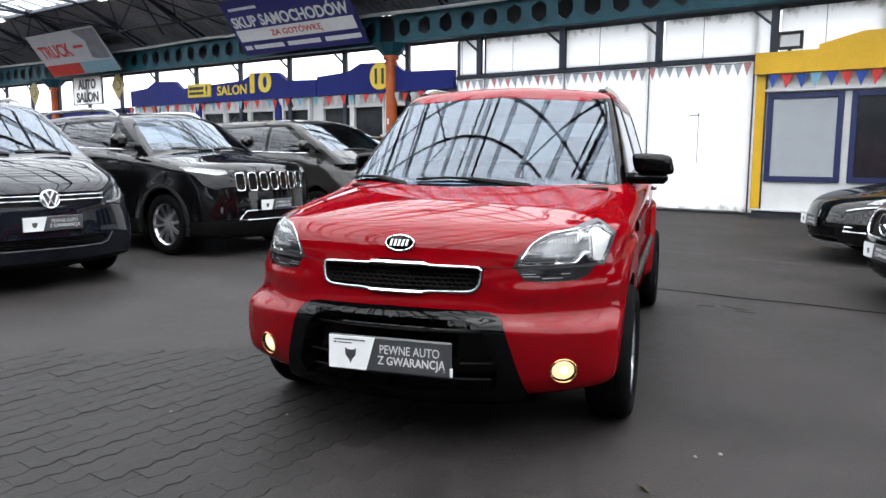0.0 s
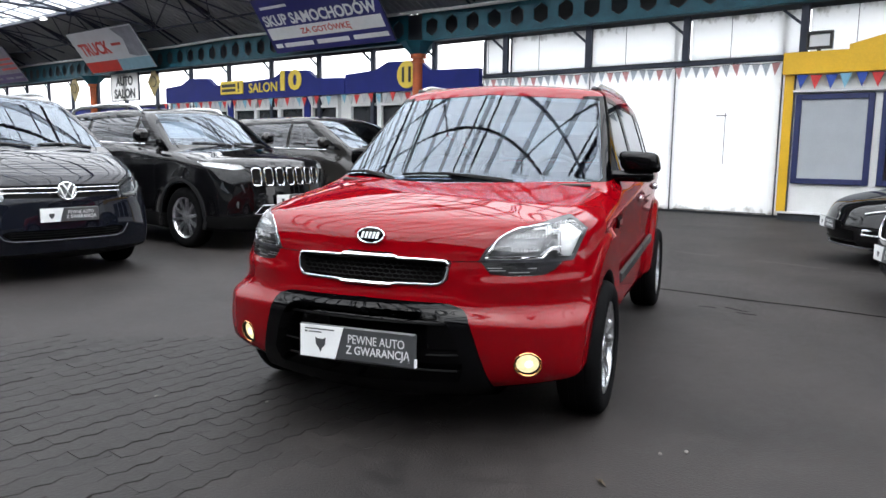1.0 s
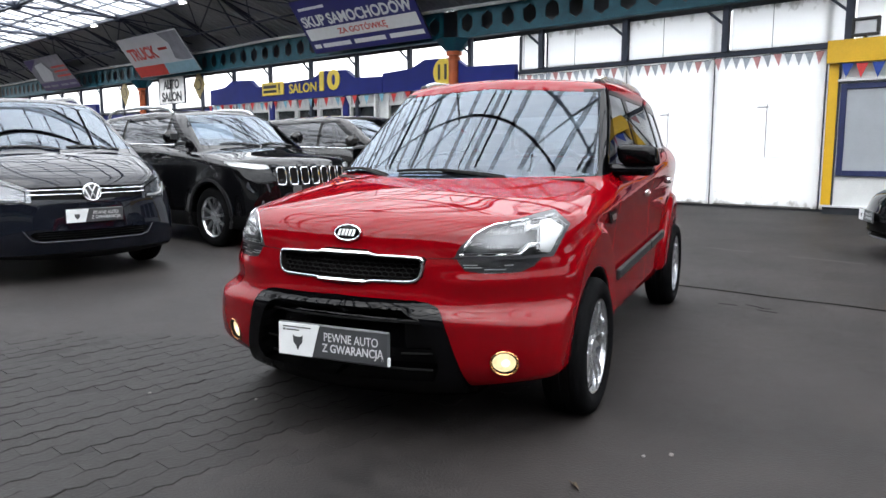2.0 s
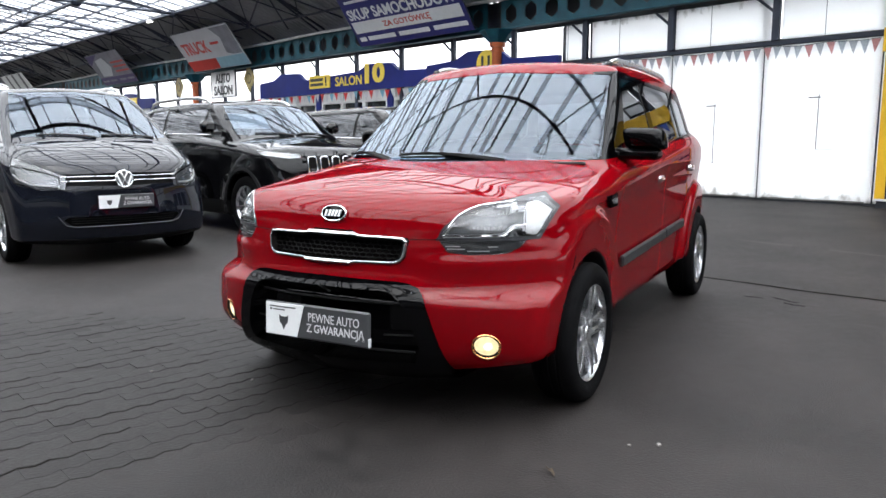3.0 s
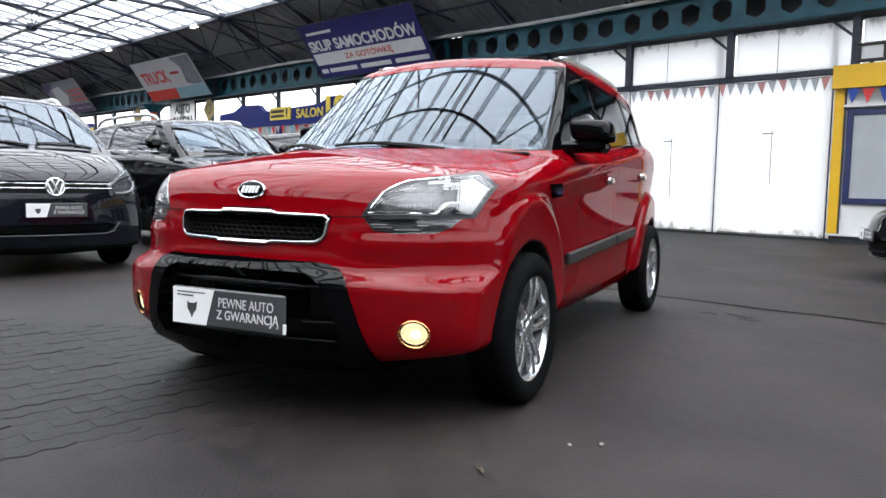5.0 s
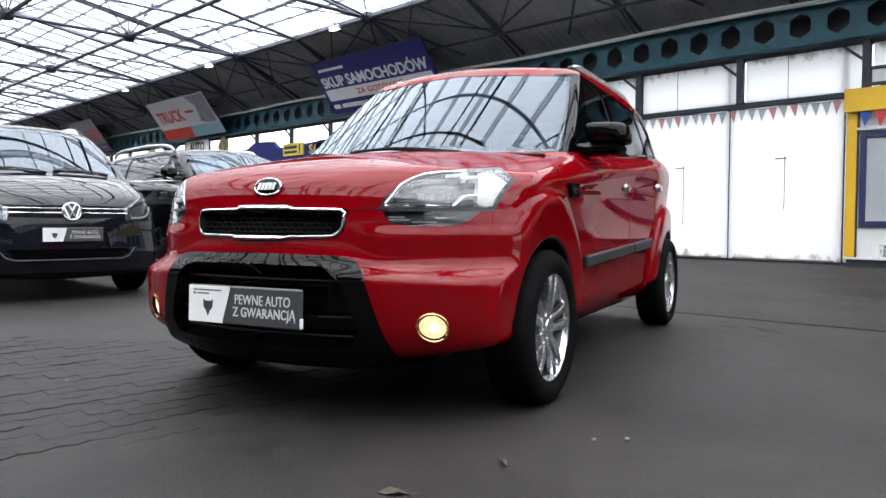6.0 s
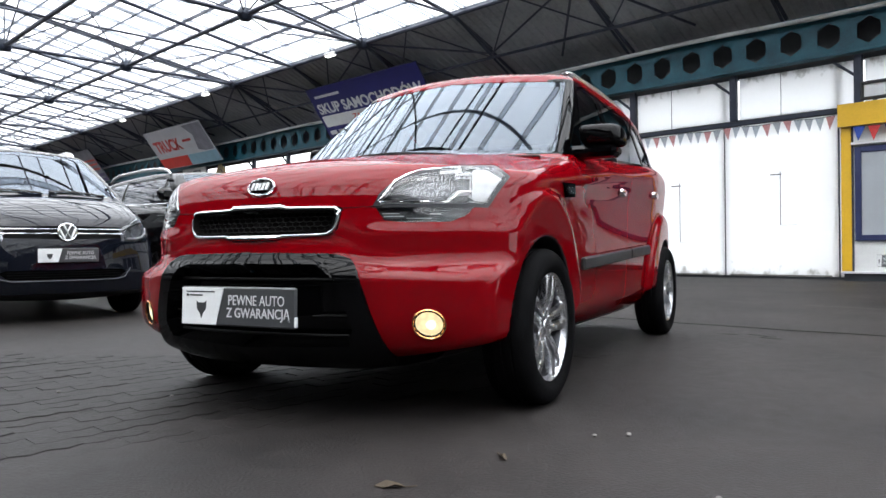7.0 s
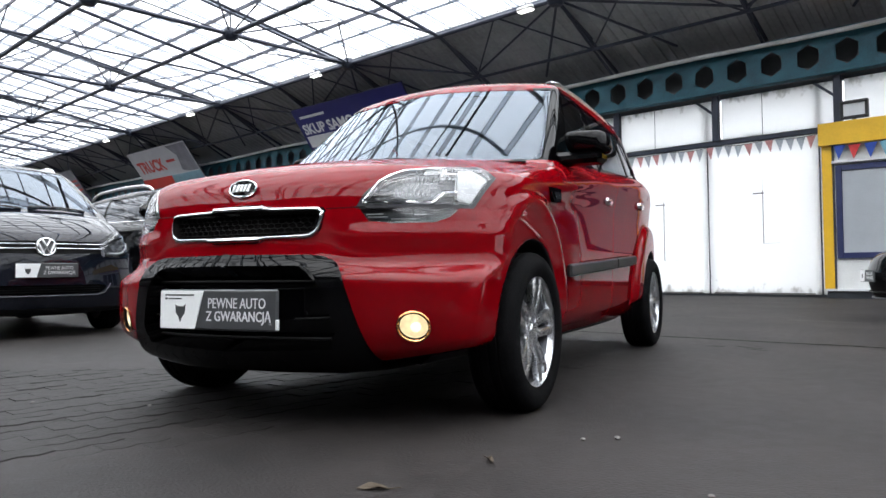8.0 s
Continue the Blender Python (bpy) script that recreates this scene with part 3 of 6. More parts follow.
for u in (-27.6, -20.9, -14.1, -7.1):
    lamp_head = thing("roof_lamp", hall(u, EDGE_V - 0.1, 5.86), "small lit white roof lamp under the edge of the eaves", "lamp", "roof lamps")
    part("housing", Build().box(-0.20, 0.20, -0.07, 0.09, 0.0, 0.08, 0.02), PIPE_WHITE, lamp_head)
    part("lit_glass", Build().box(-0.17, 0.17, -0.05, 0.07, -0.025, 0.001, 0.008), LAMP_LIT, lamp_head)
    part("hanger", Build().tube((0, 0, 0.08), (0, 0, 0.22), 0.012, 6), STEEL_BLUE, lamp_head)
# The sides that the camera never faces close the hall plainly.
for name, box in (("wall_south", (-58, 30, -12.6, -12.45, 0, 3.0)), ("wall_east", (23, 23.15, -12.4, 12.6, 0, 7.9)), ("wall_west", (-58.2, -58, -12.4, 12.6, 0, 3.4))):
    setting(name, Build().box(*box), WALL_GREY, "plain dark grey sheet wall that closes the hall")
# An unseen band; its low tint limits how much daylight comes in from this side.
setting("window_band_south", Build().box(-58, 23, -12.52, -12.47, 3.0, 4.85), SIDE_SHEET, "unseen translucent sheets over the far side wall, dimmed to cut light")
beam = thing("trim_beam", hall(0, -BEAM_V, 0), "teal painted castellated steel beam with a row of six-sided holes", "beam", "", "structure")
for u0, u1 in ((-57.2, -40), (-40, -23), (-23, -6), (-6, 11), (11, 23)):
    part("beam_span", castellated_beam(u0, u1), TEAL, beam)
setting("wall_eaves", Build().box(-58, 23, 12.45, 12.5, 4.0, 4.86), WALL_GREY, "dark sheet behind the castellated beam")

# Markings on the ground.
line = Build()
rng = random.Random(3)
for u0, u1, wide in ((-2.55, -2.30, 0.05), (-1.92, -1.32, 0.085), (-0.92, -0.12, 0.10), (0.10, 1.30, 0.09), (1.6, 4.0, 0.09)):
    n = max(3, int((u1 - u0) / 0.09))
    mid = lambda u: 5.69 - 0.11 * (u + 0.14) if u < -0.14 else 5.69
    us = [u0 + (u1 - u0) * k / n for k in range(n + 1)]
    low = [mid(u) - wide * rng.uniform(0.25, 0.55) for u in us]
    high = [mid(u) + wide * rng.uniform(0.25, 0.55) for u in us]
    for k in range(n):
        line.add([(us[k], low[k], 0.0035), (us[k + 1], low[k + 1], 0.0035), (us[k + 1], high[k + 1], 0.0035), (us[k], high[k], 0.0035)], [(0, 1, 2, 3)])
setting("trim_floor_line", line, LINE_WHITE, "worn white line painted on the asphalt")
crack = Build()
pts = [(u, 3.30 + 0.02 * math.sin(u * 2.3) + 0.012 * math.sin(u * 7.1)) for u in np.arange(-4.5, 6, 0.15)]
for (a, b), (c, d) in zip(pts, pts[1:]):
    crack.add([(a, b - 0.017, 0.003), (c, d - 0.017, 0.003), (c, d + 0.017, 0.003), (a, b + 0.017, 0.003)], [(0, 1, 2, 3)])
for pts in ([(-0.51, 2.75), (-0.44, 2.77), (-0.37, 2.77)], [(-0.33, 2.85), (-0.25, 2.83), (-0.18, 2.79), (-0.12, 2.80)], [(-0.20, 2.72), (-0.12, 2.70), (-0.05, 2.71)]):
    for (a, b), (c, d) in zip(pts, pts[1:]):
        crack.add([(a, b - 0.008, 0.003), (c, d - 0.010, 0.003), (c, d + 0.010, 0.003), (a, b + 0.008, 0.003)], [(0, 1, 2, 3)])
setting("trim_floor_joint", crack, CRACK, "dark open joint across the asphalt")


# ---- salons, kiosk, banners ----
def pennants(name, u0, u1, v, z, step, width, drop, colours, group, sag=0.05):
    line = thing(name, hall(0, v, 0), "string of small cloth pennants in red, white and blue", "bunting", group)
    part("string", Build().path([(u, 0, z - sag * math.sin(3.1 * (u - u0)) ** 2) for u in np.linspace(u0, u1, 40)], 0.006, 5), BLACK_TRIM, line)
    u, k = u0 + step * 0.3, 0
    while u + width < u1:
        zz = z - sag * math.sin(3.1 * (u - u0)) ** 2
        tilt = random.uniform(-0.03, 0.03)
        part("pennant", Build().add([(u, 0, zz), (u + width, 0, zz), (u + width / 2 + tilt, 0.015, zz - drop), (u, 0.006, zz), (u + width, 0.006, zz), (u + width / 2 + tilt, 0.021, zz - drop)],
             [(0, 2, 1), (3, 4, 5), (0, 3, 5, 2), (2, 5, 4, 1), (1, 4, 3, 0)]), colours[k % len(colours)], line)
        u += step * random.uniform(0.92, 1.08)
        k += 1


pennants("bunting", -9.3, -2.35, WALL_V - 0.12, 2.98, 0.19, 0.155, 0.235, (FLAG_GREY, FLAG_PINK, FLAG_PALE, FLAG_GREY, FLAG_PALE, FLAG_PINK), "bunting on the white wall", 0.03)


def salon(u0, u1, peaks, title, kind_label):
    """A blue shop front with a stepped gable, white framed dark windows and pennants."""
    sal = thing("sales_kiosk", hall(0.22, WALL_V, 0), kind_label, "sales kiosk", "salons along the back wall")
    poly = [(u0, 2.80), (u1, 2.80), (u1, 3.26)]
    for c in sorted(peaks, reverse=True):
        poly += [(c + 1.05, 3.30), (c + 0.65, 3.56), (c - 0.45, 3.60), (c - 0.95, 3.40)]
    poly += [(u0, 3.34)]
    part("fascia", Build().prism(poly, -0.16, 0.0), SALON_BLUE, sal)
    part("body", Build().box(u0 + 0.02, u1 - 0.02, 0.08, 2.6, 0.0, 2.80), CREAM, sal)
    part("roof", Build().box(u0, u1, 0.0, 2.7, 2.80, 2.88), STEEL_GREY, sal)
    part("sill_wall", Build().box(u0 + 0.02, u1 - 0.02, -0.06, 0.08, 0.0, 0.9, 0.01), CREAM, sal)
    u, k = u0 + 0.15, 0
    while u + 1.0 < u1:
        w = 1.02
        win = part("window", Build().box(u, u + w, 0.02, 0.075, 0.9, 2.44), PANE_DARK, sal, "dark shop window pane")
        fr = Build()
        for a, b, c, d in ((u - 0.07, u + 0.0, 0.9, 2.80), (u + w, u + w + 0.07, 0.9, 2.80), (u, u + w, 2.44, 2.52)):
            fr.box(a, b, -0.08, 0.075, c, d, 0.01)
        part("window_frame", fr, CREAM, win)
        part("fanlight", Build().box(u, u + w, -0.02, 0.075, 2.52, 2.80), CREAM, win)
        u += w + 0.16
        k += 1
        if k % 3 == 0:
            part("pilaster", Build().box(u - 0.05, u + 0.22, -0.12, 0.075, 0.0, 2.80, 0.01), SALON_BLUE, sal)
            u += 0.3
    return sal


ten = salon(-23.65, -14.35, (-21.7, -16.6), "10", "blue fronted sales kiosk with a yellow number and dark windows")
lettering("SALON", 0.30, 0.01, SIGN_YELLOW, "letters", ten, pose(-18.05, -0.175, 3.14), 1.42, 0.012, "yellow letters")
lettering("10", 0.62, 0.012, SIGN_YELLOW, "number", ten, pose(-16.68, -0.178, 3.30), 0.98, 0.04, "large yellow number")
board = part("sign_board", Build().box(-20.25, -19.05, -0.21, -0.165, 2.98, 3.40, 0.008), SIGN_YELLOW, ten, "yellow sign board")
for x0, x1, z0, z1 in ((-20.17, -19.42, 3.21, 3.31), (-20.17, -19.42, 3.06, 3.15), (-19.30, -19.22, 3.13, 3.34), (-19.30, -19.22, 3.05, 3.10)):
    part("print_bar", Build().box(x0, x1, -0.216, -0.209, z0, z1), BLACK_PRINT, board)
pennants("bunting", -23.6, -14.4, WALL_V - 0.2, 2.79, 0.27, 0.22, 0.26, (FLAG_RED, BANNER_WHITE, FLAG_SKY, FLAG_RED, BANNER_WHITE), "bunting on the salons", 0.04)
eleven = salon(-14.32, -9.60, (-12.2,), "11", "blue fronted sales kiosk with a round yellow number sign")
disc = part("number_disc", Build().lathe([(0.0, -0.02), (0.34, -0.02), (0.36, 0.0), (0.36, 0.03)], 32, m=pose(-11.95, -0.18, 3.22, 0, 0, 90)), SIGN_YELLOW, eleven, "round yellow sign", True)
lettering("11", 0.40, 0.01, BLACK_PRINT, "number", eleven, pose(-11.95, -0.215, 3.22), 0.30, 0.025)
pennants("bunting", -14.3, -9.5, WALL_V - 0.2, 2.79, 0.27, 0.22, 0.26, (FLAG_SKY, BANNER_WHITE, FLAG_RED, BANNER_WHITE, FLAG_RED), "bunting on the salons", 0.04)
far = salon(-41.5, -33.6, (-36.5,), "", "low blue fronted sales kiosk at the far end")
part("sign_board", Build().box(-37.6, -35.4, -0.2, -0.165, 3.0, 3.35), SIGN_YELLOW, far, "yellow sign board")
low = thing("low_wall", hall(0, WALL_V, 0), "low blue wall under open clerestory windows", "wall", "", "structure")
part("panel", Build().box(-33.5, -23.7, -0.02, 0.1, 0, 2.72), SALON_BLUE, low)
part("cap", Build().box(-33.5, -23.7, -0.06, 0.14, 2.72, 2.80, 0.01), STEEL_GREY, low)
sign = thing("hanging_sign", hall(-26.35, WALL_V - 0.12, 3.0), "white sign with black letters between the posts", "sign")
part("board", Build().box(-1.0, 1.0, -0.02, 0.02, 0, 1.02, 0.006), SIGN_BACKLIT, sign)
part("frame", Build().box(-1.04, -1.0, -0.03, 0.03, -0.03, 1.05).box(1.0, 1.04, -0.03, 0.03, -0.03, 1.05).box(-1.0, 1.0, -0.03, 0.03, -0.03, 0.0).box(-1.0, 1.0, -0.03, 0.03, 1.02, 1.05), STEEL_BLUE, sign)
lettering("AUTO", 0.38, 0.006, BLACK_PRINT, "letters", sign, pose(0, -0.03, 0.74), 1.25, 0.035)
lettering("SALON", 0.38, 0.006, BLACK_PRINT, "letters", sign, pose(0, -0.03, 0.26), 1.55, 0.035)
for u in (-30.5, -24.3):
    dia = thing("diamond_sign", hall(u, WALL_V - 0.1, 3.62), "gold diamond shaped sign on the open clerestory", "sign", "diamond signs")
    part("plate", Build().prism([(-0.42, 0), (0, -0.56), (0.42, 0), (0, 0.56)], -0.015, 0.015), GOLD, dia)
    part("emblem", Build().lathe([(0.17, -0.012), (0.2, 0.0), (0.17, 0.012)], 20, m=pose(0, -0.02, 0, 0, 0, 90)), BLACK_PRINT, dia)


def yellow_kiosk():
    ki = thing("yellow_kiosk", hall(-2.2, 11.7, 0), "white kiosk with yellow fascia, corner post and navy framed windows", "sales kiosk")
    L = 9.0
    part("plinth", Build().box(0.02, L, 0.05, 2.5, 0.0, 0.14), STEEL_GREY, ki)
    part("sill_rail", Build().box(-0.02, L, -0.03, 0.1, 0.13, 0.17, 0.006), PRINT_GREY, ki)
    part("body", Build().box(0.17, L, 0.03, 2.5, 0.17, 2.72), CREAM, ki)
    part("corner_post", Build().box(0.0, 0.165, -0.02, 0.16, 0.17, 2.69, 0.008), YELLOW, ki)
    part("post_edge", Build().box(0.166, 0.19, -0.012, 0.05, 0.17, 2.69), STEEL_BLUE, ki)
    part("fascia", Build().prism([(-0.02, 2.69), (L, 2.69), (L, 3.34), (1.75, 3.34), (1.05, 3.16), (1.05, 3.08), (-0.02, 3.08)], -0.12, 0.06), YELLOW, ki)
    part("roof", Build().box(0, L, 0.06, 2.6, 2.72, 2.9), STEEL_GREY, ki)
    part("gutter", Build().box(0.17, L, -0.07, 0.03, 2.36, 2.41, 0.008), PRINT_GREY, ki)
    for u0, glass_mat, lab in ((0.22, PANEL_GREY, "pale grey window panel"), (1.62, PANE_DARK, "dark window pane"), (3.1, PANE_DARK, "dark window pane"), (4.6, PANE_DARK, "dark window pane")):
        w, z0, z1, t = 1.28, 0.70, 2.33, 0.10
        win = part("window", Build().box(u0 + t, u0 + w - t, 0.0, 0.028, z0 + t, z1 - t), glass_mat, ki, lab)
        fr = Build()
        fr.box(u0, u0 + t, -0.03, 0.028, z0, z1, 0.008).box(u0 + w - t, u0 + w, -0.03, 0.028, z0, z1, 0.008)
        fr.box(u0 + t, u0 + w - t, -0.03, 0.028, z0, z0 + t, 0.008).box(u0 + t, u0 + w - t, -0.03, 0.028, z1 - t, z1, 0.008)
        part("window_frame", fr, FRAME_NAVY, win)
    flood = thing("floodlight", hall(-2.2 + 0.53, 11.72, 3.08), "square white floodlight in a dark frame on a bracket", "floodlight")
    fr = Build().box(-0.22, 0.22, -0.02, 0.08, 0.05, 0.10, 0.01).box(-0.22, 0.22, -0.02, 0.08, 0.32, 0.37, 0.01)
    fr.box(-0.22, -0.17, -0.02, 0.08, 0.10, 0.32, 0.01).box(0.17, 0.22, -0.02, 0.08, 0.10, 0.32, 0.01)
    part("frame", fr, BLACK_TRIM, flood)
    part("reflector", Build().box(-0.17, 0.17, 0.02, 0.08, 0.10, 0.32), FLOOD_GLASS, flood)
    part("bracket", Build().box(-0.03, 0.03, 0.0, 0.05, 0.0, 0.06), BLACK_TRIM, flood)


yellow_kiosk()
pennants("bunting", -2.05, 4.5, 11.60, 2.68, 0.235, 0.20, 0.26, (FLAG_BLUE, FLAG_RED, FLAG_BLUE, FLAG_SKY, FLAG_BLUE, FLAG_RED), "bunting on the yellow kiosk", 0.02)


def banner(u0, u1, label, build_print, face):
    """A framed vinyl banner that leans out from the beam to the roof."""
    w, h = u1 - u0, 1.68
    tilt = math.degrees(math.atan2(0.95, 1.32))
    b = thing("banner", hall((u0 + u1) / 2, 11.5, 4.06, tilt, 0, 0), label, "banner", "banners under the eaves")
    part("panel", Build().box(-w / 2, w / 2, -0.015, 0.015, 0, h, 0.006), face, b)
    fr = Build().tube((-w / 2, 0.02, 0), (-w / 2, 0.02, h), 0.02).tube((w / 2, 0.02, 0), (w / 2, 0.02, h), 0.02)
    fr.tube((-w / 2, 0.02, h), (w / 2, 0.02, h), 0.02).tube((-w / 2, 0.02, 0), (w / 2, 0.02, 0), 0.02)
    part("frame", fr, STEEL_GREY, b)
    build_print(b, w, h)


def print_blue(b, w, h):
    lettering("SKUP SAMOCHODÓW", 0.42, 0.003, WHITE_PLASTIC, "letters", b, pose(0.0, -0.02, 1.05), 4.5, 0.03, "white letters")
    part("white_band", Build().box(-w / 2 + 0.12, w / 2 - 0.12, -0.021, -0.014, 0.42, 0.78), WHITE_PLASTIC, b)
    lettering("ZA GOTÓWKĘ", 0.26, 0.003, BANNER_RED, "letters", b, pose(0.1, -0.026, 0.60), 2.0, 0.012, "red letters")
    for x0, x1 in ((-2.25, -1.95), (-1.85, -0.62), (-0.45, 0.82), (1.0, 2.28)):
        part("print_bar", Build().box(x0, x1, -0.021, -0.014, 0.16, 0.29), WHITE_PLASTIC, b)
    part("print_bar", Build().box(-w / 2 + 0.25, -w / 2 + 1.4, -0.021, -0.014, 1.36, 1.44), WHITE_PLASTIC, b)


def print_truck(b, w, h):
    lettering("TRUCK", 0.52, 0.003, BANNER_RED, "letters", b, pose(-0.95, -0.02, 0.98), 2.15, 0.03, "red letters")
    part("print_bar", Build().box(0.35, 1.0, -0.021, -0.014, 1.0, 1.10), BANNER_RED, b)
    part("picture_patch", Build().prism([(1.15, 0.60), (1.6, 0.50), (2.25, 0.50), (2.28, h - 0.05), (0.9, h - 0.05), (1.35, 1.2)], -0.021, -0.014), BANNER_DULL, b)
    part("red_band", Build().prism([(-w / 2 + 0.02, 0.02), (0.0, 0.02), (0.1, 0.46), (-w / 2 + 0.02, 0.46)], -0.021, -0.014), BANNER_RED, b)
    part("blue_band", Build().prism([(0.02, 0.02), (w / 2 - 0.02, 0.02), (w / 2 - 0.02, 0.46), (0.12, 0.46)], -0.021, -0.014), BANNER_PALE, b)


def print_faded(b, w, h):
    part("dark_band", Build().box(-w / 2 + 0.02, w / 2 - 0.02, -0.021, -0.014, 0.02, 0.42), BANNER_PURPLE, b)
    part("corner_print", Build().prism([(-w / 2 + 0.02, 1.1), (-w / 2 + 1.5, h - 0.03), (-w / 2 + 0.02, h - 0.03)], -0.021, -0.014), BANNER_PURPLE, b)
    part("picture_patch", Build().prism([(-1.5, 0.5), (-0.3, 0.46), (0.2, 0.9), (-0.2, 1.45), (-1.2, 1.35)], -0.021, -0.014), BANNER_WHITE, b)
    for z in (0.62, 0.86, 1.08):
        part("print_bar", Build().box(0.45, 2.0, -0.021, -0.014, z, z + 0.09), BANNER_RED, b)
    for x in (-2.0, -1.0, 0.2, 1.2):
        part("print_bar", Build().box(x, x + 0.8, -0.028, -0.0205, 0.17, 0.27), BANNER_DULL, b)


def print_streaks(b, w, h):
    for x in (-1.9, -0.6, 0.9):
        part("dark_stripe", Build().prism([(x, 0.02), (x + 0.4, 0.02), (x + 1.0, h - 0.03), (x + 0.6, h - 0.03)], -0.021, -0.014), PLATE_DARK, b)


banner(-16.54, -11.75, "blue vinyl banner with white lettering under the roof", print_blue, BANNER_BLUE)
banner(-27.85, -23.2, "white, red and pale blue vinyl banner under the roof", print_truck, BANNER_WHITE)
banner(-37.94, -33.75, "faded grey and purple vinyl banner under the roof", print_faded, BANNER_DULL)
banner(-54.00, -49.20, "greyish white vinyl banner with dark stripes under the roof", print_streaks, CREAM)

# ---- cars: bodies from smooth solids, cut into panels ----
def curve(*pts):
    """A smooth curve through (at, value) pairs that does not overshoot, straight beyond its ends."""
    x, y = np.array([p[0] for p in pts], float), np.array([p[1] for p in pts], float)
    keep = np.append(True, np.diff(x) > 1e-4)
    x, y = x[keep], y[keep]
    h, d = np.diff(x), np.diff(y) / np.diff(x)
    m = np.empty(len(x))
    m[0], m[-1] = d[0], d[-1]
    for i in range(1, len(x) - 1):
        if d[i - 1] * d[i] <= 0:
            m[i] = 0
        else:
            w1, w2 = 2 * h[i] + h[i - 1], h[i] + 2 * h[i - 1]
            m[i] = (w1 + w2) / (w1 / d[i - 1] + w2 / d[i])

    def at(q):
        q = np.asarray(q, float)
        i = np.clip(np.searchsorted(x, q) - 1, 0, len(x) - 2)
        t = (q - x[i]) / h[i]
        tc = np.clip(t, 0, 1)
        v = (2 * tc**3 - 3 * tc**2 + 1) * y[i] + (tc**3 - 2 * tc**2 + tc) * h[i] * m[i] + (3 * tc**2 - 2 * tc**3) * y[i + 1] + (tc**3 - tc**2) * h[i] * m[i + 1]
        return v + np.where(t < 0, t * h[i] * m[i], 0) + np.where(t > 1, (t - 1) * h[i] * m[i + 1], 0)

    return at


def smax(a, b, k):
    h = np.clip(0.5 + 0.5 * (a - b) / k, 0, 1)
    return b + (a - b) * h + k * h * (1 - h)


def smin(a, b, k):
    return -smax(-a, -b, k)


def gradient(f, p, e=0.002):
    g = np.empty_like(p)
    for k in range(3):
        d = np.zeros(3)
        d[k] = e
        g[:, k] = (f(*(p + d).T) - f(*(p - d).T)) / (2 * e)
    return g


def solid_mesh(f, lo, hi, h):
    """A triangle mesh of f = 0 within the box lo to hi, one vertex a cell, drawn onto the surface."""
    n = [int(math.ceil((b - a) / h)) + 1 for a, b in zip(lo, hi)]
    ax = [a + h * np.arange(k) for a, k in zip(lo, n)]
    val = np.empty(n, np.float32)
    for i in range(n[0]):
        yy, zz = np.meshgrid(ax[1], ax[2], indexing="ij")
        val[i] = f(np.full_like(yy, ax[0][i]), yy, zz)
    neg = val < 0
    cells = [c - 1 for c in n]
    count = np.zeros(cells, np.int8)
    for a, b, c in np.ndindex(2, 2, 2):
        count += neg[a:cells[0] + a, b:cells[1] + b, c:cells[2] + c]
    live = (count > 0) & (count < 8)
    ids = -np.ones(cells, np.int64)
    ijk = np.argwhere(live)
    ids[live] = np.arange(len(ijk))
    pos, cnt = np.zeros((len(ijk), 3)), np.zeros(len(ijk))
    for axis in range(3):
        b, c = (axis + 1) % 3, (axis + 2) % 3
        for db, dc in ((0, 0), (1, 0), (0, 1), (1, 1)):
            o0 = np.zeros(3, int)
            o0[b], o0[c] = db, dc
            o1 = o0.copy()
            o1[axis] = 1
            v0, v1 = val[tuple((ijk + o0).T)], val[tuple((ijk + o1).T)]
            cross = (v0 < 0) != (v1 < 0)
            t = np.where(cross, v0 / np.where(cross, v0 - v1, 1), 0)
            q = ijk + o0 + t[:, None] * (o1 - o0)
            pos += np.where(cross[:, None], q, 0)
            cnt += cross
    p = np.array(lo) + h * pos / cnt[:, None]
    for _ in range(3):
        g = gradient(f, p)
        step = -f(*p.T) / np.maximum((g * g).sum(1), 0.05)
        p += np.clip(step, -0.4 * h, 0.4 * h)[:, None] * g
    tris = []
    for axis in range(3):
        b, c = (axis + 1) % 3, (axis + 2) % 3
        s0 = [slice(1, k - 1) for k in n]
        s1 = list(s0)
        s0[axis], s1[axis] = slice(0, n[axis] - 1), slice(1, n[axis])
        a0, a1 = neg[tuple(s0)], neg[tuple(s1)]
        e = np.argwhere(a0 != a1)
        flip = a0[tuple(e.T)]
        e[:, b] += 1
        e[:, c] += 1
        ub, uc = np.eye(3, dtype=int)[b], np.eye(3, dtype=int)[c]
        q = [ids[tuple((e - o).T)] for o in (ub + uc, uc, 0 * ub, ub)]
        q = np.stack(q, 1)
        q[~flip] = q[~flip][:, ::-1]
        d1 = ((p[q[:, 0]] - p[q[:, 2]]) ** 2).sum(1)
        d2 = ((p[q[:, 1]] - p[q[:, 3]]) ** 2).sum(1)
        short = d1 <= d2
        tris += [q[short][:, [0, 1, 2]], q[short][:, [0, 2, 3]], q[~short][:, [1, 2, 3]], q[~short][:, [1, 3, 0]]]
    return p, np.concatenate(tris)


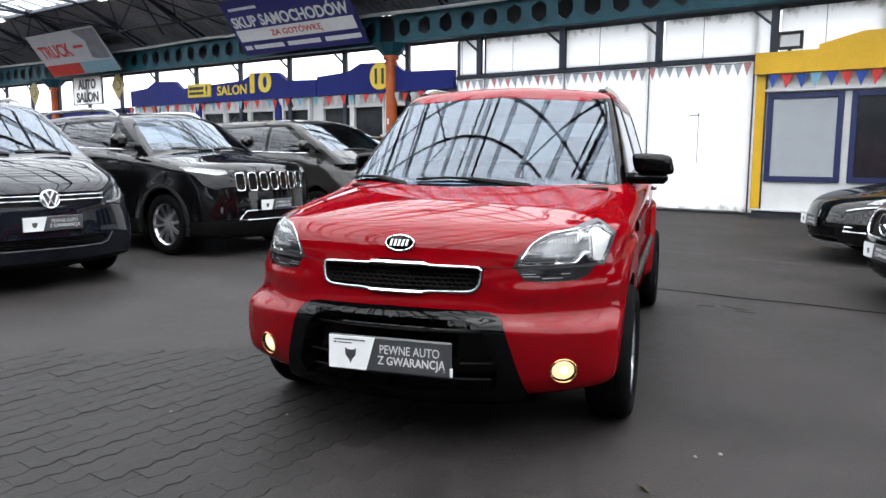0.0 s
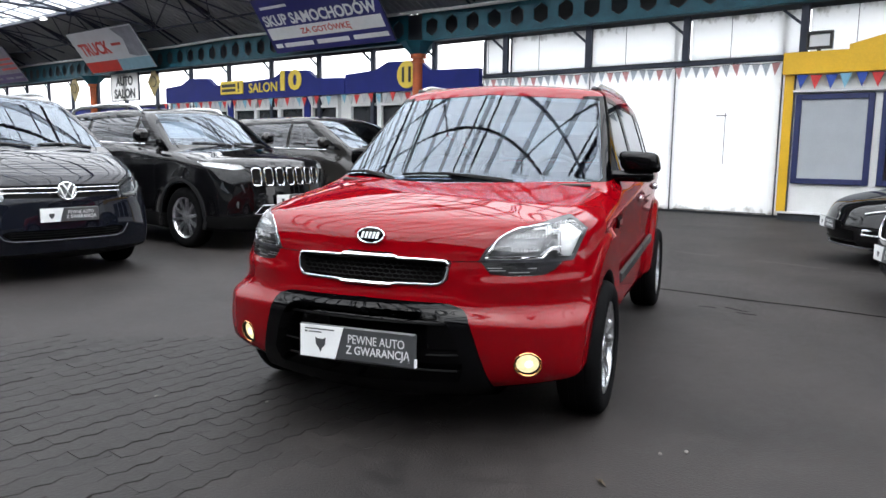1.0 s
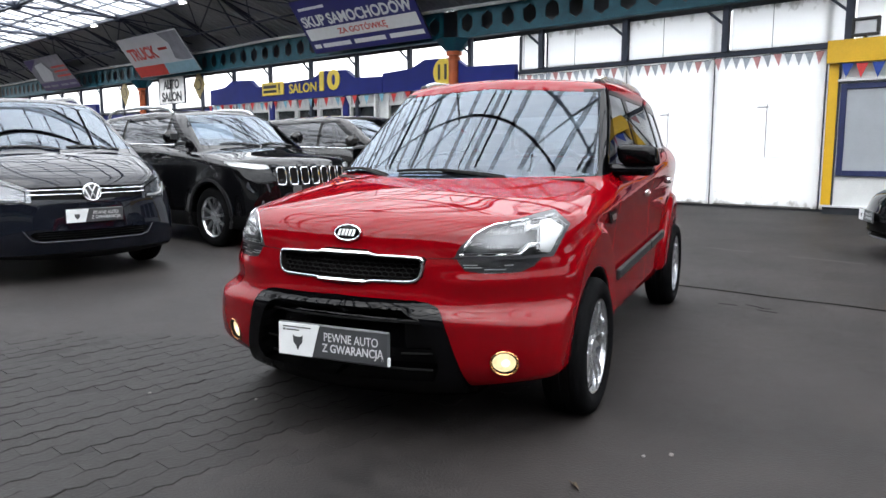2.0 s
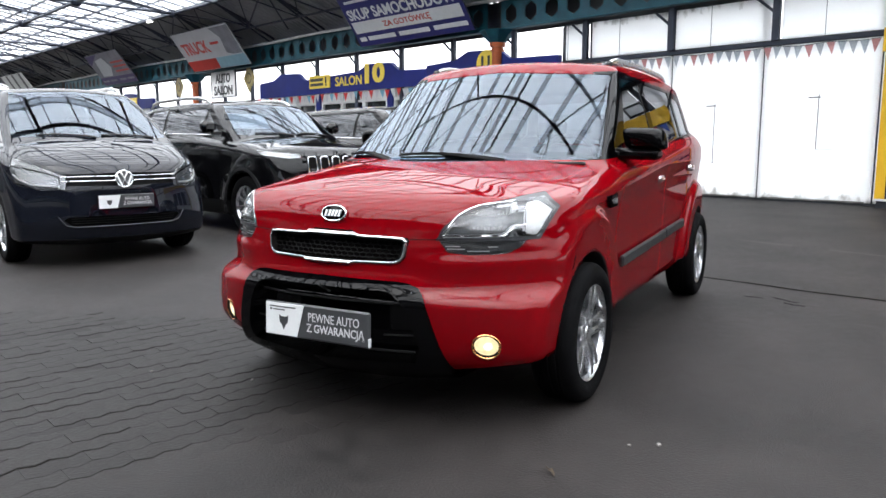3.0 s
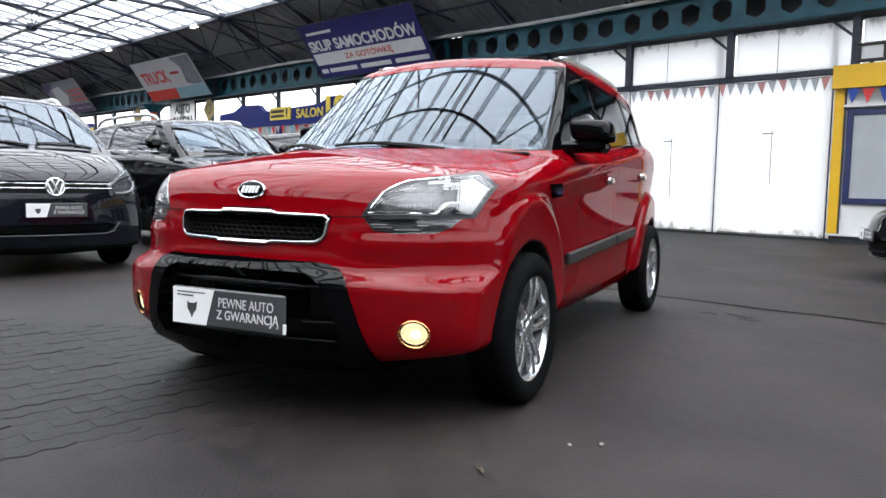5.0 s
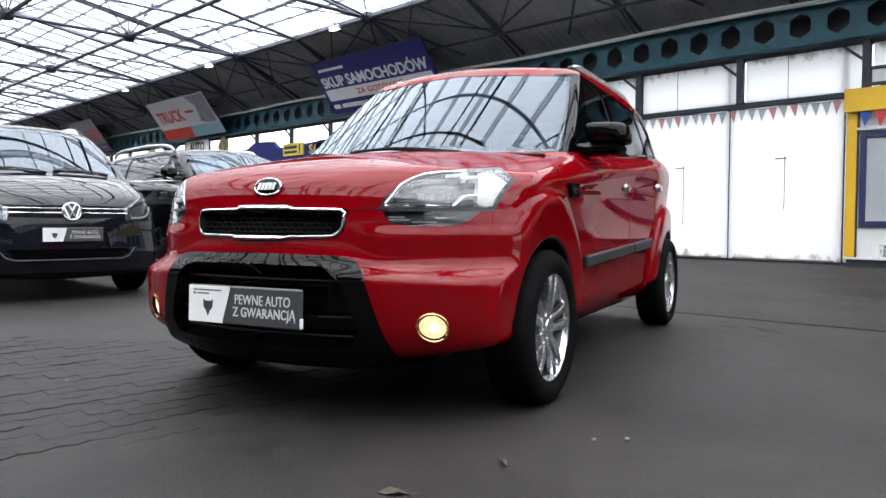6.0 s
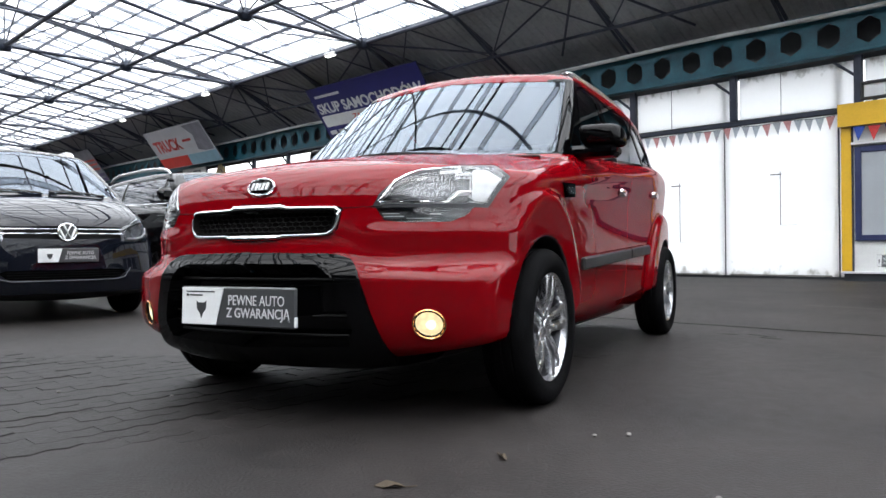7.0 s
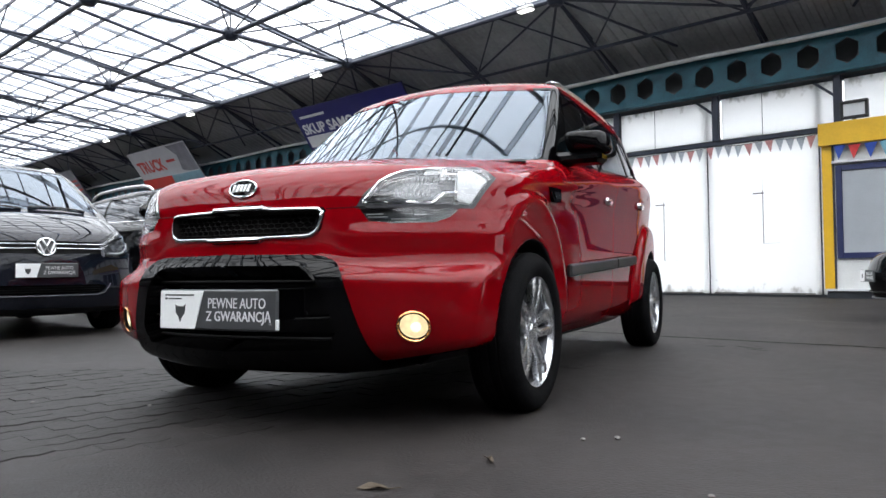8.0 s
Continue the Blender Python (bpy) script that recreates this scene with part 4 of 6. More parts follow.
class Shell:
    """A skin of triangles, each with a panel label; split() cuts it along the zero line of a function."""

    def __init__(self, p, t):
        self.p, self.t, self.tag = p, t, np.zeros(len(t), int)
        self.names = ["body"]

    def split(self, g, within=None):
        s = g(*self.p.T)
        s = np.where(np.abs(s) < 1e-6, 1e-6, s)
        sg = s > 0
        a, b, c = self.t.T
        k = sg[a].astype(int) + sg[b] + sg[c]
        cut = (k == 1) | (k == 2)
        if within is not None:
            cut &= within
        keep_t, keep_g = self.t[~cut], self.tag[~cut]
        t, tag = self.t[cut], self.tag[cut]
        if not len(t):
            return
        # turn each triangle so that its lone corner comes first
        st = sg[t]
        lone = np.where(st.sum(1) == 1, st.argmax(1), (~st).argmax(1))
        t = t[np.arange(len(t))[:, None], (lone[:, None] + np.arange(3)) % 3]
        edges = np.concatenate([np.sort(t[:, [0, 1]], 1), np.sort(t[:, [0, 2]], 1)])
        uniq, inv = np.unique(edges, axis=0, return_inverse=True)
        inv = inv.ravel()
        s0, s1 = s[uniq[:, 0]], s[uniq[:, 1]]
        w = (s0 / (s0 - s1))[:, None]
        fresh = self.p[uniq[:, 0]] * (1 - w) + self.p[uniq[:, 1]] * w
        base = len(self.p)
        self.p = np.concatenate([self.p, fresh])
        e1, e2 = base + inv[: len(t)], base + inv[len(t):]
        new_t = np.concatenate([np.stack([t[:, 0], e1, e2], 1), np.stack([e1, t[:, 1], t[:, 2]], 1), np.stack([e1, t[:, 2], e2], 1)])
        self.t, self.tag = np.concatenate([keep_t, new_t]), np.concatenate([keep_g, tag, tag, tag])

    def label(self, name, g, only=None, keep=None):
        """Cuts along g = 0 and names what lies at g < 0 (of the panels in only, where given; where keep holds)."""
        self.split(g)
        c = self.p[self.t].mean(1)
        inside = g(*c.T) < 0
        if only is not None:
            inside &= np.isin(self.tag, [self.names.index(o) for o in only])
        if keep is not None:
            inside &= keep(*c.T)
        if name not in self.names:
            self.names.append(name)
        self.tag[inside] = self.names.index(name)

    def mesh(self, name, material, normals, mesh_name, sink=0.0, thick=0.0, flip=False, where=None):
        """The panel as a Blender mesh. sink: moved in along the normals; thick: a rim of that depth round it."""
        names = [name] if isinstance(name, str) else name
        t = self.t[np.isin(self.tag, [self.names.index(k) for k in names if k in self.names])]
        if where is not None:
            t = t[where(*self.p[t].mean(1).T)]
        if not len(t):
            return None
        used, inv = np.unique(t, return_inverse=True)
        t = inv.reshape(-1, 3)
        p, nn = self.p[used] - sink * normals[used], normals[used]
        if flip:
            t, nn = t[:, ::-1], -nn
        if thick:
            e = np.concatenate([t[:, [0, 1]], t[:, [1, 2]], t[:, [2, 0]]])
            key = np.sort(e, 1)
            _, first, num = np.unique(key, axis=0, return_index=True, return_counts=True)
            rim = e[first[num == 1]]
            k = len(p)
            rv = np.unique(rim)
            back = -np.ones(k, int)
            back[rv] = k + np.arange(len(rv))
            p = np.concatenate([p, p[rv] - thick * nn[rv] * (-1 if flip else 1)])
            nn = np.concatenate([nn, nn[rv]])
            t = np.concatenate([t, np.stack([rim[:, 1], rim[:, 0], back[rim[:, 0]]], 1), np.stack([rim[:, 1], back[rim[:, 0]], back[rim[:, 1]]], 1)])
        me = bpy.data.meshes.new(mesh_name)
        me.vertices.add(len(p))
        me.vertices.foreach_set("co", p.astype(np.float32).ravel())
        me.loops.add(3 * len(t))
        me.loops.foreach_set("vertex_index", t.astype(np.int32).ravel())
        me.polygons.add(len(t))
        me.polygons.foreach_set("loop_start", np.arange(0, 3 * len(t), 3, dtype=np.int32))
        me.update()
        me.validate()
        me.shade_smooth()
        me.normals_split_custom_set_from_vertices([tuple(v) for v in nn])
        me.materials.append(material)
        return me


def outline(pts, u, v, rnd=0.01):
    """Signed distance to a closed polygon in the coordinates u, v (0, 1, 2: across, along, up), with rounded corners."""
    pts = [Vector(q) for q in pts]

    def g(*xyz):
        a, b = np.asarray(xyz[u]), np.asarray(xyz[v])
        a = np.abs(a) if u == 0 else a
        d, sign = np.full(a.shape, 1e9), np.ones(a.shape)
        for i, p in enumerate(pts):
            q = pts[i - 1]
            ex, ey = q.x - p.x, q.y - p.y
            wx, wy = a - p.x, b - p.y
            t = np.clip((wx * ex + wy * ey) / (ex * ex + ey * ey), 0, 1)
            d = np.minimum(d, (wx - ex * t) ** 2 + (wy - ey * t) ** 2)
            c1, c2, c3 = b >= p.y, b < q.y, ex * wy > ey * wx
            sign = np.where((c1 & c2 & c3) | (~c1 & ~c2 & ~c3), -sign, sign)
        return sign * np.sqrt(d)

    return g


def wheel(parent, x, y, r, width, rim_r, spokes, side, label, twin=True, m_turn=0.0):
    """Tyre, rim, spokes, hub and brake disc. side: +1 where the outer face looks to +x."""
    w = part("wheel", Build().lathe([(rim_r - 0.012, -width * 0.44), (rim_r + 0.012, -width * 0.5), (r - 0.045, -width * 0.5), (r - 0.015, -width * 0.44), (r - 0.004, -width * 0.36),
        (r, -width * 0.30), (r, -width * 0.2), (r - 0.008, -width * 0.19), (r - 0.008, -width * 0.16), (r, -width * 0.15), (r, -0.008), (r - 0.008, -0.006), (r - 0.008, 0.006), (r, 0.008),
        (r, width * 0.15), (r - 0.008, width * 0.16), (r - 0.008, width * 0.19), (r, width * 0.2), (r, width * 0.30), (r - 0.004, width * 0.36), (r - 0.015, width * 0.44),
        (r - 0.03, width * 0.485), (r - 0.055, width * 0.5), (rim_r + 0.012, width * 0.49), (rim_r - 0.012, width * 0.43)], 64), RUBBER, parent, label, True,
        pose(x, y, r, m_turn, 0, 0 if side > 0 else 180))
    part("rim", Build().lathe([(rim_r - 0.028, width * 0.30), (rim_r - 0.022, width * 0.36), (rim_r - 0.004, width * 0.44), (rim_r + 0.006, width * 0.46), (rim_r + 0.006, width * 0.43), (rim_r - 0.02, width * 0.26)], 56), ALLOY, w, "", True)
    part("barrel", Build().lathe([(rim_r - 0.01, -width * 0.43), (rim_r - 0.045, -width * 0.2), (rim_r - 0.042, width * 0.15), (rim_r - 0.026, width * 0.30), (rim_r - 0.018, width * 0.28), (rim_r - 0.036, width * 0.12), (rim_r - 0.036, -width * 0.2)], 48), STEEL_DARK, w, "dark inner barrel", True)
    sp = Build()
    for k in range(spokes):
        for off in ((-1, 1) if twin else (0,)):
            a0 = 2 * math.pi * k / spokes
            rows = []
            for s in np.linspace(0, 1, 7):
                rr = 0.045 + (rim_r - 0.05) * s
                ang = a0 + (off * (0.021 + 0.018 * s) / rr if twin else 0.0)
                hw = (0.030 + 0.008 * s) if twin else 0.034
                xo = width * (0.30 + 0.10 * math.sin(s * 2.2))
                c, t = Vector((0, math.cos(ang), math.sin(ang))), Vector((0, -math.sin(ang), math.cos(ang)))
                o = c * rr
                rows.append([o + t * hw * 0.5 + Vector((xo - 0.03, 0, 0)), o + t * hw * 0.5 + Vector((xo - 0.004, 0, 0)), o + t * hw * 0.28 + Vector((xo, 0, 0)), o - t * hw * 0.28 + Vector((xo, 0, 0)),
                             o - t * hw * 0.5 + Vector((xo - 0.004, 0, 0)), o - t * hw * 0.5 + Vector((xo - 0.03, 0, 0))])
            sp.add([q for row in rows for q in row], [(i * 6 + j, i * 6 + (j + 1) % 6, i * 6 + 6 + (j + 1) % 6, i * 6 + 6 + j) for i in range(6) for j in range(6)])
    part("spokes", sp, ALLOY, w, "", True)
    hub = Build().lathe([(0.075, width * 0.16), (0.08, width * 0.28), (0.065, width * 0.32), (0.032, width * 0.325), (0.03, width * 0.345), (0.0, width * 0.35)], 24)
    for k in range(5):
        a = 2 * math.pi * (k + 0.5) / 5
        hub.tube((width * 0.28, 0.052 * math.cos(a), 0.052 * math.sin(a)), (width * 0.335, 0.052 * math.cos(a), 0.052 * math.sin(a)), 0.010, 6)
    part("hub", hub, ALLOY, w, "", True)
    part("brake_disc", Build().lathe([(0.0, 0.01), (rim_r * 0.72, 0.01), (rim_r * 0.72, -0.02), (0.0, -0.02)], 32), STEEL_DARK, w, "", True)
    return w


def car_solid(c):
    """The smooth solid of a car from its curves: lower body, cabin, flares and wheel arches."""
    def f(x, y, z):
        ax = np.abs(x)
        t = ax / c["half"]
        front = (c["front"](z) + c["bow"](z) * t**2 + c["bow6"](z) * t**6) - y
        rear = y - (c["rear"](z) - 0.10 * t**2 - 0.18 * t**6)
        side = c["side"](z - (c["rise"](y) * np.clip((z - 0.66) / 0.22, 0, 1) if "rise" in c else 0)) + c["plan"](y) - (0.24 * np.clip(z - 1.04, 0, 0.3) if "rise" in c else 0)
        for wy in c["axles"]:
            rr = np.sqrt((y - wy) ** 2 + (z - c["wheel_r"]) ** 2)
            side = side + c["flare"] * (0.5 - 0.5 * np.tanh((rr - c["arch"] - c["ridge"]) / 0.020) if "ridge" in c else np.exp(-((rr - c["arch"] - 0.02) / 0.12) ** 2))
        flank = ax - side
        top = z - (c["top"](y) - c["crown"](y) * (ax / 0.8) ** 2 - 0.04 * t**6)
        low = smax(smax(smax(front, rear, 0.10), flank, c["edge"]), top, c["edge"])
        k, base_y, base_z, slope = c["screen"]
        screen = (base_y + k * ax**2 + slope * (z - base_z) - y) / math.sqrt(1 + slope**2)
        roof = z - (c["roof"](y) - c.get("roof_drop", 0.045) * (ax / 0.6) ** 2)
        glass_side = (ax - (c["cab"](z) + c["cabplan"](y))) * 0.96
        back = (y - (c["back"](z) - 0.16 * (ax / 0.7) ** 2)) * 0.95
        cab = smax(smax(smax(screen, back, 0.06), glass_side, c.get("pillar", 0.05)), roof, c.get("roof_edge", 0.06))
        cab = smax(cab, c["cab0"] - z, 0.02)
        d = smin(low, cab, c.get("waist", 0.025))
        belly = 0.15 * np.clip((ax - 0.58) / 0.26, 0, 1) ** 2 * np.clip((y - 0.2) / 0.3, 0, 1) if "rise" in c else 0
        d = smax(d, c["floor"](y) + c.get("skid", 0.2) * ax**2 * (y < -0.3) + belly - z, 0.04)
        for wy in c["axles"]:
            rr = np.sqrt((y - wy) ** 2 + (z - c["wheel_r"]) ** 2)
            d = smax(d, -smax(rr - c["arch"], 0.54 - ax, 0.02), 0.012)
        for extra in c.get("carve", ()):
            d = extra(d, x, y, z)
        return d

    return f

# ---- the red car ----
def red_car():
    car = thing("red_car", pose(-0.903, 0, 0), "glossy red compact car with black bumper insert and lit fog lamps", "car")
    c = dict(
        half=0.89, edge=0.045, axles=(0.0, 2.68), wheel_r=0.318, arch=0.366, flare=0.040, ridge=0.184,
        front=curve((0.15, -0.55), (0.20, -0.65), (0.25, -0.722), (0.30, -0.768), (0.36, -0.790), (0.45, -0.80), (0.525, -0.80), (0.545, -0.796), (0.60, -0.768), (0.64, -0.753), (0.74, -0.733), (0.80, -0.715), (0.88, -0.69), (0.96, -0.63), (1.1, -0.45)),
        bow=curve((0.2, 0.30), (0.38, 0.262), (0.45, 0.258), (0.54, 0.250), (0.60, 0.275), (0.66, 0.265), (0.78, 0.20), (0.84, 0.17), (1.0, 0.18)), bow6=curve((0.35, 0.02), (0.53, 0.05), (0.60, 0.15), (0.70, 0.19), (0.85, 0.34), (1.0, 0.40)),
        rear=curve((0.2, 3.16), (0.35, 3.24), (0.6, 3.25), (0.9, 3.19), (1.2, 3.13), (1.6, 3.0)),
        side=curve((0.15, 0.800), (0.3, 0.830), (0.45, 0.845), (0.62, 0.852), (0.78, 0.868), (0.86, 0.885), (0.900, 0.893), (0.916, 0.893), (0.950, 0.884), (0.985, 0.868), (1.02, 0.846), (1.1, 0.815), (1.3, 0.76)),
        plan=curve((-0.8, -0.02), (-0.3, 0.0), (1.2, 0.0), (2.2, 0.0), (2.8, -0.03), (3.2, -0.09)),
        top=curve((-0.75, 0.875), (-0.65, 0.935), (-0.5, 0.985), (-0.25, 1.035), (0.0, 1.07), (0.3, 1.10), (0.5, 1.115), (0.9, 1.13), (1.6, 1.16), (2.6, 1.25), (3.2, 1.27)),
        crown=curve((-0.7, 0.03), (-0.3, 0.07), (0.3, 0.05), (0.6, 0.02), (3, 0.01)),
        screen=(0.38, 0.255, 1.085, 1.358),
        roof=curve((0.7, 1.600), (0.95, 1.640), (1.2, 1.657), (1.5, 1.668), (1.9, 1.668), (2.5, 1.648), (3.1, 1.60)),
        rise=curve((-0.8, 0.0), (0.1, 0.010), (0.5, 0.045), (1.4, 0.140), (2.0, 0.200), (2.4, 0.215), (3.2, 0.220)),
        cab=curve((1.05, 0.822), (1.3, 0.754), (1.56, 0.667), (1.65, 0.63)), cabplan=curve((0.4, -0.01), (1.0, 0.0), (2.2, 0.0), (3.1, -0.05)),
        back=curve((1.0, 3.18), (1.3, 3.10), (1.6, 2.97)), cab0=0.95, roof_drop=0.036, roof_edge=0.045, skid=0.13, floor=curve((-0.8, 0.222), (-0.4, 0.205), (0.5, 0.19), (2.0, 0.19), (3.2, 0.24)),
    )
    step = lambda v, a, b: (lambda k: k * k * (3 - 2 * k))(np.clip((v - a) / (b - a), 0, 1))
    c["carve"] = [lambda d, x, y, z: d - 0.015 * step(np.abs(x), 0.36, 0.54) * step(z, 0.600, 0.690) * (1 - step(z, 0.694, 0.745)) * (1 - step(y, -0.42, -0.20))]
    f = car_solid(c)
    s = Shell(*solid_mesh(f, (-1.0, -1.0, 0.1), (1.0, 3.4, 1.72), 0.016))
    front = lambda x, y, z: y < 0.2
    # glazing
    s.label("windscreen", outline([(0.0, 1.075), (0.757, 1.088), (0.767, 1.11), (0.643, 1.555), (0.0, 1.586)], 0, 2), keep=lambda x, y, z: (y < 1.25) & (0.38 * x * x + 0.255 + 1.358 * (z - 1.085) > y - 0.03))
    sidewin = lambda pts: outline(pts, 1, 2)
    s.label("pillar_cover", sidewin([(0.40, 1.080), (2.86, 1.225), (2.78, 1.520), (1.14, 1.580), (0.98, 1.568)]), only=["body"], keep=lambda x, y, z: (np.abs(x) > 0.55) & (z > 1.06) & (0.38 * x * x + 0.255 + 1.358 * (z - 1.085) < y + 0.045))
    s.label("side_window", sidewin([(0.80, 1.118), (1.50, 1.160), (1.50, 1.540), (1.15, 1.548)]), only=["pillar_cover"])
    s.label("rear_side_window", sidewin([(1.60, 1.167), (2.36, 1.212), (2.30, 1.518), (1.60, 1.537)]), only=["pillar_cover"])
    s.label("quarter_window", sidewin([(2.42, 1.217), (2.78, 1.237), (2.70, 1.475), (2.38, 1.495)]), only=["pillar_cover"])
    s.label("rear_window", outline([(0.0, 1.15), (0.60, 1.16), (0.55, 1.50), (0, 1.52)], 0, 2), only=["body"], keep=lambda x, y, z: y > 2.7)
    # lamps: outline seen from the front and side corner
    lamp = lambda a: (lambda x, y, z: outline(a, 0, 2)(np.abs(x) + 0.35 * np.asarray(y), y, z))
    HEAD = lamp([(0.237, 0.788), (0.268, 0.841), (0.336, 0.898), (0.45, 0.934), (0.591, 0.957), (0.678, 0.968), (0.749, 0.913), (0.703, 0.845), (0.668, 0.788)])
    s.label("headlamp", HEAD, only=["body"], keep=lambda x, y, z: (y < 0.12) & (z < 0.99) & (np.abs(x) > 0.44) & (np.hypot(y, z - 0.315) > 0.44))
    s.label("lamp_rim", lambda x, y, z: -0.013 - HEAD(x, y, z), only=["headlamp"])
    s.label("lamp_side", lamp([(0.606, 0.812), (0.606, 0.936), (0.652, 0.944), (0.718, 0.904), (0.657, 0.806)]), only=["headlamp"])
    s.label("lamp_strip", lamp([(0.258, 0.802), (0.525, 0.802), (0.566, 0.836), (0.606, 0.839), (0.606, 0.853), (0.553, 0.851), (0.515, 0.814), (0.278, 0.814)]), only=["headlamp"])
    s.label("lamp_strip", lamp([(0.258, 0.799), (0.276, 0.810), (0.327, 0.880), (0.412, 0.919), (0.546, 0.933), (0.546, 0.904), (0.606, 0.907), (0.606, 0.923), (0.566, 0.921), (0.566, 0.947), (0.406, 0.931), (0.316, 0.889)]), only=["headlamp"])
    s.label("indicator_lamp", lamp([(0.250, 0.792), (0.260, 0.778), (0.290, 0.742), (0.387, 0.733), (0.530, 0.736), (0.585, 0.757), (0.622, 0.792)]), only=["body"], keep=front)
    s.label("fog_bezel", lambda x, y, z: np.hypot(np.abs(x) - 0.682, z - 0.378) - 0.053, only=["body"], keep=lambda x, y, z: y < -0.45)
    s.label("fog_lens", lambda x, y, z: np.hypot(np.abs(x) - 0.682, z - 0.378) - 0.044, only=["fog_bezel"], keep=front)
    # grille, black insert and its recess
    s.label("grille_frame", outline([(0, 0.816), (0.10, 0.816), (0.135, 0.802), (0.345, 0.798), (0.362, 0.786), (0.352, 0.715), (0.325, 0.690), (0.135, 0.684), (0.10, 0.672), (0, 0.672)], 0, 2), only=["body"], keep=front)
    s.label("grille_hole", outline([(0, 0.788), (0.10, 0.788), (0.135, 0.784), (0.335, 0.782), (0.342, 0.774), (0.332, 0.722), (0.315, 0.706), (0.135, 0.703), (0.10, 0.698), (0, 0.698)], 0, 2), only=["grille_frame"], keep=front)
    s.label("bumper_insert", outline([(0, 0.622), (0.34, 0.617), (0.385, 0.610), (0.420, 0.594), (0.446, 0.566), (0.463, 0.530), (0.476, 0.49), (0.503, 0.40), (0.535, 0.29), (0.58, 0.05), (0, 0.05)], 0, 2), only=["body"], keep=lambda x, y, z: y < -0.2)
    s.label("intake", outline([(0, 0.578), (0.30, 0.574), (0.352, 0.560), (0.384, 0.528), (0.405, 0.48), (0.440, 0.37), (0.415, 0.315), (0, 0.300)], 0, 2), only=["bumper_insert"])
    s.label("underbody", lambda x, y, z: z - (0.236 + 0.02 * (np.asarray(y) > 2.9)), only=["body", "bumper_insert"], keep=lambda x, y, z: z < 0.25)
    arch = lambda x, y, z: np.minimum(np.hypot(y, z - 0.318), np.hypot(y - 2.68, z - 0.318)) - 0.372
    s.label("arch_liner", arch, only=["body", "underbody"], keep=lambda x, y, z: (np.abs(x) < 0.95))
    # shut lines
    gaps = []

    def seam(path_g, keep, width=0.0034):
        gaps.append("shut_line%d" % len(gaps))
        s.label(gaps[-1], lambda x, y, z: np.abs(path_g(x, y, z)) - width, only=["body"], keep=keep)
    seam(lambda x, y, z: np.abs(x) - (0.745 + 0.03 * np.asarray(y)), lambda x, y, z: (y > 0.0) & (y < 0.42) & (z > 0.9))
    seam(lambda x, y, z: y - (0.505 + 0.35 * np.clip(0.55 - np.asarray(z), 0, 1)), lambda x, y, z: (np.abs(x) > 0.6) & (z > 0.27) & (z < 1.09))
    seam(lambda x, y, z: y - 1.555, lambda x, y, z: (np.abs(x) > 0.6) & (z > 0.27) & (z < 1.15))
    seam(lambda x, y, z: y - (2.42 - 0.5 * np.clip(0.95 - np.asarray(z), 0, 0.28)), lambda x, y, z: (np.abs(x) > 0.6) & (z > 0.68) & (z < 1.19))
    seam(lambda x, y, z: z - 0.285, lambda x, y, z: (np.abs(x) > 0.6) & (y > 0.6) & (y < 2.1))
    n = gradient(f, s.p)
    n /= np.linalg.norm(n, axis=1)[:, None] + 1e-9

    def panel(name, material, title=None, label="", sink=0.0, thick=0.0, parent=car, flip=False, where=None):
        me = s.mesh(name, material, n, title or name, sink, thick, flip, where)
        return part(title or name, me, material, parent, label) if me else None

    SIDES = (lambda x, y, z: x > 0, lambda x, y, z: x < 0)

    panel("body", RED, "body", "glossy red painted body", 0, 0.012)
    for k in gaps:
        for q in SIDES:
            panel(k, GAP, "shut_line", "dark gap between panels", 0.006, where=q)
    panel(["body", "bumper_insert", "pillar_cover", "underbody"] + gaps, LINER, "cabin_lining", "dark fabric lining", 0.035, 0, car, True)
    panel("pillar_cover", BLACK_GLOSS, "pillar_cover", "glossy black window surround", 0, 0.01)
    panel("windscreen", GLASS_FRONT, "windscreen", "clear windscreen that mirrors the roof trusses", 0.003)
    for k in ("side_window", "rear_side_window", "quarter_window", "rear_window"):
        for sd in SIDES if k != "rear_window" else (None,):
            panel(k, GLASS_DARK, "rear_window" if k == "rear_window" else "side_window", "tinted window glass", 0.004, where=sd)
    panel("bumper_insert", BLACK_GLOSS, "bumper_insert", "glossy black bumper insert", -0.030, 0.06)
    panel("intake", BLACK_GLOSS, "air_intake", "black lower air intake", 0.045, -0.075)
    panel("underbody", BLACK_TRIM, "underbody", "", 0.0)
    for q in SIDES:
        for ax in (lambda x, y, z: y < 1.2, lambda x, y, z: y > 1.2):
            panel("arch_liner", BLACK_TRIM, "arch_liner", where=lambda x, y, z, q=q, ax=ax: q(x, y, z) & ax(x, y, z))
    # headlamps: clear lens over a reflector bowl
    for q in SIDES:
        lamp_unit = panel("headlamp", LAMP_SILVER, "headlamp", "clear glass headlamp with silver inner forms", 0.040, -0.040, where=q)
        lens = panel(["headlamp", "lamp_side", "lamp_strip"], GLASS_LAMP, "lens", "clear lens", parent=lamp_unit, where=q)
        lens.visible_shadow = False
        panel("lamp_rim", LAMP_DARK, "lamp_rim", "dark headlamp rim", 0.001, 0.02, parent=lamp_unit, where=q)
        panel("lamp_side", LAMP_WHITE, "side_reflector", "pale side reflector", 0.006, 0.015, parent=lamp_unit, where=q)
        panel("lamp_strip", LAMP_WHITE, "light_strip", "pale light strip", 0.005, 0.015, parent=lamp_unit, where=q)
        ind = panel("indicator_lamp", LAMP_DARK, "indicator_lamp", "smoked indicator lamp under the headlamp", 0.03, -0.03, where=q)
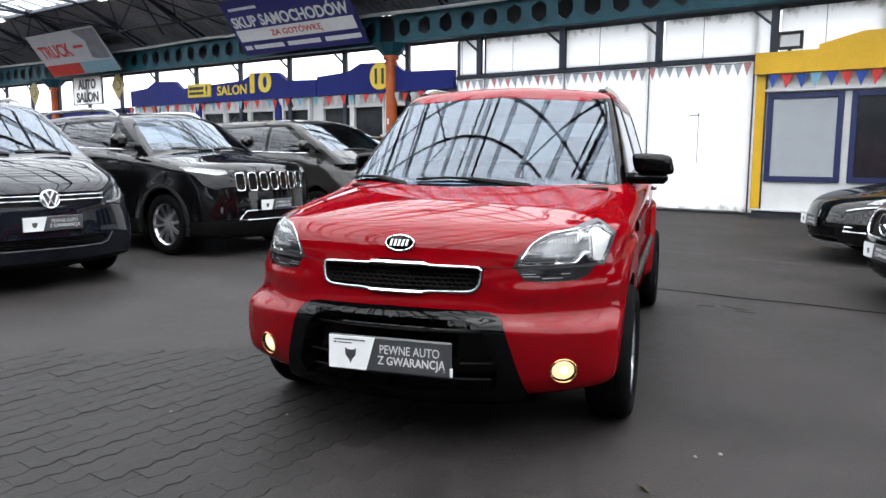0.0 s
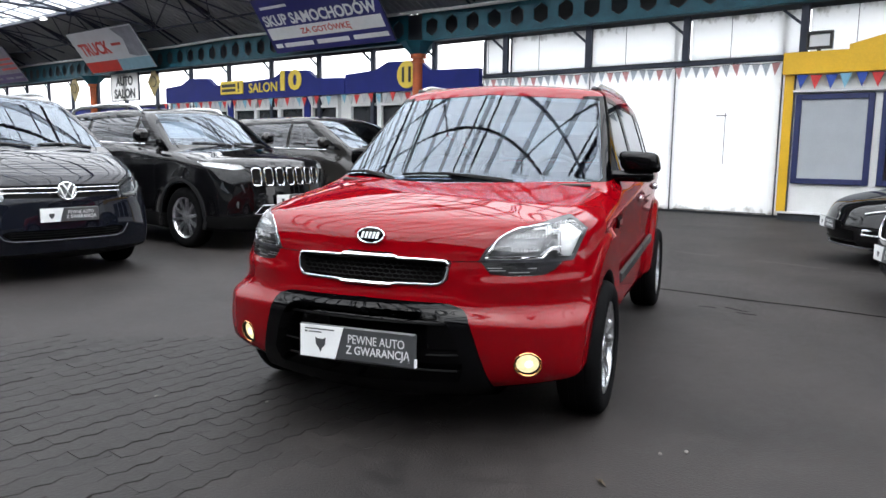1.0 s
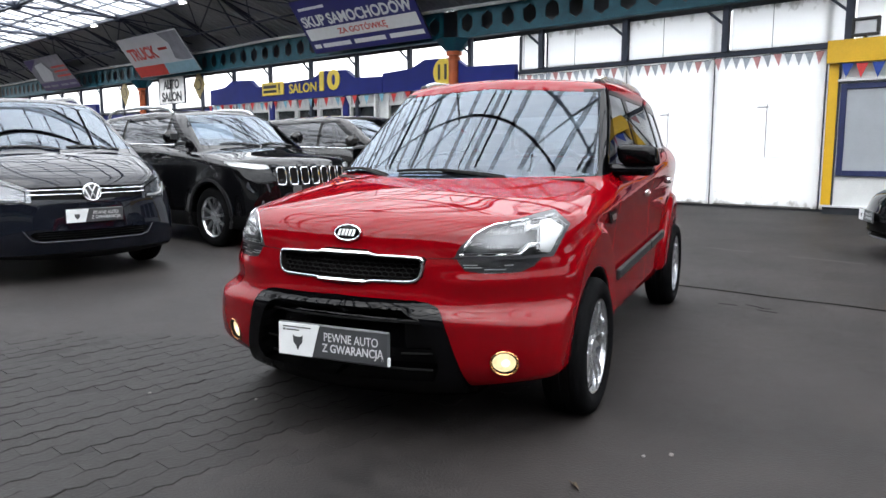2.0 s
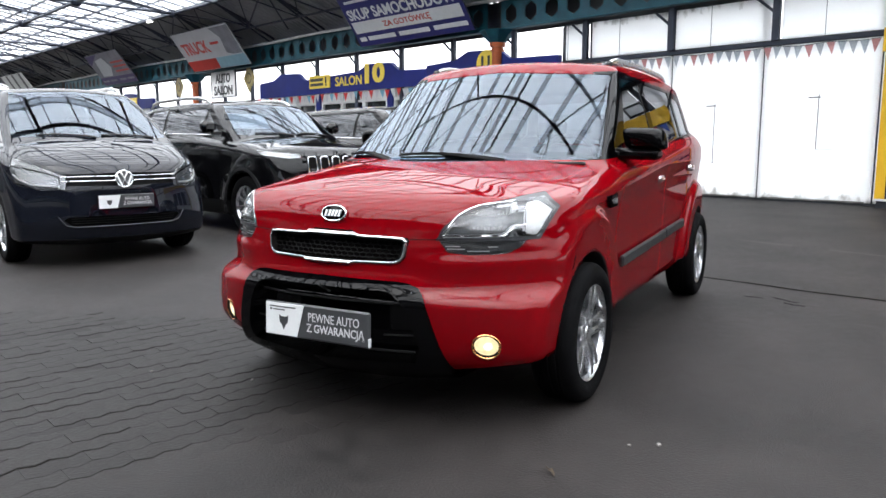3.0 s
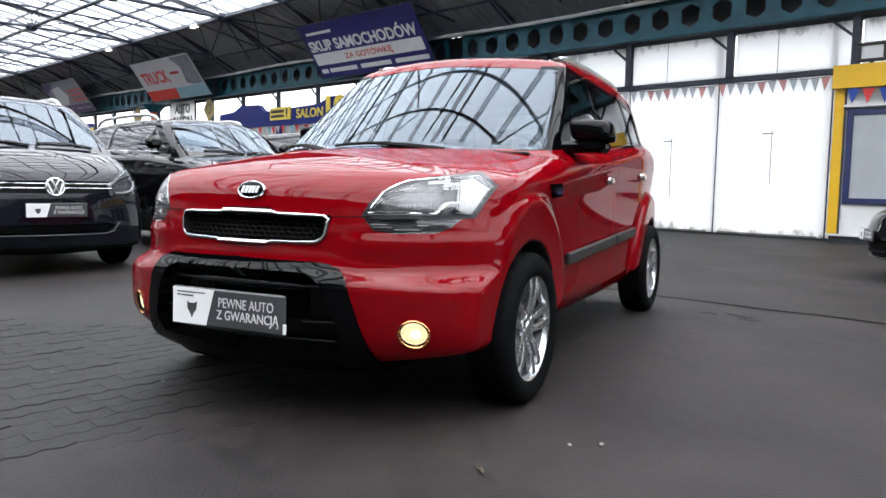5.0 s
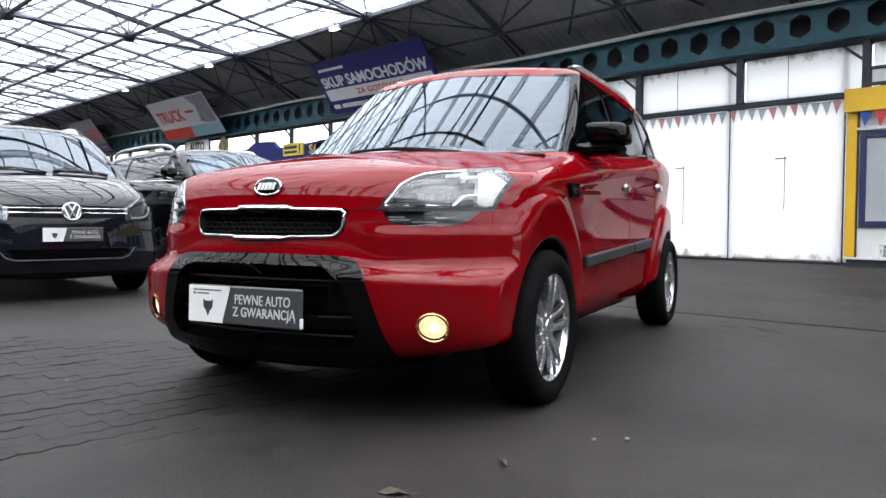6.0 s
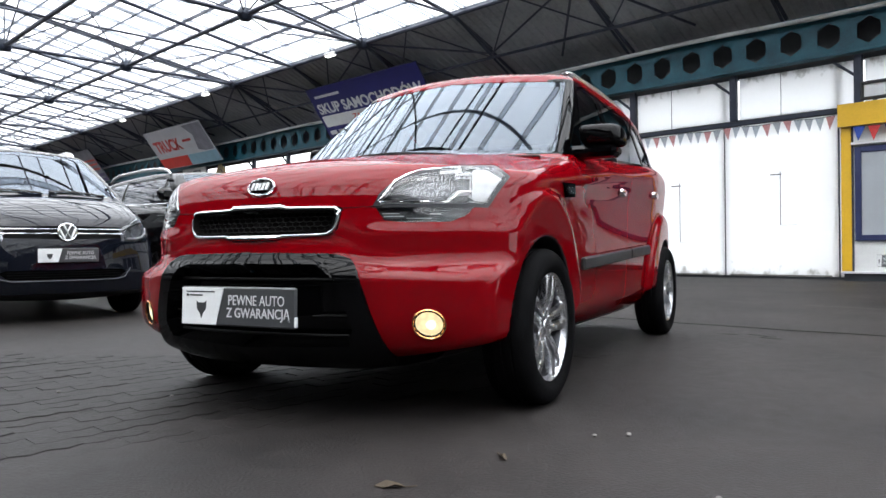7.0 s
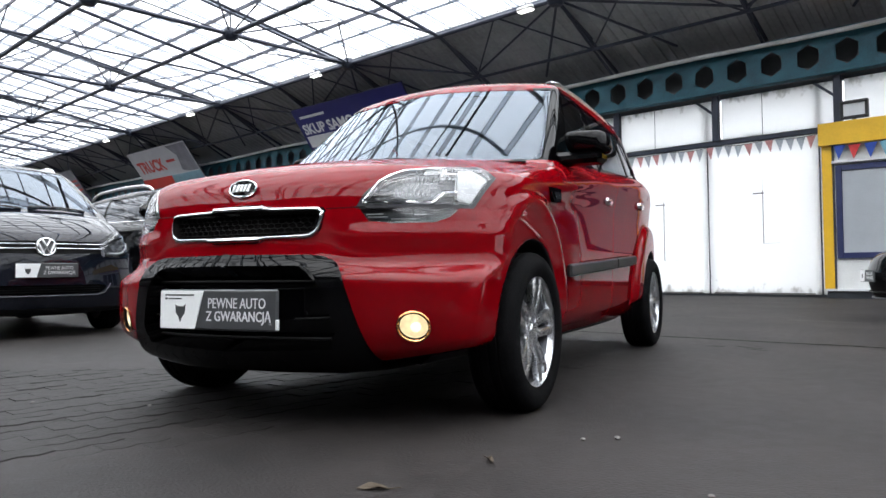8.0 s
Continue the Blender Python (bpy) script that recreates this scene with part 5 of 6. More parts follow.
        lens = panel("indicator_lamp", GLASS_LAMP, "lens", "clear ribbed lens", parent=ind, where=q)
        lens.visible_shadow = False
        bezel = panel("fog_bezel", GAP, "fog_bezel", "dark fog lamp recess", 0.0, 0.034, where=q)
        panel("fog_lens", FOG_GLOW, "fog_lamp", "lit warm fog lamp", 0.011, 0.0, bezel, where=q)
    panel("grille_frame", BLACK_GLOSS, "grille_surround", "", 0.0, 0.03)
    panel("grille_hole", GAP, "grille_backing", "", 0.035, -0.05)

    def surface(x, z, lift=0.0, y0=-1.2):
        """The point on the nose at (x, z)."""
        ys = np.linspace(y0, 0.6, 1500)
        v = f(np.full_like(ys, x), ys, np.full_like(ys, z))
        return ys[np.argmax(v < 0)] - lift

    # chrome ring of the grille, broader at its middle above and below
    half = [(0.0, 0.803), (0.10, 0.803), (0.118, 0.799), (0.136, 0.793), (0.30, 0.791), (0.338, 0.789), (0.350, 0.780), (0.350, 0.765), (0.342, 0.722), (0.332, 0.706), (0.315, 0.697), (0.29, 0.694), (0.136, 0.692), (0.118, 0.688), (0.10, 0.684), (0.0, 0.684)]
    ring_pts = [(a, b) for a, b in half] + [(-a, b) for a, b in half[-2:0:-1]]
    ring = part("grille_ring", Build().path([(a, surface(a, b, 0.004), b) for a, b in ring_pts], 0.0085, 10, True), CHROME, car, "chrome grille ring", True)
    for zc in (0.801, 0.687):
        part("ring_bar", Build().path([(a, surface(a, zc, 0.006), zc) for a in np.linspace(-0.118, 0.118, 9)], (0.014, 0.011), 10), CHROME, ring, "", True)
    # honeycomb mesh of the grille
    mesh = Build()
    cell, row = 0.030, 0
    zz = 0.700
    while zz < 0.79:
        xx = -0.34 + (row % 2) * cell / 2
        while xx < 0.345:
            y = surface(xx, zz, -0.018)
            r = 0.0165
            hexa = [(xx + r * math.cos(a) * 1.05, y, zz + 0.62 * r * math.sin(a)) for a in (math.pi / 6 + math.pi / 3 * k for k in range(6))]
            mesh.path(hexa, 0.0022, 4, True)
            xx += cell
        zz += 0.0172
        row += 1
    part("grille_mesh", mesh, DULL_BLACK, car, "black honeycomb mesh")
    # inner lamp forms
    for sd in (1, -1):
        def in_lamp(a, z):
            """The point just under the lens at a of the lamp's own width and height z."""
            x = a + 0.2
            for _ in range(12):
                x = a - 0.35 * surface(x, z)
            return sd * x, surface(x, z, -0.003), z
        for guide in ([(0.264, 0.812), (0.286, 0.838), (0.322, 0.884), (0.360, 0.906), (0.409, 0.925), (0.480, 0.933), (0.556, 0.940), (0.556, 0.914), (0.604, 0.915)], [(0.266, 0.808), (0.35, 0.808), (0.44, 0.808), (0.520, 0.808), (0.540, 0.824), (0.559, 0.844), (0.604, 0.847)]):
            part("light_guide", Build().path([in_lamp(a, z) for a, z in guide], 0.0042, 6), CHROME, car, "bright edge of the light strip", True)
        for zf, a0, a1, h in ((0.893, 0.600, 0.705, 0.016), (0.836, 0.585, 0.690, 0.013)):
            facets = Build()
            for a in np.linspace(a0, a1, 10):
                facets.path([(sd * a, surface(a, zr, -0.016), zr) for zr in (zf - h / 2, zf, zf + h / 2)], (0.0030, 0.0020), 5)
            part("reflector_facets", facets, LAMP_PALE, car, "upright silver facets of the reflector")
        part("reflector", Build().path([(sd * a, surface(a, 0.848 + 0.10 * (a - 0.53), -0.016), 0.848 + 0.10 * (a - 0.53)) for a in np.linspace(0.525, 0.585, 6)], (0.010, 0.006), 8), LAMP_INNER, car, "bright bowl edge of the reflector", True)
        ribs = Build()
        for a in np.linspace(0.50, 0.70, 17):
            ribs.path([(sd * a, surface(a, zr, -0.012), zr) for zr in (0.746, 0.758, 0.772)], 0.0022, 4)
        ribs.path([(sd * a, surface(a, 0.752, -0.010), 0.752) for a in np.linspace(0.50, 0.70, 8)], 0.004, 5)
        # glints of the indicator lamp, put in as small white bars
        glints = Build()
        for a0, a1, zz in ((0.505, 0.560, 0.766), (0.510, 0.575, 0.756), (0.655, 0.685, 0.764), (0.585, 0.660, 0.748)):
            glints.path([(sd * a, surface(a, zz, -0.006), zz) for a in np.linspace(a0, a1, 4)], (0.0035, 0.002), 5)
        part("indicator_reflectors", glints, LAMP_WHITE, car, "white slivers that stand in for glints in the indicator lamp")
        part("indicator_ribs", ribs, LAMP_GREY, car, "pale ribs behind the lens")
        ring_at = [(0.682 + 0.050 * math.cos(a), 0.378 + 0.050 * math.sin(a)) for a in np.linspace(0, 2 * math.pi, 36, endpoint=False)]
        part("fog_ring", Build().path([(sd * a, surface(a, b, 0.002), b) for a, b in ring_at], 0.0045, 6, True), FOG_RING, car, "copper tinted bright fog lamp ring", True)
        yb = surface(0.682, 0.378)
        part("fog_bulb", Build().lathe([(0.020, 0.004), (0.018, -0.002), (0.010, -0.005), (0.0, -0.006)], 20, m=pose(sd * 0.682, yb + 0.012, 0.378, 0, 0, 90 + sd * 22)), AMBER, car, "glowing bulb", True)
        # tow cover and small slots
        part("intake_bar", Build().path([(sd * a, surface(a, zb, -0.016), zb) for a, zb in ((0.28, 0.405), (0.34, 0.407), (0.41, 0.409))], (0.006, 0.004), 6), DULL_BLACK, car)

    for sd in (1, -1):
        part("shut_line", Build().path([(sd * a, surface(a, 0.790 + 0.02 * (a - 0.36), -0.0005), 0.790 + 0.02 * (a - 0.36)) for a in np.linspace(0.362, 0.505, 9)], 0.0024, 5), GAP, car, "thin dark gap under the bonnet edge", True)
    for zb in (0.335, 0.535):
        part("intake_rib", Build().path([(a, surface(a, zb, -0.02), zb) for a in np.linspace(-0.40, 0.40, 13)], (0.007, 0.006), 6), DULL_BLACK, car, "black horizontal rib", True)
    # badge: oval with a bright rim and plain relief
    yb = surface(0, 0.879)
    tilt = -18
    badge = part("badge", Build().lathe([(0.0, -0.008), (0.058, -0.006), (0.062, 0.0), (0.058, 0.01)], 36, m=pose(0, 0, 0, 0, 0, 90) @ Matrix.Diagonal((1, 1.0, 0.52, 1))), BLACK_GLOSS, car, "dark oval maker's badge with a chrome rim", True, pose(0, yb - 0.006, 0.879, tilt, 0, 0))
    rim = Build().path([(0.062 * math.cos(a), -0.004, 0.033 * math.sin(a)) for a in np.linspace(0, 2 * math.pi, 40, endpoint=False)], 0.0042, 8, True)
    part("badge_rim", rim, CHROME, badge, "", True)
    marks = Build()
    for x0, x1, lean in ((-0.040, -0.031, 0.003), (-0.022, -0.013, 0.003), (-0.005, 0.004, 0.003), (0.012, 0.021, 0.003), (0.029, 0.038, 0.003)):
        marks.prism([(x0 - lean, -0.014), (x1 - lean, -0.014), (x1 + lean, 0.014), (x0 + lean, 0.014)], -0.013, -0.006)
    part("badge_relief", marks, LAMP_WHITE, badge)

    # dealer's plate
    plate = part("dealer_plate", Build().box(-0.268, 0.268, -0.008, 0.008, -0.072, 0.072, 0.006), PLATE_DARK, car, "dealer's plate, half white and half dark grey", False, pose(0.004, -0.838, 0.437, -2, 0, 0.5))
    part("plate_white", Build().prism([(-0.262, -0.068), (-0.095, -0.068), (-0.058, 0.068), (-0.262, 0.068)], -0.0105, -0.0078), WHITE_PLASTIC, plate)
    lettering("PEWNE AUTO", 0.036, 0.0006, PRINT_GREY, "letters", plate, pose(0.092, -0.0095, 0.024), 0.255, 0.0)
    lettering("Z GWARANCJĄ", 0.048, 0.0006, PRINT_GREY, "letters", plate, pose(0.100, -0.0095, -0.026), 0.290, 0.012)
    for x0, x1, z0, z1 in ((-0.240, -0.10, 0.050, 0.055), (-0.240, -0.228, 0.036, 0.044), (-0.222, -0.160, 0.037, 0.042)):
        part("print_bar", Build().box(x0, x1, -0.0112, -0.0104, z0, z1), PLATE_DARK, plate)
    part("print_emblem", Build().prism([(-0.190, 0.020), (-0.178, 0.012), (-0.152, 0.012), (-0.140, 0.020), (-0.143, -0.012), (-0.156, -0.026), (-0.165, -0.046), (-0.174, -0.026), (-0.187, -0.012)][::-1], -0.0112, -0.0104), PLATE_DARK, plate)
    part("plate_clip", Build().box(0.264, 0.274, -0.012, 0.0, -0.066, -0.03, 0.002), WHITE_PLASTIC, plate)

    # wheels
    for wy in (0.0, 2.68):
        for sd in (1, -1):
            wheel(car, sd * (0.819 if wy < 1 else 0.800), wy, 0.318, 0.205, 0.232, 5, sd, "black tyre on a silver twin-spoke alloy wheel", True, 20 if wy else 8)

    # door mirrors
    for sd in (1, -1):
        m = Build()
        rows = []
        for k, (yy, sc) in enumerate(((0.655, 0.55), (0.665, 0.8), (0.69, 0.95), (0.73, 1.0), (0.78, 0.98), (0.80, 0.93))):
            for a in np.linspace(0, 2 * math.pi, 28, endpoint=False):
                ca, sa = math.cos(a), math.sin(a)
                ex = abs(ca) ** 0.42 * (1 if ca > 0 else -1)
                ez = abs(sa) ** 0.45 * (1 if sa > 0 else -1)
                rows.append((sd * (0.932 + 0.108 * sc * ex - 0.012 * ez * sc), yy, 1.190 + (0.057 * sc) * ez - 0.004 * ex))
        nn = 28
        fs = [(i * nn + j, i * nn + (j + 1) % nn, (i + 1) * nn + (j + 1) % nn, (i + 1) * nn + j) for i in range(5) for j in range(nn)] + [tuple(range(nn - 1, -1, -1)), tuple(range(5 * nn, 6 * nn))]
        m.add(rows, fs if sd > 0 else [q[::-1] for q in fs])
        fold = pose(0, 0, 0) if sd > 0 else pose(-0.80, 0.70, 0, 0, 0, -62) @ pose(0.80, -0.70, 0)
        mirror = part("door_mirror", m, BLACK_GLOSS, car, "glossy black door mirror" if sd > 0 else "glossy black door mirror, folded back", True, fold)
        foot = Build().box(-0.01, 0.243, -0.055, 0.085, -0.046, 0.014, 0.020)
        part("mirror_foot", foot, BLACK_GLOSS, mirror, "", False, pose(0.772 if sd > 0 else -1.015, 0.71, 1.128))
        part("mirror_glass", Build().box(-0.084, 0.084, 0, 0.004, -0.040, 0.040, 0.003), CHROME, mirror, "mirror glass", False, pose(sd * 0.930, 0.801, 1.190))
        # side strip, vent, handles, roof rail
        for y0, y1 in ((0.57, 1.548), (1.562, 2.09)):
            strip = Build().box(-0.014, 0.012, y0 - 0.57, y1 - 0.57, -0.030, 0.030, 0.008)
            part("side_strip", strip, BLACK_TRIM, car, "matt black side strip", False, pose(sd * 0.874, 0.57, 0.560, 2.3, 0, 0))
        turned = pose(sd * 0.889, 0, 0, 0, 0, 90)
        vent = part("side_vent", Build().prism([(0.275, 0.862), (0.375, 0.868), (0.378, 0.928), (0.205, 0.922)], -0.010, 0.010), BLACK_GLOSS, car, "small side vent with a chrome inlay", False, turned)
        part("vent_inlay", Build().prism([(0.290, 0.876), (0.364, 0.881), (0.366, 0.909), (0.258, 0.906)], -0.014, 0.014), CHROME, vent)
        for hy, hz in ((1.37, 0.950), (2.30, 0.990)):
            part("door_handle", Build().path([(sd * 0.848, hy - 0.072, hz), (sd * 0.880, hy - 0.052, hz), (sd * 0.884, hy, hz), (sd * 0.880, hy + 0.052, hz), (sd * 0.848, hy + 0.072, hz)], (0.010, 0.022), 8), CHROME, car, "chrome door handle", True)
        pts = [(sd * 0.585, 1.20, 1.600), (sd * 0.585, 1.26, 1.640), (sd * 0.583, 1.38, 1.660), (sd * 0.578, 1.9, 1.670), (sd * 0.57, 2.5, 1.660), (sd * 0.565, 2.68, 1.638), (sd * 0.563, 2.74, 1.595)]
        part("roof_rail", Build().path(pts, (0.016, 0.020), 8), ALLOY, car, "silver roof rail", True)
        part("rail_foot", Build().box(-0.022, 0.022, 1.19, 1.33, 1.58, 1.645, 0.012), BLACK_TRIM, car, "", False, pose(sd * 0.585, 0, 0))
        part("mud_flap", Build().box(-0.10, 0.10, 0.352, 0.362, 0.20, 0.42, 0.004), BLACK_TRIM, car, "", False, pose(sd * 0.77, 0, 0))
    # wipers
    for x0, x1 in ((0.34, -0.30), (-0.36, -0.76)):
        w = Build()
        pts = []
        for k in np.linspace(0, 1, 8):
            x = x0 + (x1 - x0) * k
            z = 1.085 + 0.030 * math.sin(k * 2.4)
            y = 0.255 + 0.38 * x * x + 1.358 * (z - 1.085) - 0.022
            pts.append((x, y, z))
        w.path(pts, (0.011, 0.008), 6)
        wiper = part("wiper", w, DULL_BLACK, car, "black windscreen wiper", True)
        part("wiper_arm", Build().tube((x0 + 0.03, pts[0][1] - 0.06, 1.075), pts[4], 0.010, 6), DULL_BLACK, wiper)
    part("scuttle", Build().path([(x, 0.215 + 0.36 * x * x, 1.066) for x in np.linspace(-0.72, 0.72, 20)], (0.03, 0.010), 8), DULL_BLACK, car, "black plastic scuttle panel", True)

    # cabin
    part("dashboard", Build().box(-0.66, 0.66, 0.62, 1.02, 0.80, 1.06, 0.06), LINER, car, "dark dashboard")
    part("cabin_floor", Build().box(-0.74, 0.74, 0.4, 2.9, 0.30, 0.34), LINER, car)
    part("steering_wheel", Build().path([(0.36 + 0.18 * math.cos(a), 1.12 + 0.08 * math.sin(a), 1.05 + 0.16 * math.sin(a)) for a in np.linspace(0, 2 * math.pi, 24, endpoint=False)], 0.016, 8, True), BLACK_TRIM, car, "", True)
    for sx, sy in ((0.36, 1.45), (-0.36, 1.45), (0.36, 2.3), (-0.36, 2.3)):
        seat = part("seat", Build().box(-0.24, 0.24, -0.2, 0.3, 0.34, 0.62, 0.06), SEAT, car, "dark cloth seat", False, pose(sx, sy, 0))
        part("seat_back", Build().box(-0.23, 0.23, 0.0, 0.14, 0.0, 0.62, 0.06), SEAT, seat, "", False, pose(0, 0.25, 0.55, -14, 0, 0))
        part("headrest", Build().box(-0.13, 0.13, 0.0, 0.10, 0.66, 0.84, 0.04), SEAT, seat, "", False, pose(0, 0.27, 0.55, -12, 0, 0))
    return car


red_car()

# ---- the other cars ----
def parked_car(name, m, label, paint, q):
    """A parked car from its main sizes: body, glass, lamps, grille, plate, mirrors, wheels, rails."""
    car = thing(name, m, label, "car", "parked cars")
    W, H, wb, fo, ro, r = q["w"] / 2, q["h"], q["wb"], q["fo"], q["ro"], q["r"]
    hz, cz, belt = q["nose"], q["cowl"], q["belt"]           # heights of nose, cowl and waist
    cy, ty, slope = q["cowl_y"], q["top_y"], 0.0
    slope = (q["top_y"] - q["cowl_y"]) / (H - 0.10 - cz)
    end = wb + ro
    c = dict(
        half=W, edge=q.get("edge", 0.08), axles=(0.0, wb), wheel_r=r, arch=r + 0.045, flare=q.get("flare", 0.02),
        front=curve((0.15, -fo + 0.12), (0.28, -fo + 0.04), (0.45, -fo), (hz * 0.75, -fo + 0.02), (hz, -fo + 0.10), (hz + 0.2, -fo + 0.45)),
        bow=curve((0.2, q["bow"]), (0.9, q["bow"])), bow6=curve((0.3, q.get("corner", 0.05)), (0.6, (0.03 if q.get("upright") else 0.05) + q.get("corner", 0.05)), (0.9, (0.07 if q.get("upright") else 0.23) + q.get("corner", 0.05))),
        rear=curve((0.2, end - 0.10), (0.4, end), (0.7, end), (1.0, end - 0.06), (H, end - 0.25)),
        side=curve((0.15, W - 0.07), (0.35, W - 0.025), (0.6, W - 0.012), (0.8, W - 0.005), (belt - 0.08, W - 0.03), (belt + 0.05, W - 0.10)),
        plan=curve((-0.8, -0.02), (0, 0.0), (wb, 0.0), (end, -0.06)),
        top=curve((-fo, hz - 0.04), (-fo + 0.15, hz + 0.03), ((cy - fo) * 0.5, hz + 0.62 * (cz - hz)), (cy, cz), (cy + 0.5, belt), (wb, belt + 0.05), (end, belt + 0.06)),
        crown=curve((-fo, 0.03), (0.0, 0.06), (cy, 0.05), (cy + 0.6, 0.01)),
        screen=(0.30, cy - 0.10, cz, slope),
        roof=curve((ty - 0.3, H - 0.10), (ty + 0.1, H - 0.035), (ty + 0.9, H), (wb, H - 0.02), (end - 0.1, H - 0.09)),
        cab=curve((belt - 0.05, W - 0.095), ((belt + H) / 2, W - 0.17), (H - 0.05, W - 0.29), (H + 0.05, W - 0.36)), cabplan=curve((0, 0), (1.5, 0), (end, -0.08)),
        back=curve((belt, end - 0.08), ((belt + H) / 2, end - q["rake"] * 0.5), (H, end - q["rake"])), cab0=belt - 0.15,
        floor=curve((-fo, 0.20), (0.3, 0.22), (wb, 0.22), (end, 0.30)), skid=0.05,
    )
    f = car_solid(c)
    s = Shell(*solid_mesh(f, (-W - 0.12, -fo - 0.15, 0.1), (W + 0.12, end + 0.15, H + 0.08), q.get("grid", 0.034)))
    tw = W - 0.33
    scr = lambda x, y, z: (y < ty + 0.25) & (0.30 * x * x + cy - 0.10 + slope * (z - cz) > y - 0.04)
    s.label("windscreen", outline([(0, cz + 0.015), (W - 0.17, cz + 0.02), (tw + 0.01, H - 0.105), (0, H - 0.075)], 0, 2), keep=scr)
    s.label("window_surround", outline([(cy + 0.25, belt + 0.02), (end - 0.45, belt + 0.075), (end - q["rake"] - 0.25, H - 0.14), (ty + 0.18, H - 0.10)], 1, 2), only=["body"], keep=lambda x, y, z: (np.abs(x) > W - 0.4) & ~scr(x, y, z))
    doors = [(cy + 0.45, 1.15, ty + 0.25), (1.22, wb - 0.35, 1.22), (wb - 0.28, end - 0.62, wb - 0.28)]
    for k, (a, b, at) in enumerate(doors):
        s.label("side_window%d" % k, outline([(a, belt + 0.045), (b, belt + 0.06), (b - (0.12 if k == 2 else 0.0), H - 0.155), (at, H - 0.135)], 1, 2), only=["window_surround"])
    lamp = lambda a: (lambda x, y, z: outline(a, 0, 2)(np.abs(x) + 0.35 * (np.asarray(y) + fo), y, z))
    s.label("headlamp", lamp(q["lamp"]), only=["body"], keep=lambda x, y, z: y < 0.1)
    g0, g1, gw = q["grille"]
    s.label("grille", outline([(0, g1), (gw, g1 - 0.01), (gw - 0.03, g0), (0, g0 - 0.01)], 0, 2), only=["body"], keep=lambda x, y, z: y < -0.3)
    i0, i1, iw = q["intake"]
    s.label("intake", outline([(0, i1), (iw - 0.05, i1), (iw, (i0 + i1) / 2 + 0.02), (iw - 0.08, i0), (0, i0)], 0, 2), only=["body"], keep=lambda x, y, z: y < -0.3)
    s.label("skirt", lambda x, y, z: z - q["skirt"], only=["body"])
    for yy in (cy + 0.30, 1.18, wb - 0.30):
        s.label("shut_line%.2f" % yy, lambda x, y, z: np.abs(np.asarray(y) - yy) - 0.003, only=["body"], keep=lambda x, y, z: (np.abs(x) > W - 0.25) & (z > 0.3) & (z < belt + 0.02))
    s.label("bonnet_line", lambda x, y, z: np.abs(np.abs(x) - (W - 0.16)) - 0.003, only=["body"], keep=lambda x, y, z: (y < cy) & (y > -fo + 0.25) & (z > hz - 0.05))
    n = gradient(f, s.p)
    n /= np.linalg.norm(n, axis=1)[:, None] + 1e-9
    sides = (lambda x, y, z: x > 0, lambda x, y, z: x < 0)
    gaps = ["bonnet_line"] + ["shut_line%.2f" % yy for yy in (cy + 0.30, 1.18, wb - 0.30)]

    def panel(names, material, title, lab="", sink=0.0, thick=0.0, where=None, parent=car, flip=False):
        me = s.mesh(names, material, n, title, sink, thick, flip, where)
        return part(title, me, material, parent, lab) if me else None

    panel("body", paint, "body", "", 0, 0.01)
    for k in gaps:
        for w in sides:
            panel(k, GAP, "shut_line", "", 0.006, where=w)
    panel(["body", "window_surround", "skirt"] + gaps, LINER, "cabin_lining", "", 0.03, 0, None, car, True)
    panel("window_surround", BLACK_GLOSS, "window_surround")
    panel("windscreen", GLASS_FRONT, "windscreen", "windscreen that mirrors the roof", 0.003)
    panel("skirt", DULL_BLACK, "skirt", "matt black lower skirt")
    panel("grille", DULL_BLACK, "grille", "dark grille", 0.03, -0.03)
    panel("intake", DULL_BLACK, "air_intake", "dark lower air intake", 0.03, -0.03)
    for w in sides:
        for k in range(3):
            panel("side_window%d" % k, GLASS_DARK, "side_window", "tinted side window", 0.004, 0, w)
        unit = panel("headlamp", q.get("lamp_mat", LAMP_PALE), "headlamp", "clear headlamp", 0.04, -0.04, w)
        if unit:
            lens = panel("headlamp", GLASS_LAMP, "lens", "", 0, 0, w, unit)
            lens.visible_shadow = False

    def surface(x, z, lift=0.0):
        ys = np.linspace(-fo - 0.2, 0.8, 900)
        v = f(np.full_like(ys, x), ys, np.full_like(ys, z))
        return ys[np.argmax(v < 0)] - lift

    if q.get("arch_trim"):
        for wy in (0.0, wb):
            for sd in (1, -1):
                pts = [(sd * (W + 0.012), wy + (r + 0.085) * math.cos(a), r + (r + 0.085) * math.sin(a)) for a in np.linspace(-0.25, math.pi + 0.25, 22)]
                part("arch_trim", Build().path(pts, (0.016, 0.030), 6), SKIRT, car, "matt black wheel arch trim", True)
    for wy in (0.0, wb):
        for sd in (1, -1):
            wheel(car, sd * (W - 0.115), wy, r, 0.215, r * 0.70, q["spokes"], sd, "black tyre on a bright alloy wheel", q.get("twin", False), 10)
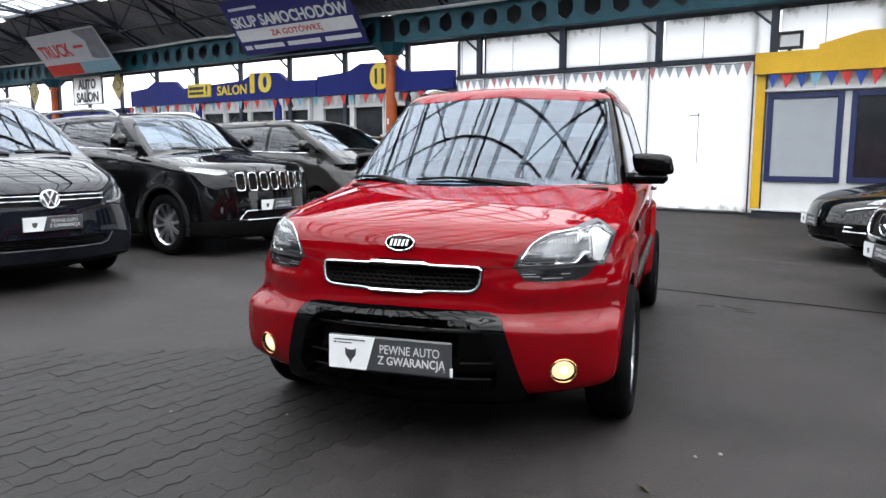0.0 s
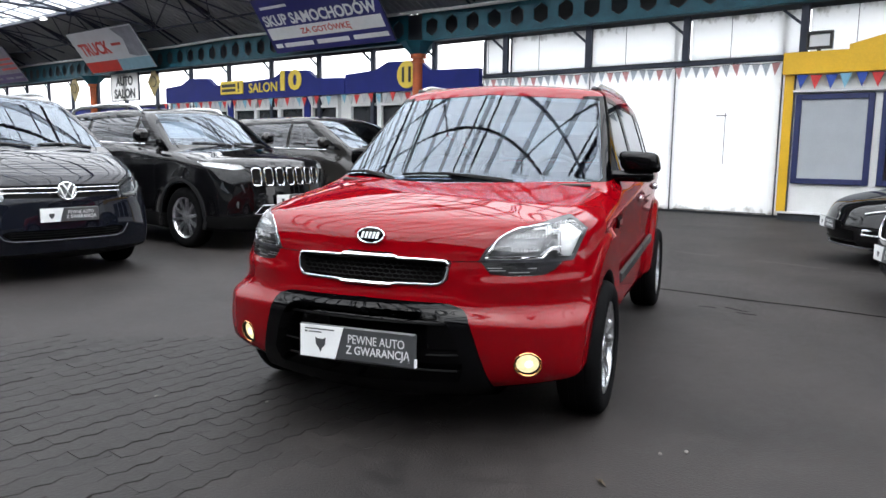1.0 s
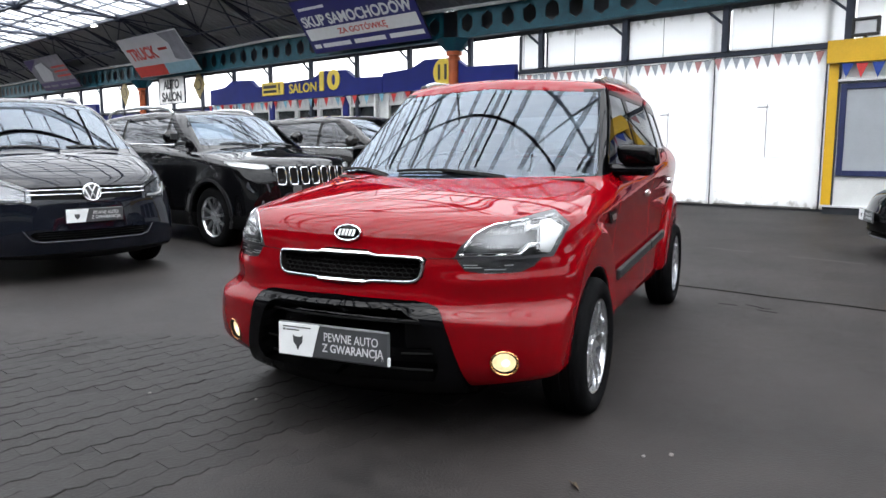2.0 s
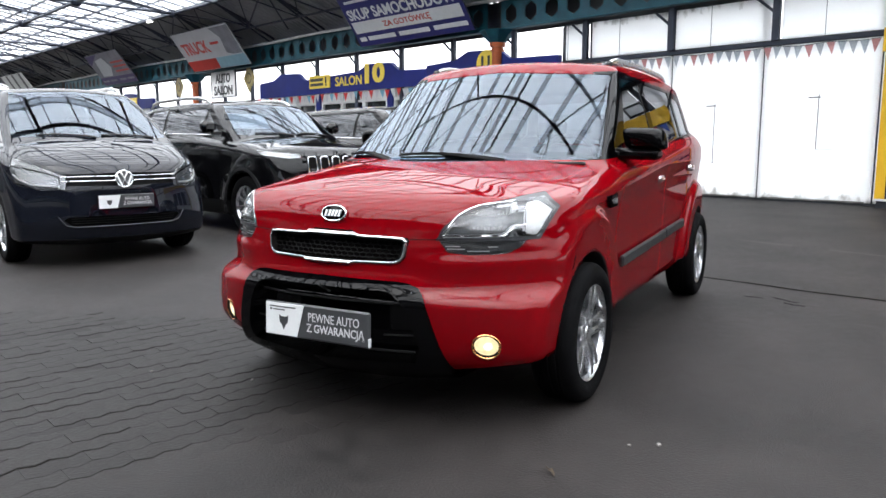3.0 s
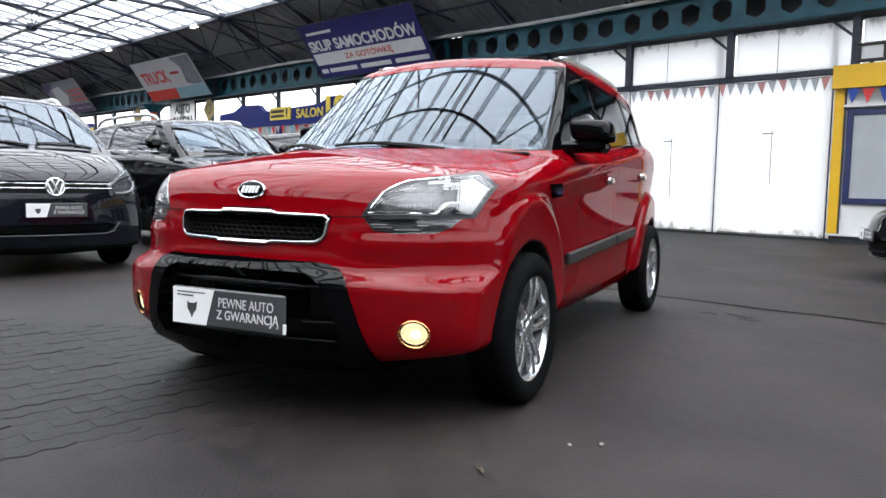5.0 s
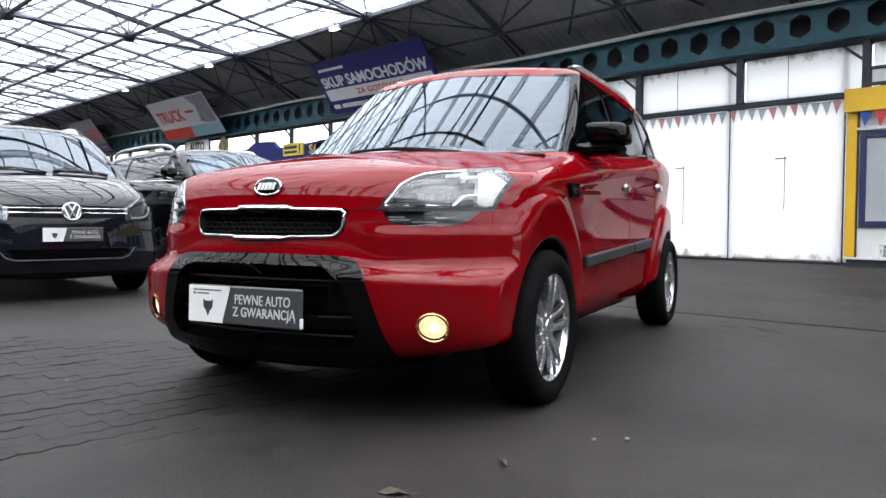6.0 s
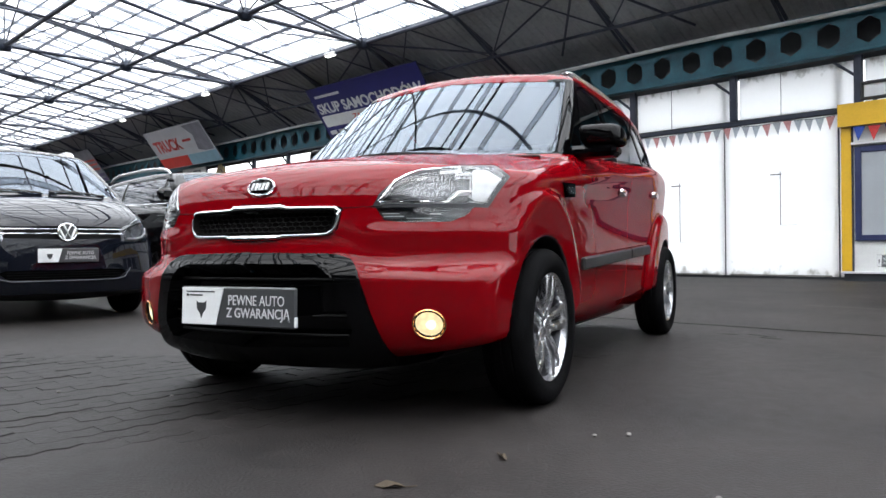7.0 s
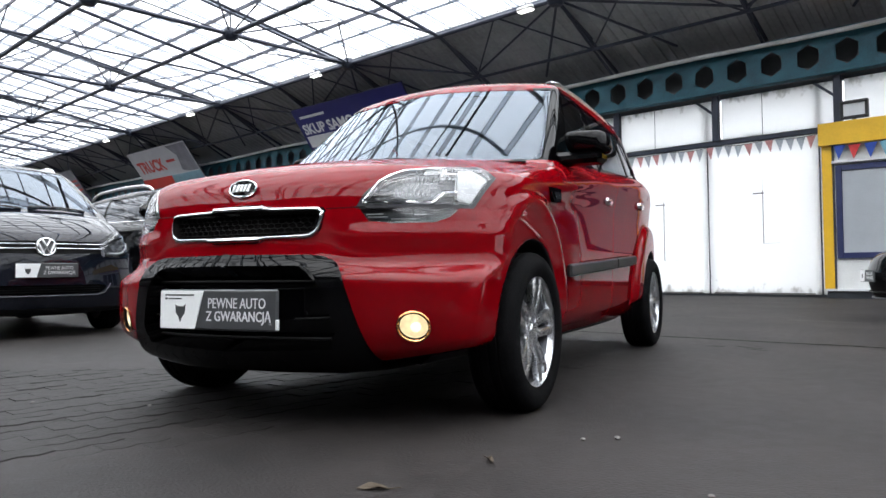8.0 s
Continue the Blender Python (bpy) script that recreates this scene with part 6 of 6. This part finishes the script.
    for sd in (1, -1):
        my, mz = cy + 0.42, belt + 0.13
        b = Build()
        b.box(W - 0.03, W + 0.17, my - 0.07, my + 0.07, mz - 0.08, mz + 0.08, 0.045)
        mir = None if q.get("folded") else part("door_mirror", b if sd > 0 else Build().box(-W - 0.17, -W + 0.03, my - 0.07, my + 0.07, mz - 0.08, mz + 0.08, 0.045), paint, car, "", True)
        if mir:
            part("mirror_foot", Build().box(min(sd * (W - 0.12), sd * (W + 0.02)), max(sd * (W - 0.12), sd * (W + 0.02)), my - 0.03, my + 0.03, mz - 0.11, mz - 0.06, 0.01), BLACK_TRIM, mir)
        for hy in (1.0, wb - 0.45):
            part("door_handle", Build().path([(sd * (W - 0.02), hy - 0.09, belt - 0.14), (sd * (W + 0.015), hy - 0.06, belt - 0.14), (sd * (W + 0.015), hy + 0.06, belt - 0.14), (sd * (W - 0.02), hy + 0.09, belt - 0.14)], (0.014, 0.010), 6), paint if not q.get("chrome") else CHROME, car, "", True)
        part("waist_trim", Build().path([(sd * (W - 0.075), yy, belt + 0.02 + 0.055 * (yy - cy - 0.3) / (end - cy - 0.75)) for yy in np.linspace(cy + 0.35, end - 0.5, 12)], 0.006, 6), CHROME, car, "bright waist trim", True)
        if q.get("rails"):
            rx = W - 0.30
            pts = [(ty + 0.30, H - 0.08), (ty + 0.40, H - 0.02), (ty + 0.60, H + 0.012), (wb * 0.75, H + 0.028), (wb + 0.1, H + 0.008), (wb + 0.3, H - 0.03), (wb + 0.38, H - 0.09)]
            part("roof_rail", Build().path([(sd * rx, a, b) for a, b in pts], (0.018, 0.024), 8), ALLOY, car, "silver roof rail", True)
    for x0, x1 in ((0.6, 0.05), (-0.02, -0.55)):
        pts = []
        for k in np.linspace(0, 1, 6):
            x, z = x0 + (x1 - x0) * k, cz + 0.02 + 0.03 * math.sin(k * 2.4)
            pts.append((x, cy - 0.10 + 0.30 * x * x + slope * (z - cz) - 0.02, z))
        part("wiper", Build().path(pts, 0.010, 5), BLACK_TRIM, car)
    part("dashboard", Build().box(-W + 0.25, W - 0.25, cy + 0.35, cy + 0.75, belt - 0.25, belt, 0.05), LINER, car)
    for sx, sy in ((0.38, cy + 1.2), (-0.38, cy + 1.2), (0.38, cy + 2.05), (-0.38, cy + 2.05)):
        seat = part("seat", Build().box(-0.24, 0.24, 0.0, 0.15, belt - 0.55, belt + 0.12, 0.06), SEAT, car, "", False, pose(sx, sy, 0))
        part("headrest", Build().box(-0.13, 0.13, 0.03, 0.12, belt + 0.15, belt + 0.33, 0.04), SEAT, seat)
    # dealer's plate
    pz = q["plate"]
    py = min(surface(0, pz), surface(0, pz - 0.06), surface(0, pz + 0.06)) - 0.014
    plate = part("dealer_plate", Build().box(-0.26, 0.26, -0.008, 0.008, -0.065, 0.065, 0.006), PLATE_DARK, car, "dealer's plate, half white and half dark", False, pose(0, py, pz))
    part("plate_white", Build().prism([(-0.256, -0.061), (-0.09, -0.061), (-0.055, 0.061), (-0.256, 0.061)], -0.0105, -0.0078), WHITE_PLASTIC, plate)
    lettering("PEWNE AUTO", 0.032, 0.0006, PRINT_GREY, "letters", plate, pose(0.10, -0.0095, 0.022), 0.23)
    lettering("Z GWARANCJĄ", 0.042, 0.0006, PRINT_GREY, "letters", plate, pose(0.10, -0.0095, -0.024), 0.27, 0.012)
    part("print_emblem", Build().prism([(-0.185, 0.015), (-0.135, 0.015), (-0.14, -0.015), (-0.16, -0.035), (-0.18, -0.015)][::-1], -0.0112, -0.0104), PLATE_DARK, plate)
    return car, surface


def facing(x, y, degrees):
    """The pose of a car whose front axle's middle lies at (x, y) and whose nose points that way."""
    return pose(x, y, 0, 0, 0, degrees + 90)


def people_carrier():
    car, surface = parked_car("people_carrier", facing(-6.007, 1.861, -20), "dark blue-grey people carrier with chrome grille bars", PAINT_NAVY, dict(
        w=1.86, h=1.81, wb=3.0, fo=0.92, ro=1.0, r=0.345, nose=0.95, cowl=1.21, belt=1.17, cowl_y=-0.07, top_y=0.78, rake=0.35, bow=0.24, folded=True, lamp_mat=LAMP_GREY,
        lamp=[(0.54, 0.745), (0.54, 0.86), (0.66, 0.91), (0.88, 0.99), (1.03, 1.03), (1.06, 0.92), (0.98, 0.78), (0.75, 0.735)], grille=(0.772, 0.888, 0.56), intake=(0.395, 0.480, 0.55), skirt=0.27, plate=0.615, spokes=5, rails=True, grid=0.026))
    for z in (0.815, 0.857):
        part("grille_bar", Build().path([(x, surface(x, z, 0.004), z) for x in np.linspace(-0.53, 0.53, 15)], (0.0045, 0.004), 6), CHROME, car, "chrome grille bar", True)
    part("lip_trim", Build().path([(x, surface(x, zz, 0.004), zz) for x, zz in [(-0.59, 0.49), (-0.53, 0.405)] + [(x, 0.385) for x in np.linspace(-0.45, 0.45, 9)] + [(0.53, 0.405), (0.59, 0.49)]], 0.004, 6), STEEL_DARK, car, "thin lip trim", True)
    for z in (0.418, 0.440, 0.462):
        part("intake_slat", Build().path([(x, surface(x, z, -0.010), z) for x in np.linspace(-0.48, 0.48, 9)], (0.010, 0.0045), 6), DULL_BLACK, car, "", True)
    for sd in (1, -1):
        rim = [(0.545, 0.75), (0.545, 0.85), (0.62, 0.885), (0.75, 0.925), (0.86, 0.955), (0.90, 0.90), (0.86, 0.80), (0.72, 0.745)]
        part("lamp_rim", Build().path([(sd * a, surface(a, z, 0.002), z) for a, z in rim], 0.007, 6, True), BLACK_GLOSS, car, "dark headlamp rim", True)
        part("lamp_strip", Build().path([(sd * a, surface(a, z, -0.012), z) for a, z in ((0.58, 0.775), (0.68, 0.775), (0.76, 0.79), (0.83, 0.83), (0.86, 0.88))], 0.008, 6), LAMP_WHITE, car, "pale light strip", True)
    y = surface(0, 0.825)
    badge = part("badge", Build().lathe([(0.0, -0.012), (0.078, -0.010), (0.085, 0.0), (0.08, 0.02)], 32, m=pose(0, 0, 0, 0, 0, 90)), PLATE_DARK, car, "round chrome badge", True, pose(0, y - 0.012, 0.825, -8, 0, 0))
    part("badge_ring", Build().path([(0.078 * math.cos(a), -0.012, 0.078 * math.sin(a)) for a in np.linspace(0, 2 * math.pi, 32, endpoint=False)], 0.010, 8, True), CHROME, badge, "", True)
    b = Build()
    for pts in ([(-0.066, 0.03), (-0.028, -0.062), (0.0, 0.0), (0.028, -0.062), (0.066, 0.03)], [(-0.034, 0.066), (0.0, 0.006), (0.034, 0.066)]):
        b.path([(x, -0.020, z) for x, z in pts], 0.010, 6)
    part("badge_relief", b, LAMP_WHITE, badge, "", True)


def off_roader():
    car, surface = parked_car("off_roader", facing(-5.52, 4.68, -15), "black off-road estate car with seven chrome grille slots", PAINT_BLACK, dict(
        w=1.90, h=1.78, wb=2.76, fo=0.92, ro=1.0, r=0.375, nose=1.06, cowl=1.25, belt=1.25, cowl_y=0.30, top_y=0.98, rake=0.40, bow=0.24, corner=0.08, upright=True, arch_trim=True, lamp_mat=LAMP_WHITE,
        lamp=[(0.64, 0.985), (0.68, 1.03), (0.84, 1.045), (1.14, 1.075), (1.10, 1.02), (0.80, 0.975)], grille=(0.845, 0.85, 0.01), intake=(0.42, 0.53, 0.47), skirt=0.42, plate=0.605, spokes=10, rails=True, flare=0.03, grid=0.026))
    base = surface(0, 0.78)

    def lean(x, z):
        return base - 0.012 + 0.27 * (x / 0.95) ** 2 + 0.16 * (z - 0.78)

    xs = np.linspace(-0.59, 0.59, 25)
    face = [(x, lean(x, z) + d, z) for z, d in ((0.765, 0.03), (0.775, 0.006), (1.005, 0.006), (1.03, 0.03)) for x in xs]
    part("grille_panel", Build().add(face, [(r * 25 + k, r * 25 + k + 1, r * 25 + 26 + k, r * 25 + 25 + k) for r in range(3) for k in range(24)]), PAINT_BLACK, car, "black grille panel", True)
    for k in range(7):
        x = (k - 3) * 0.158
        pts = [(x + 0.054 * (abs(math.cos(a)) ** 0.4) * (1 if math.cos(a) > 0 else -1), 0.890 + 0.105 * (abs(math.sin(a)) ** 0.4) * (1 if math.sin(a) > 0 else -1)) for a in np.linspace(0, 2 * math.pi, 28, endpoint=False)]
        slot = part("grille_slot", Build().path([(a, lean(a, b), b) for a, b in pts], 0.008, 6, True), CHROME, car, "chrome rimmed grille slot", True)
        b = Build()
        vs = [(a, lean(a, z) + 0.003, z) for a, z in pts]
        b.add(vs, [tuple(range(len(vs) - 1, -1, -1))])
        part("slot_opening", b, GAP, slot)
    for sd in (1, -1):
        rim = [(0.62, 0.70), (0.64, 0.80), (0.72, 0.83), (0.84, 0.83), (0.86, 0.76), (0.80, 0.70)]
        part("lower_lamp", Build().add([(sd * a, surface(a, z, 0.004), z) for a, z in rim], [tuple(range(5, -1, -1)) if sd > 0 else tuple(range(6))]), PANE_DARK, car, "dark lower lamp glass")
    pts = [(-0.52, 0.445)] + [(x, 0.545) for x in np.linspace(-0.42, 0.42, 7)] + [(0.52, 0.445)] + [(x, 0.435) for x in np.linspace(0.42, -0.42, 7)]
    part("intake_trim", Build().path([(a, surface(a, b, 0.004), b) for a, b in pts], 0.006, 6, True), ALLOY, car, "bright intake trim", True)
    for sd in (1, -1):
        y = surface(sd * 0.70, 0.56)
        part("fog_lamp", Build().lathe([(0.0, 0.0), (0.036, 0.0), (0.042, 0.01)], 20, m=pose(sd * 0.70, y - 0.002, 0.56, 0, 0, 90 - sd * 20)), LAMP_DARK, car, "", True)
    sheet_ob = part("price_sheet", Build().box(-0.27, 0.27, -0.003, 0.003, -0.19, 0.19), BANNER_WHITE, car, "white price sheet behind the windscreen", False, pose(-0.44, 0.70, 1.46, -57, 0, -13))
    for z in (0.06, -0.05):
        for x0 in (-0.18, -0.08, 0.03, 0.12):
            part("print_bar", Build().box(x0, x0 + 0.07, -0.006, -0.0035, z - 0.025, z + 0.03), PRINT_GREY, sheet_ob)


people_carrier()
off_roader()
parked_car("bronze_people_carrier", facing(-4.75, 7.05, -17), "dark bronze people carrier with bright window trim", PAINT_BRONZE, dict(
    w=1.85, h=1.77, wb=2.88, fo=0.95, ro=0.82, r=0.34, nose=0.95, cowl=1.24, belt=1.20, cowl_y=-0.29, top_y=0.63, rake=0.5, bow=0.28,
    lamp=[(0.60, 0.72), (0.62, 0.80), (0.9, 0.86), (0.95, 0.80), (0.8, 0.72)], grille=(0.80, 0.86, 0.6), intake=(0.33, 0.45, 0.6), skirt=0.27, plate=0.60, spokes=5, chrome=True))
parked_car("black_hatchback", facing(-3.95, 9.35, -17), "black hatchback with a low sloping windscreen", PAINT_BLACK, dict(
    w=1.80, h=1.56, wb=2.65, fo=0.90, ro=0.75, r=0.32, nose=0.84, cowl=1.04, belt=1.02, cowl_y=0.2, top_y=1.3, rake=0.6, bow=0.25,
    lamp=[(0.60, 0.68), (0.62, 0.76), (0.9, 0.82), (0.95, 0.76), (0.8, 0.68)], grille=(0.66, 0.74, 0.5), intake=(0.33, 0.45, 0.6), skirt=0.25, plate=0.50, spokes=5))
parked_car("grey_estate", facing(-3.35, 11.6, -17), "dark grey estate car with silver roof rails", PAINT_BRONZE, dict(
    w=1.82, h=1.62, wb=2.75, fo=0.92, ro=1.0, r=0.33, nose=0.86, cowl=1.08, belt=1.06, cowl_y=0.3, top_y=1.3, rake=0.45, bow=0.25, rails=True,
    lamp=[(0.60, 0.70), (0.62, 0.78), (0.9, 0.84), (0.95, 0.78), (0.8, 0.70)], grille=(0.68, 0.78, 0.5), intake=(0.33, 0.45, 0.6), skirt=0.25, plate=0.52, spokes=5))
sports, nose_at = parked_car("black_sports_saloon", facing(2.50, 6.35, -170), "low black sports saloon with a bright day lamp", PAINT_BLACK, dict(
    w=1.93, h=1.42, wb=2.92, fo=0.92, ro=1.12, r=0.34, nose=0.68, cowl=0.96, belt=0.92, cowl_y=0.55, top_y=1.45, rake=1.2, bow=0.42, flare=0.04, corner=0.18, upright=True,
    lamp=[(0.80, 0.68), (0.86, 0.73), (1.0, 0.79), (1.25, 0.85), (1.24, 0.80), (1.02, 0.70)], grille=(0.30, 0.42, 0.5), intake=(0.22, 0.28, 0.5), skirt=0.20, plate=0.46, spokes=5, grid=0.03))
for sd in (1, -1):
    rim = [(0.58, 0.375), (0.60, 0.425), (0.84, 0.435), (0.85, 0.405), (0.80, 0.375)]
    ring = part("day_lamp", Build().path([(sd * a, nose_at(a, z, 0.004), z) for a, z in rim], 0.011, 6, True), ALLOY, sports, "bright rimmed slim day lamp", True)
for sd in (1, -1):
    part("light_strip", Build().path([(sd * x, nose_at(x, z, -0.004), z) for x, z in ((0.56, 0.60), (0.64, 0.625), (0.72, 0.645), (0.80, 0.66), (0.86, 0.67))], (0.030, 0.014), 8), LAMP_PALE, sports, "pale slim headlamp", True)
part("lip_trim", Build().path([(x, nose_at(x, 0.225, 0.006), 0.225) for x in np.linspace(-0.85, 0.85, 15)], (0.012, 0.010), 6), STEEL_DARK, sports, "grey lower lip", True)


def saloon():
    car, surface = parked_car("black_saloon", facing(2.56, 3.45, -170), "black saloon car with an upright chrome grille", PAINT_BLACK, dict(
    w=1.84, h=1.45, wb=2.84, fo=0.85, ro=1.0, r=0.33, nose=0.80, cowl=1.02, belt=0.98, cowl_y=0.5, top_y=1.45, rake=1.1, bow=0.26,
    lamp=[(0.62, 0.64), (0.64, 0.72), (0.9, 0.80), (1.02, 0.82), (1.0, 0.72), (0.85, 0.64)], grille=(0.55, 0.78, 0.42), intake=(0.25, 0.34, 0.5), skirt=0.22, plate=0.44, spokes=5, grid=0.03))
    ring = [(0.42 * (abs(math.cos(a)) ** 0.5) * (1 if math.cos(a) > 0 else -1), 0.665 + 0.115 * (abs(math.sin(a)) ** 0.6) * (1 if math.sin(a) > 0 else -1)) for a in np.linspace(0, 2 * math.pi, 32, endpoint=False)]
    part("grille_ring", Build().path([(a, surface(a, b, 0.004), b) for a, b in ring], 0.012, 6, True), CHROME, car, "chrome grille ring", True)
    y = surface(0, 0.665) - 0.012
    badge = part("badge", Build().path([(0.085 * math.cos(a), y, 0.665 + 0.085 * math.sin(a)) for a in np.linspace(0, 2 * math.pi, 28, endpoint=False)], 0.009, 6, True), CHROME, car, "round chrome badge", True)
    spokes = Build()
    for a in (90, 210, 330):
        spokes.tube((0, y, 0.665), (0.08 * math.cos(radians(a)), y, 0.665 + 0.08 * math.sin(radians(a))), 0.012, 6, 0.004)
    part("badge_relief", spokes, CHROME, badge)


saloon()

# ---- paving and litter on the ground ----
def paving():
    """Wavy interlocking pavers in rows along v; those by the red car lie as single stones."""
    L, B, gap, top = 0.225, 0.1125, 0.0032, 0.006
    rng = random.Random(5)
    wave = lambda t: 0.0115 * (1 - 4 * abs((t / (L / 2)) % 1.0 - 0.5))
    steps = [k * L / 8 for k in range(9)]
    rim = [(-B / 2 + gap / 2 + wave(t), t) for t in steps]
    rim[0], rim[-1] = (rim[0][0], 0.0004), (rim[-1][0], L - 0.0004)
    other = [(B / 2 - gap / 2 + wave(t), t) for t in reversed(steps)]
    other[0], other[-1] = (other[0][0], L - 0.0004), (other[-1][0], 0.0004)
    out = rim + other
    n = len(out)
    cx, cy = 0.0, L / 2
    inner = [(cx + (a - cx) * 0.93, cy + (b - cy) * 0.997) for a, b in out]
    vs = [(a, b, top) for a, b in inner] + [(a, b, top - 0.003) for a, b in out] + [(a, b, -0.002) for a, b in out]
    fs = [tuple(range(n - 1, -1, -1))] + [(i, (i + 1) % n, n + (i + 1) % n, n + i) for i in range(n)] + [(n + i, n + (i + 1) % n, 2 * n + (i + 1) % n, 2 * n + i) for i in range(n)]
    stone = Build().add(vs, fs).mesh("paver", PAVER)
    bed = setting("paving", Build().add([(-1.3, -4.6, 0.0012), (-1.3, 0.55, 0.0012), (-7.0, -4.3, 0.0012), (-7.0, -4.6, 0.0012), (-1.3, -4.6, -0.01), (-1.3, 0.55, -0.01), (-7.0, -4.3, -0.01), (-7.0, -4.6, -0.01)], [(0, 1, 2, 3), (7, 6, 5, 4), (0, 4, 5, 1), (1, 5, 6, 2), (2, 6, 7, 3), (3, 7, 4, 0)]), JOINT, "bed of grey wavy interlocking concrete pavers with dark joints")
    rest = Build()
    count = 0
    for i in range(int(8.4 / B)):
        u = 0.40 - i * B
        worn = min(1.0, max(0.0, (u + 1.35) / 1.6))
        for j in range(-1, int(7.8 / L)):
            v = -4.55 + j * L + (L / 2 if i % 2 else 0) + 0.2
            far = (v - 0.85 * u - 1.45) / 0.55
            if v < -4.5 or far > 1.4:
                continue
            sunk = max(worn, min(1.0, max(0.0, far)))
            if sunk > 0.45 + 0.15 * rng.random():
                continue
            dz, tilt = rng.uniform(-0.0048, 0.0010) - sunk * 0.0075 * rng.uniform(0.7, 1.2), rng.uniform(-0.5, 0.5)
            if -3.2 < u < -0.8 and -2.3 < v < 0.4 and count < 300:
                ob = new("paver", stone)
                ob.parent, ob.matrix_basis = bed, pose(u, v, dz, tilt, rng.uniform(-0.6, 0.6), rng.uniform(-0.5, 0.5))
                count += 1
            else:
                m = pose(u, v, dz, tilt, rng.uniform(-0.6, 0.6), 0)
                rest.add([m @ Vector(p) for p in vs], fs)
    ob = part("pavers", rest, PAVER, bed)
    tagged(ob, kind="stuff")


paving()
rng = random.Random(11)
for x, y, s in ((0.40, -0.37, 0.012), (0.30, -0.43, 0.010), (0.75, -0.9, 0.008), (1.4, 0.3, 0.010), (-2.1, -0.7, 0.009), (-1.55, -0.55, 0.009), (0.62, -1.0, 0.006)):
    b = Build()
    b.lathe([(0.0, -s), (s * 0.7, -s * 0.6), (s, 0.0), (s * 0.7, s * 0.6), (0.0, s)], 7, m=pose(0, 0, s * 0.45, 0, 0, rng.uniform(0, 180)) @ Matrix.Diagonal((1.2, 0.9, 0.6, 1)))
    ob = part("pebble", b, STONE, None, "", True, pose(x, y, 0.004 if x < -1 else 0.0))
    tagged(ob, "small pale pebble lying on the ground", "pebble", "litter on the ground")
for x, y, a in ((-0.05, -1.18, 20), (0.12, -0.80, 130)):
    b = Build()
    k = 0.045 if a < 90 else 0.03
    b.add([(-k, 0, 0.004), (-k * 0.3, k * 0.35, 0.016), (k * 0.5, k * 0.25, 0.010), (k, 0, 0.004), (k * 0.4, -k * 0.3, 0.014), (-k * 0.4, -k * 0.3, 0.005), (0, 0, 0.006),
           (-k, 0, 0.002), (-k * 0.3, k * 0.35, 0.014), (k * 0.5, k * 0.25, 0.008), (k, 0, 0.002), (k * 0.4, -k * 0.3, 0.012), (-k * 0.4, -k * 0.3, 0.003), (0, 0, 0.004)],
          [(6, (i + 1) % 6, i) for i in range(6)][::-1] + [(13, 7 + i, 7 + (i + 1) % 6) for i in range(6)] + [(i, (i + 1) % 6, 7 + (i + 1) % 6, 7 + i) for i in range(6)])
    b.tube((k, 0, 0.004), (k * 1.6, 0.004, 0.006), 0.0015, 5)
    ob = part("fallen_leaf", b, LEAF, None, "", False, pose(x, y, 0.0, 0, 0, a))
    tagged(ob, "curled dry brown leaf lying on the ground", "leaf", "litter on the ground")
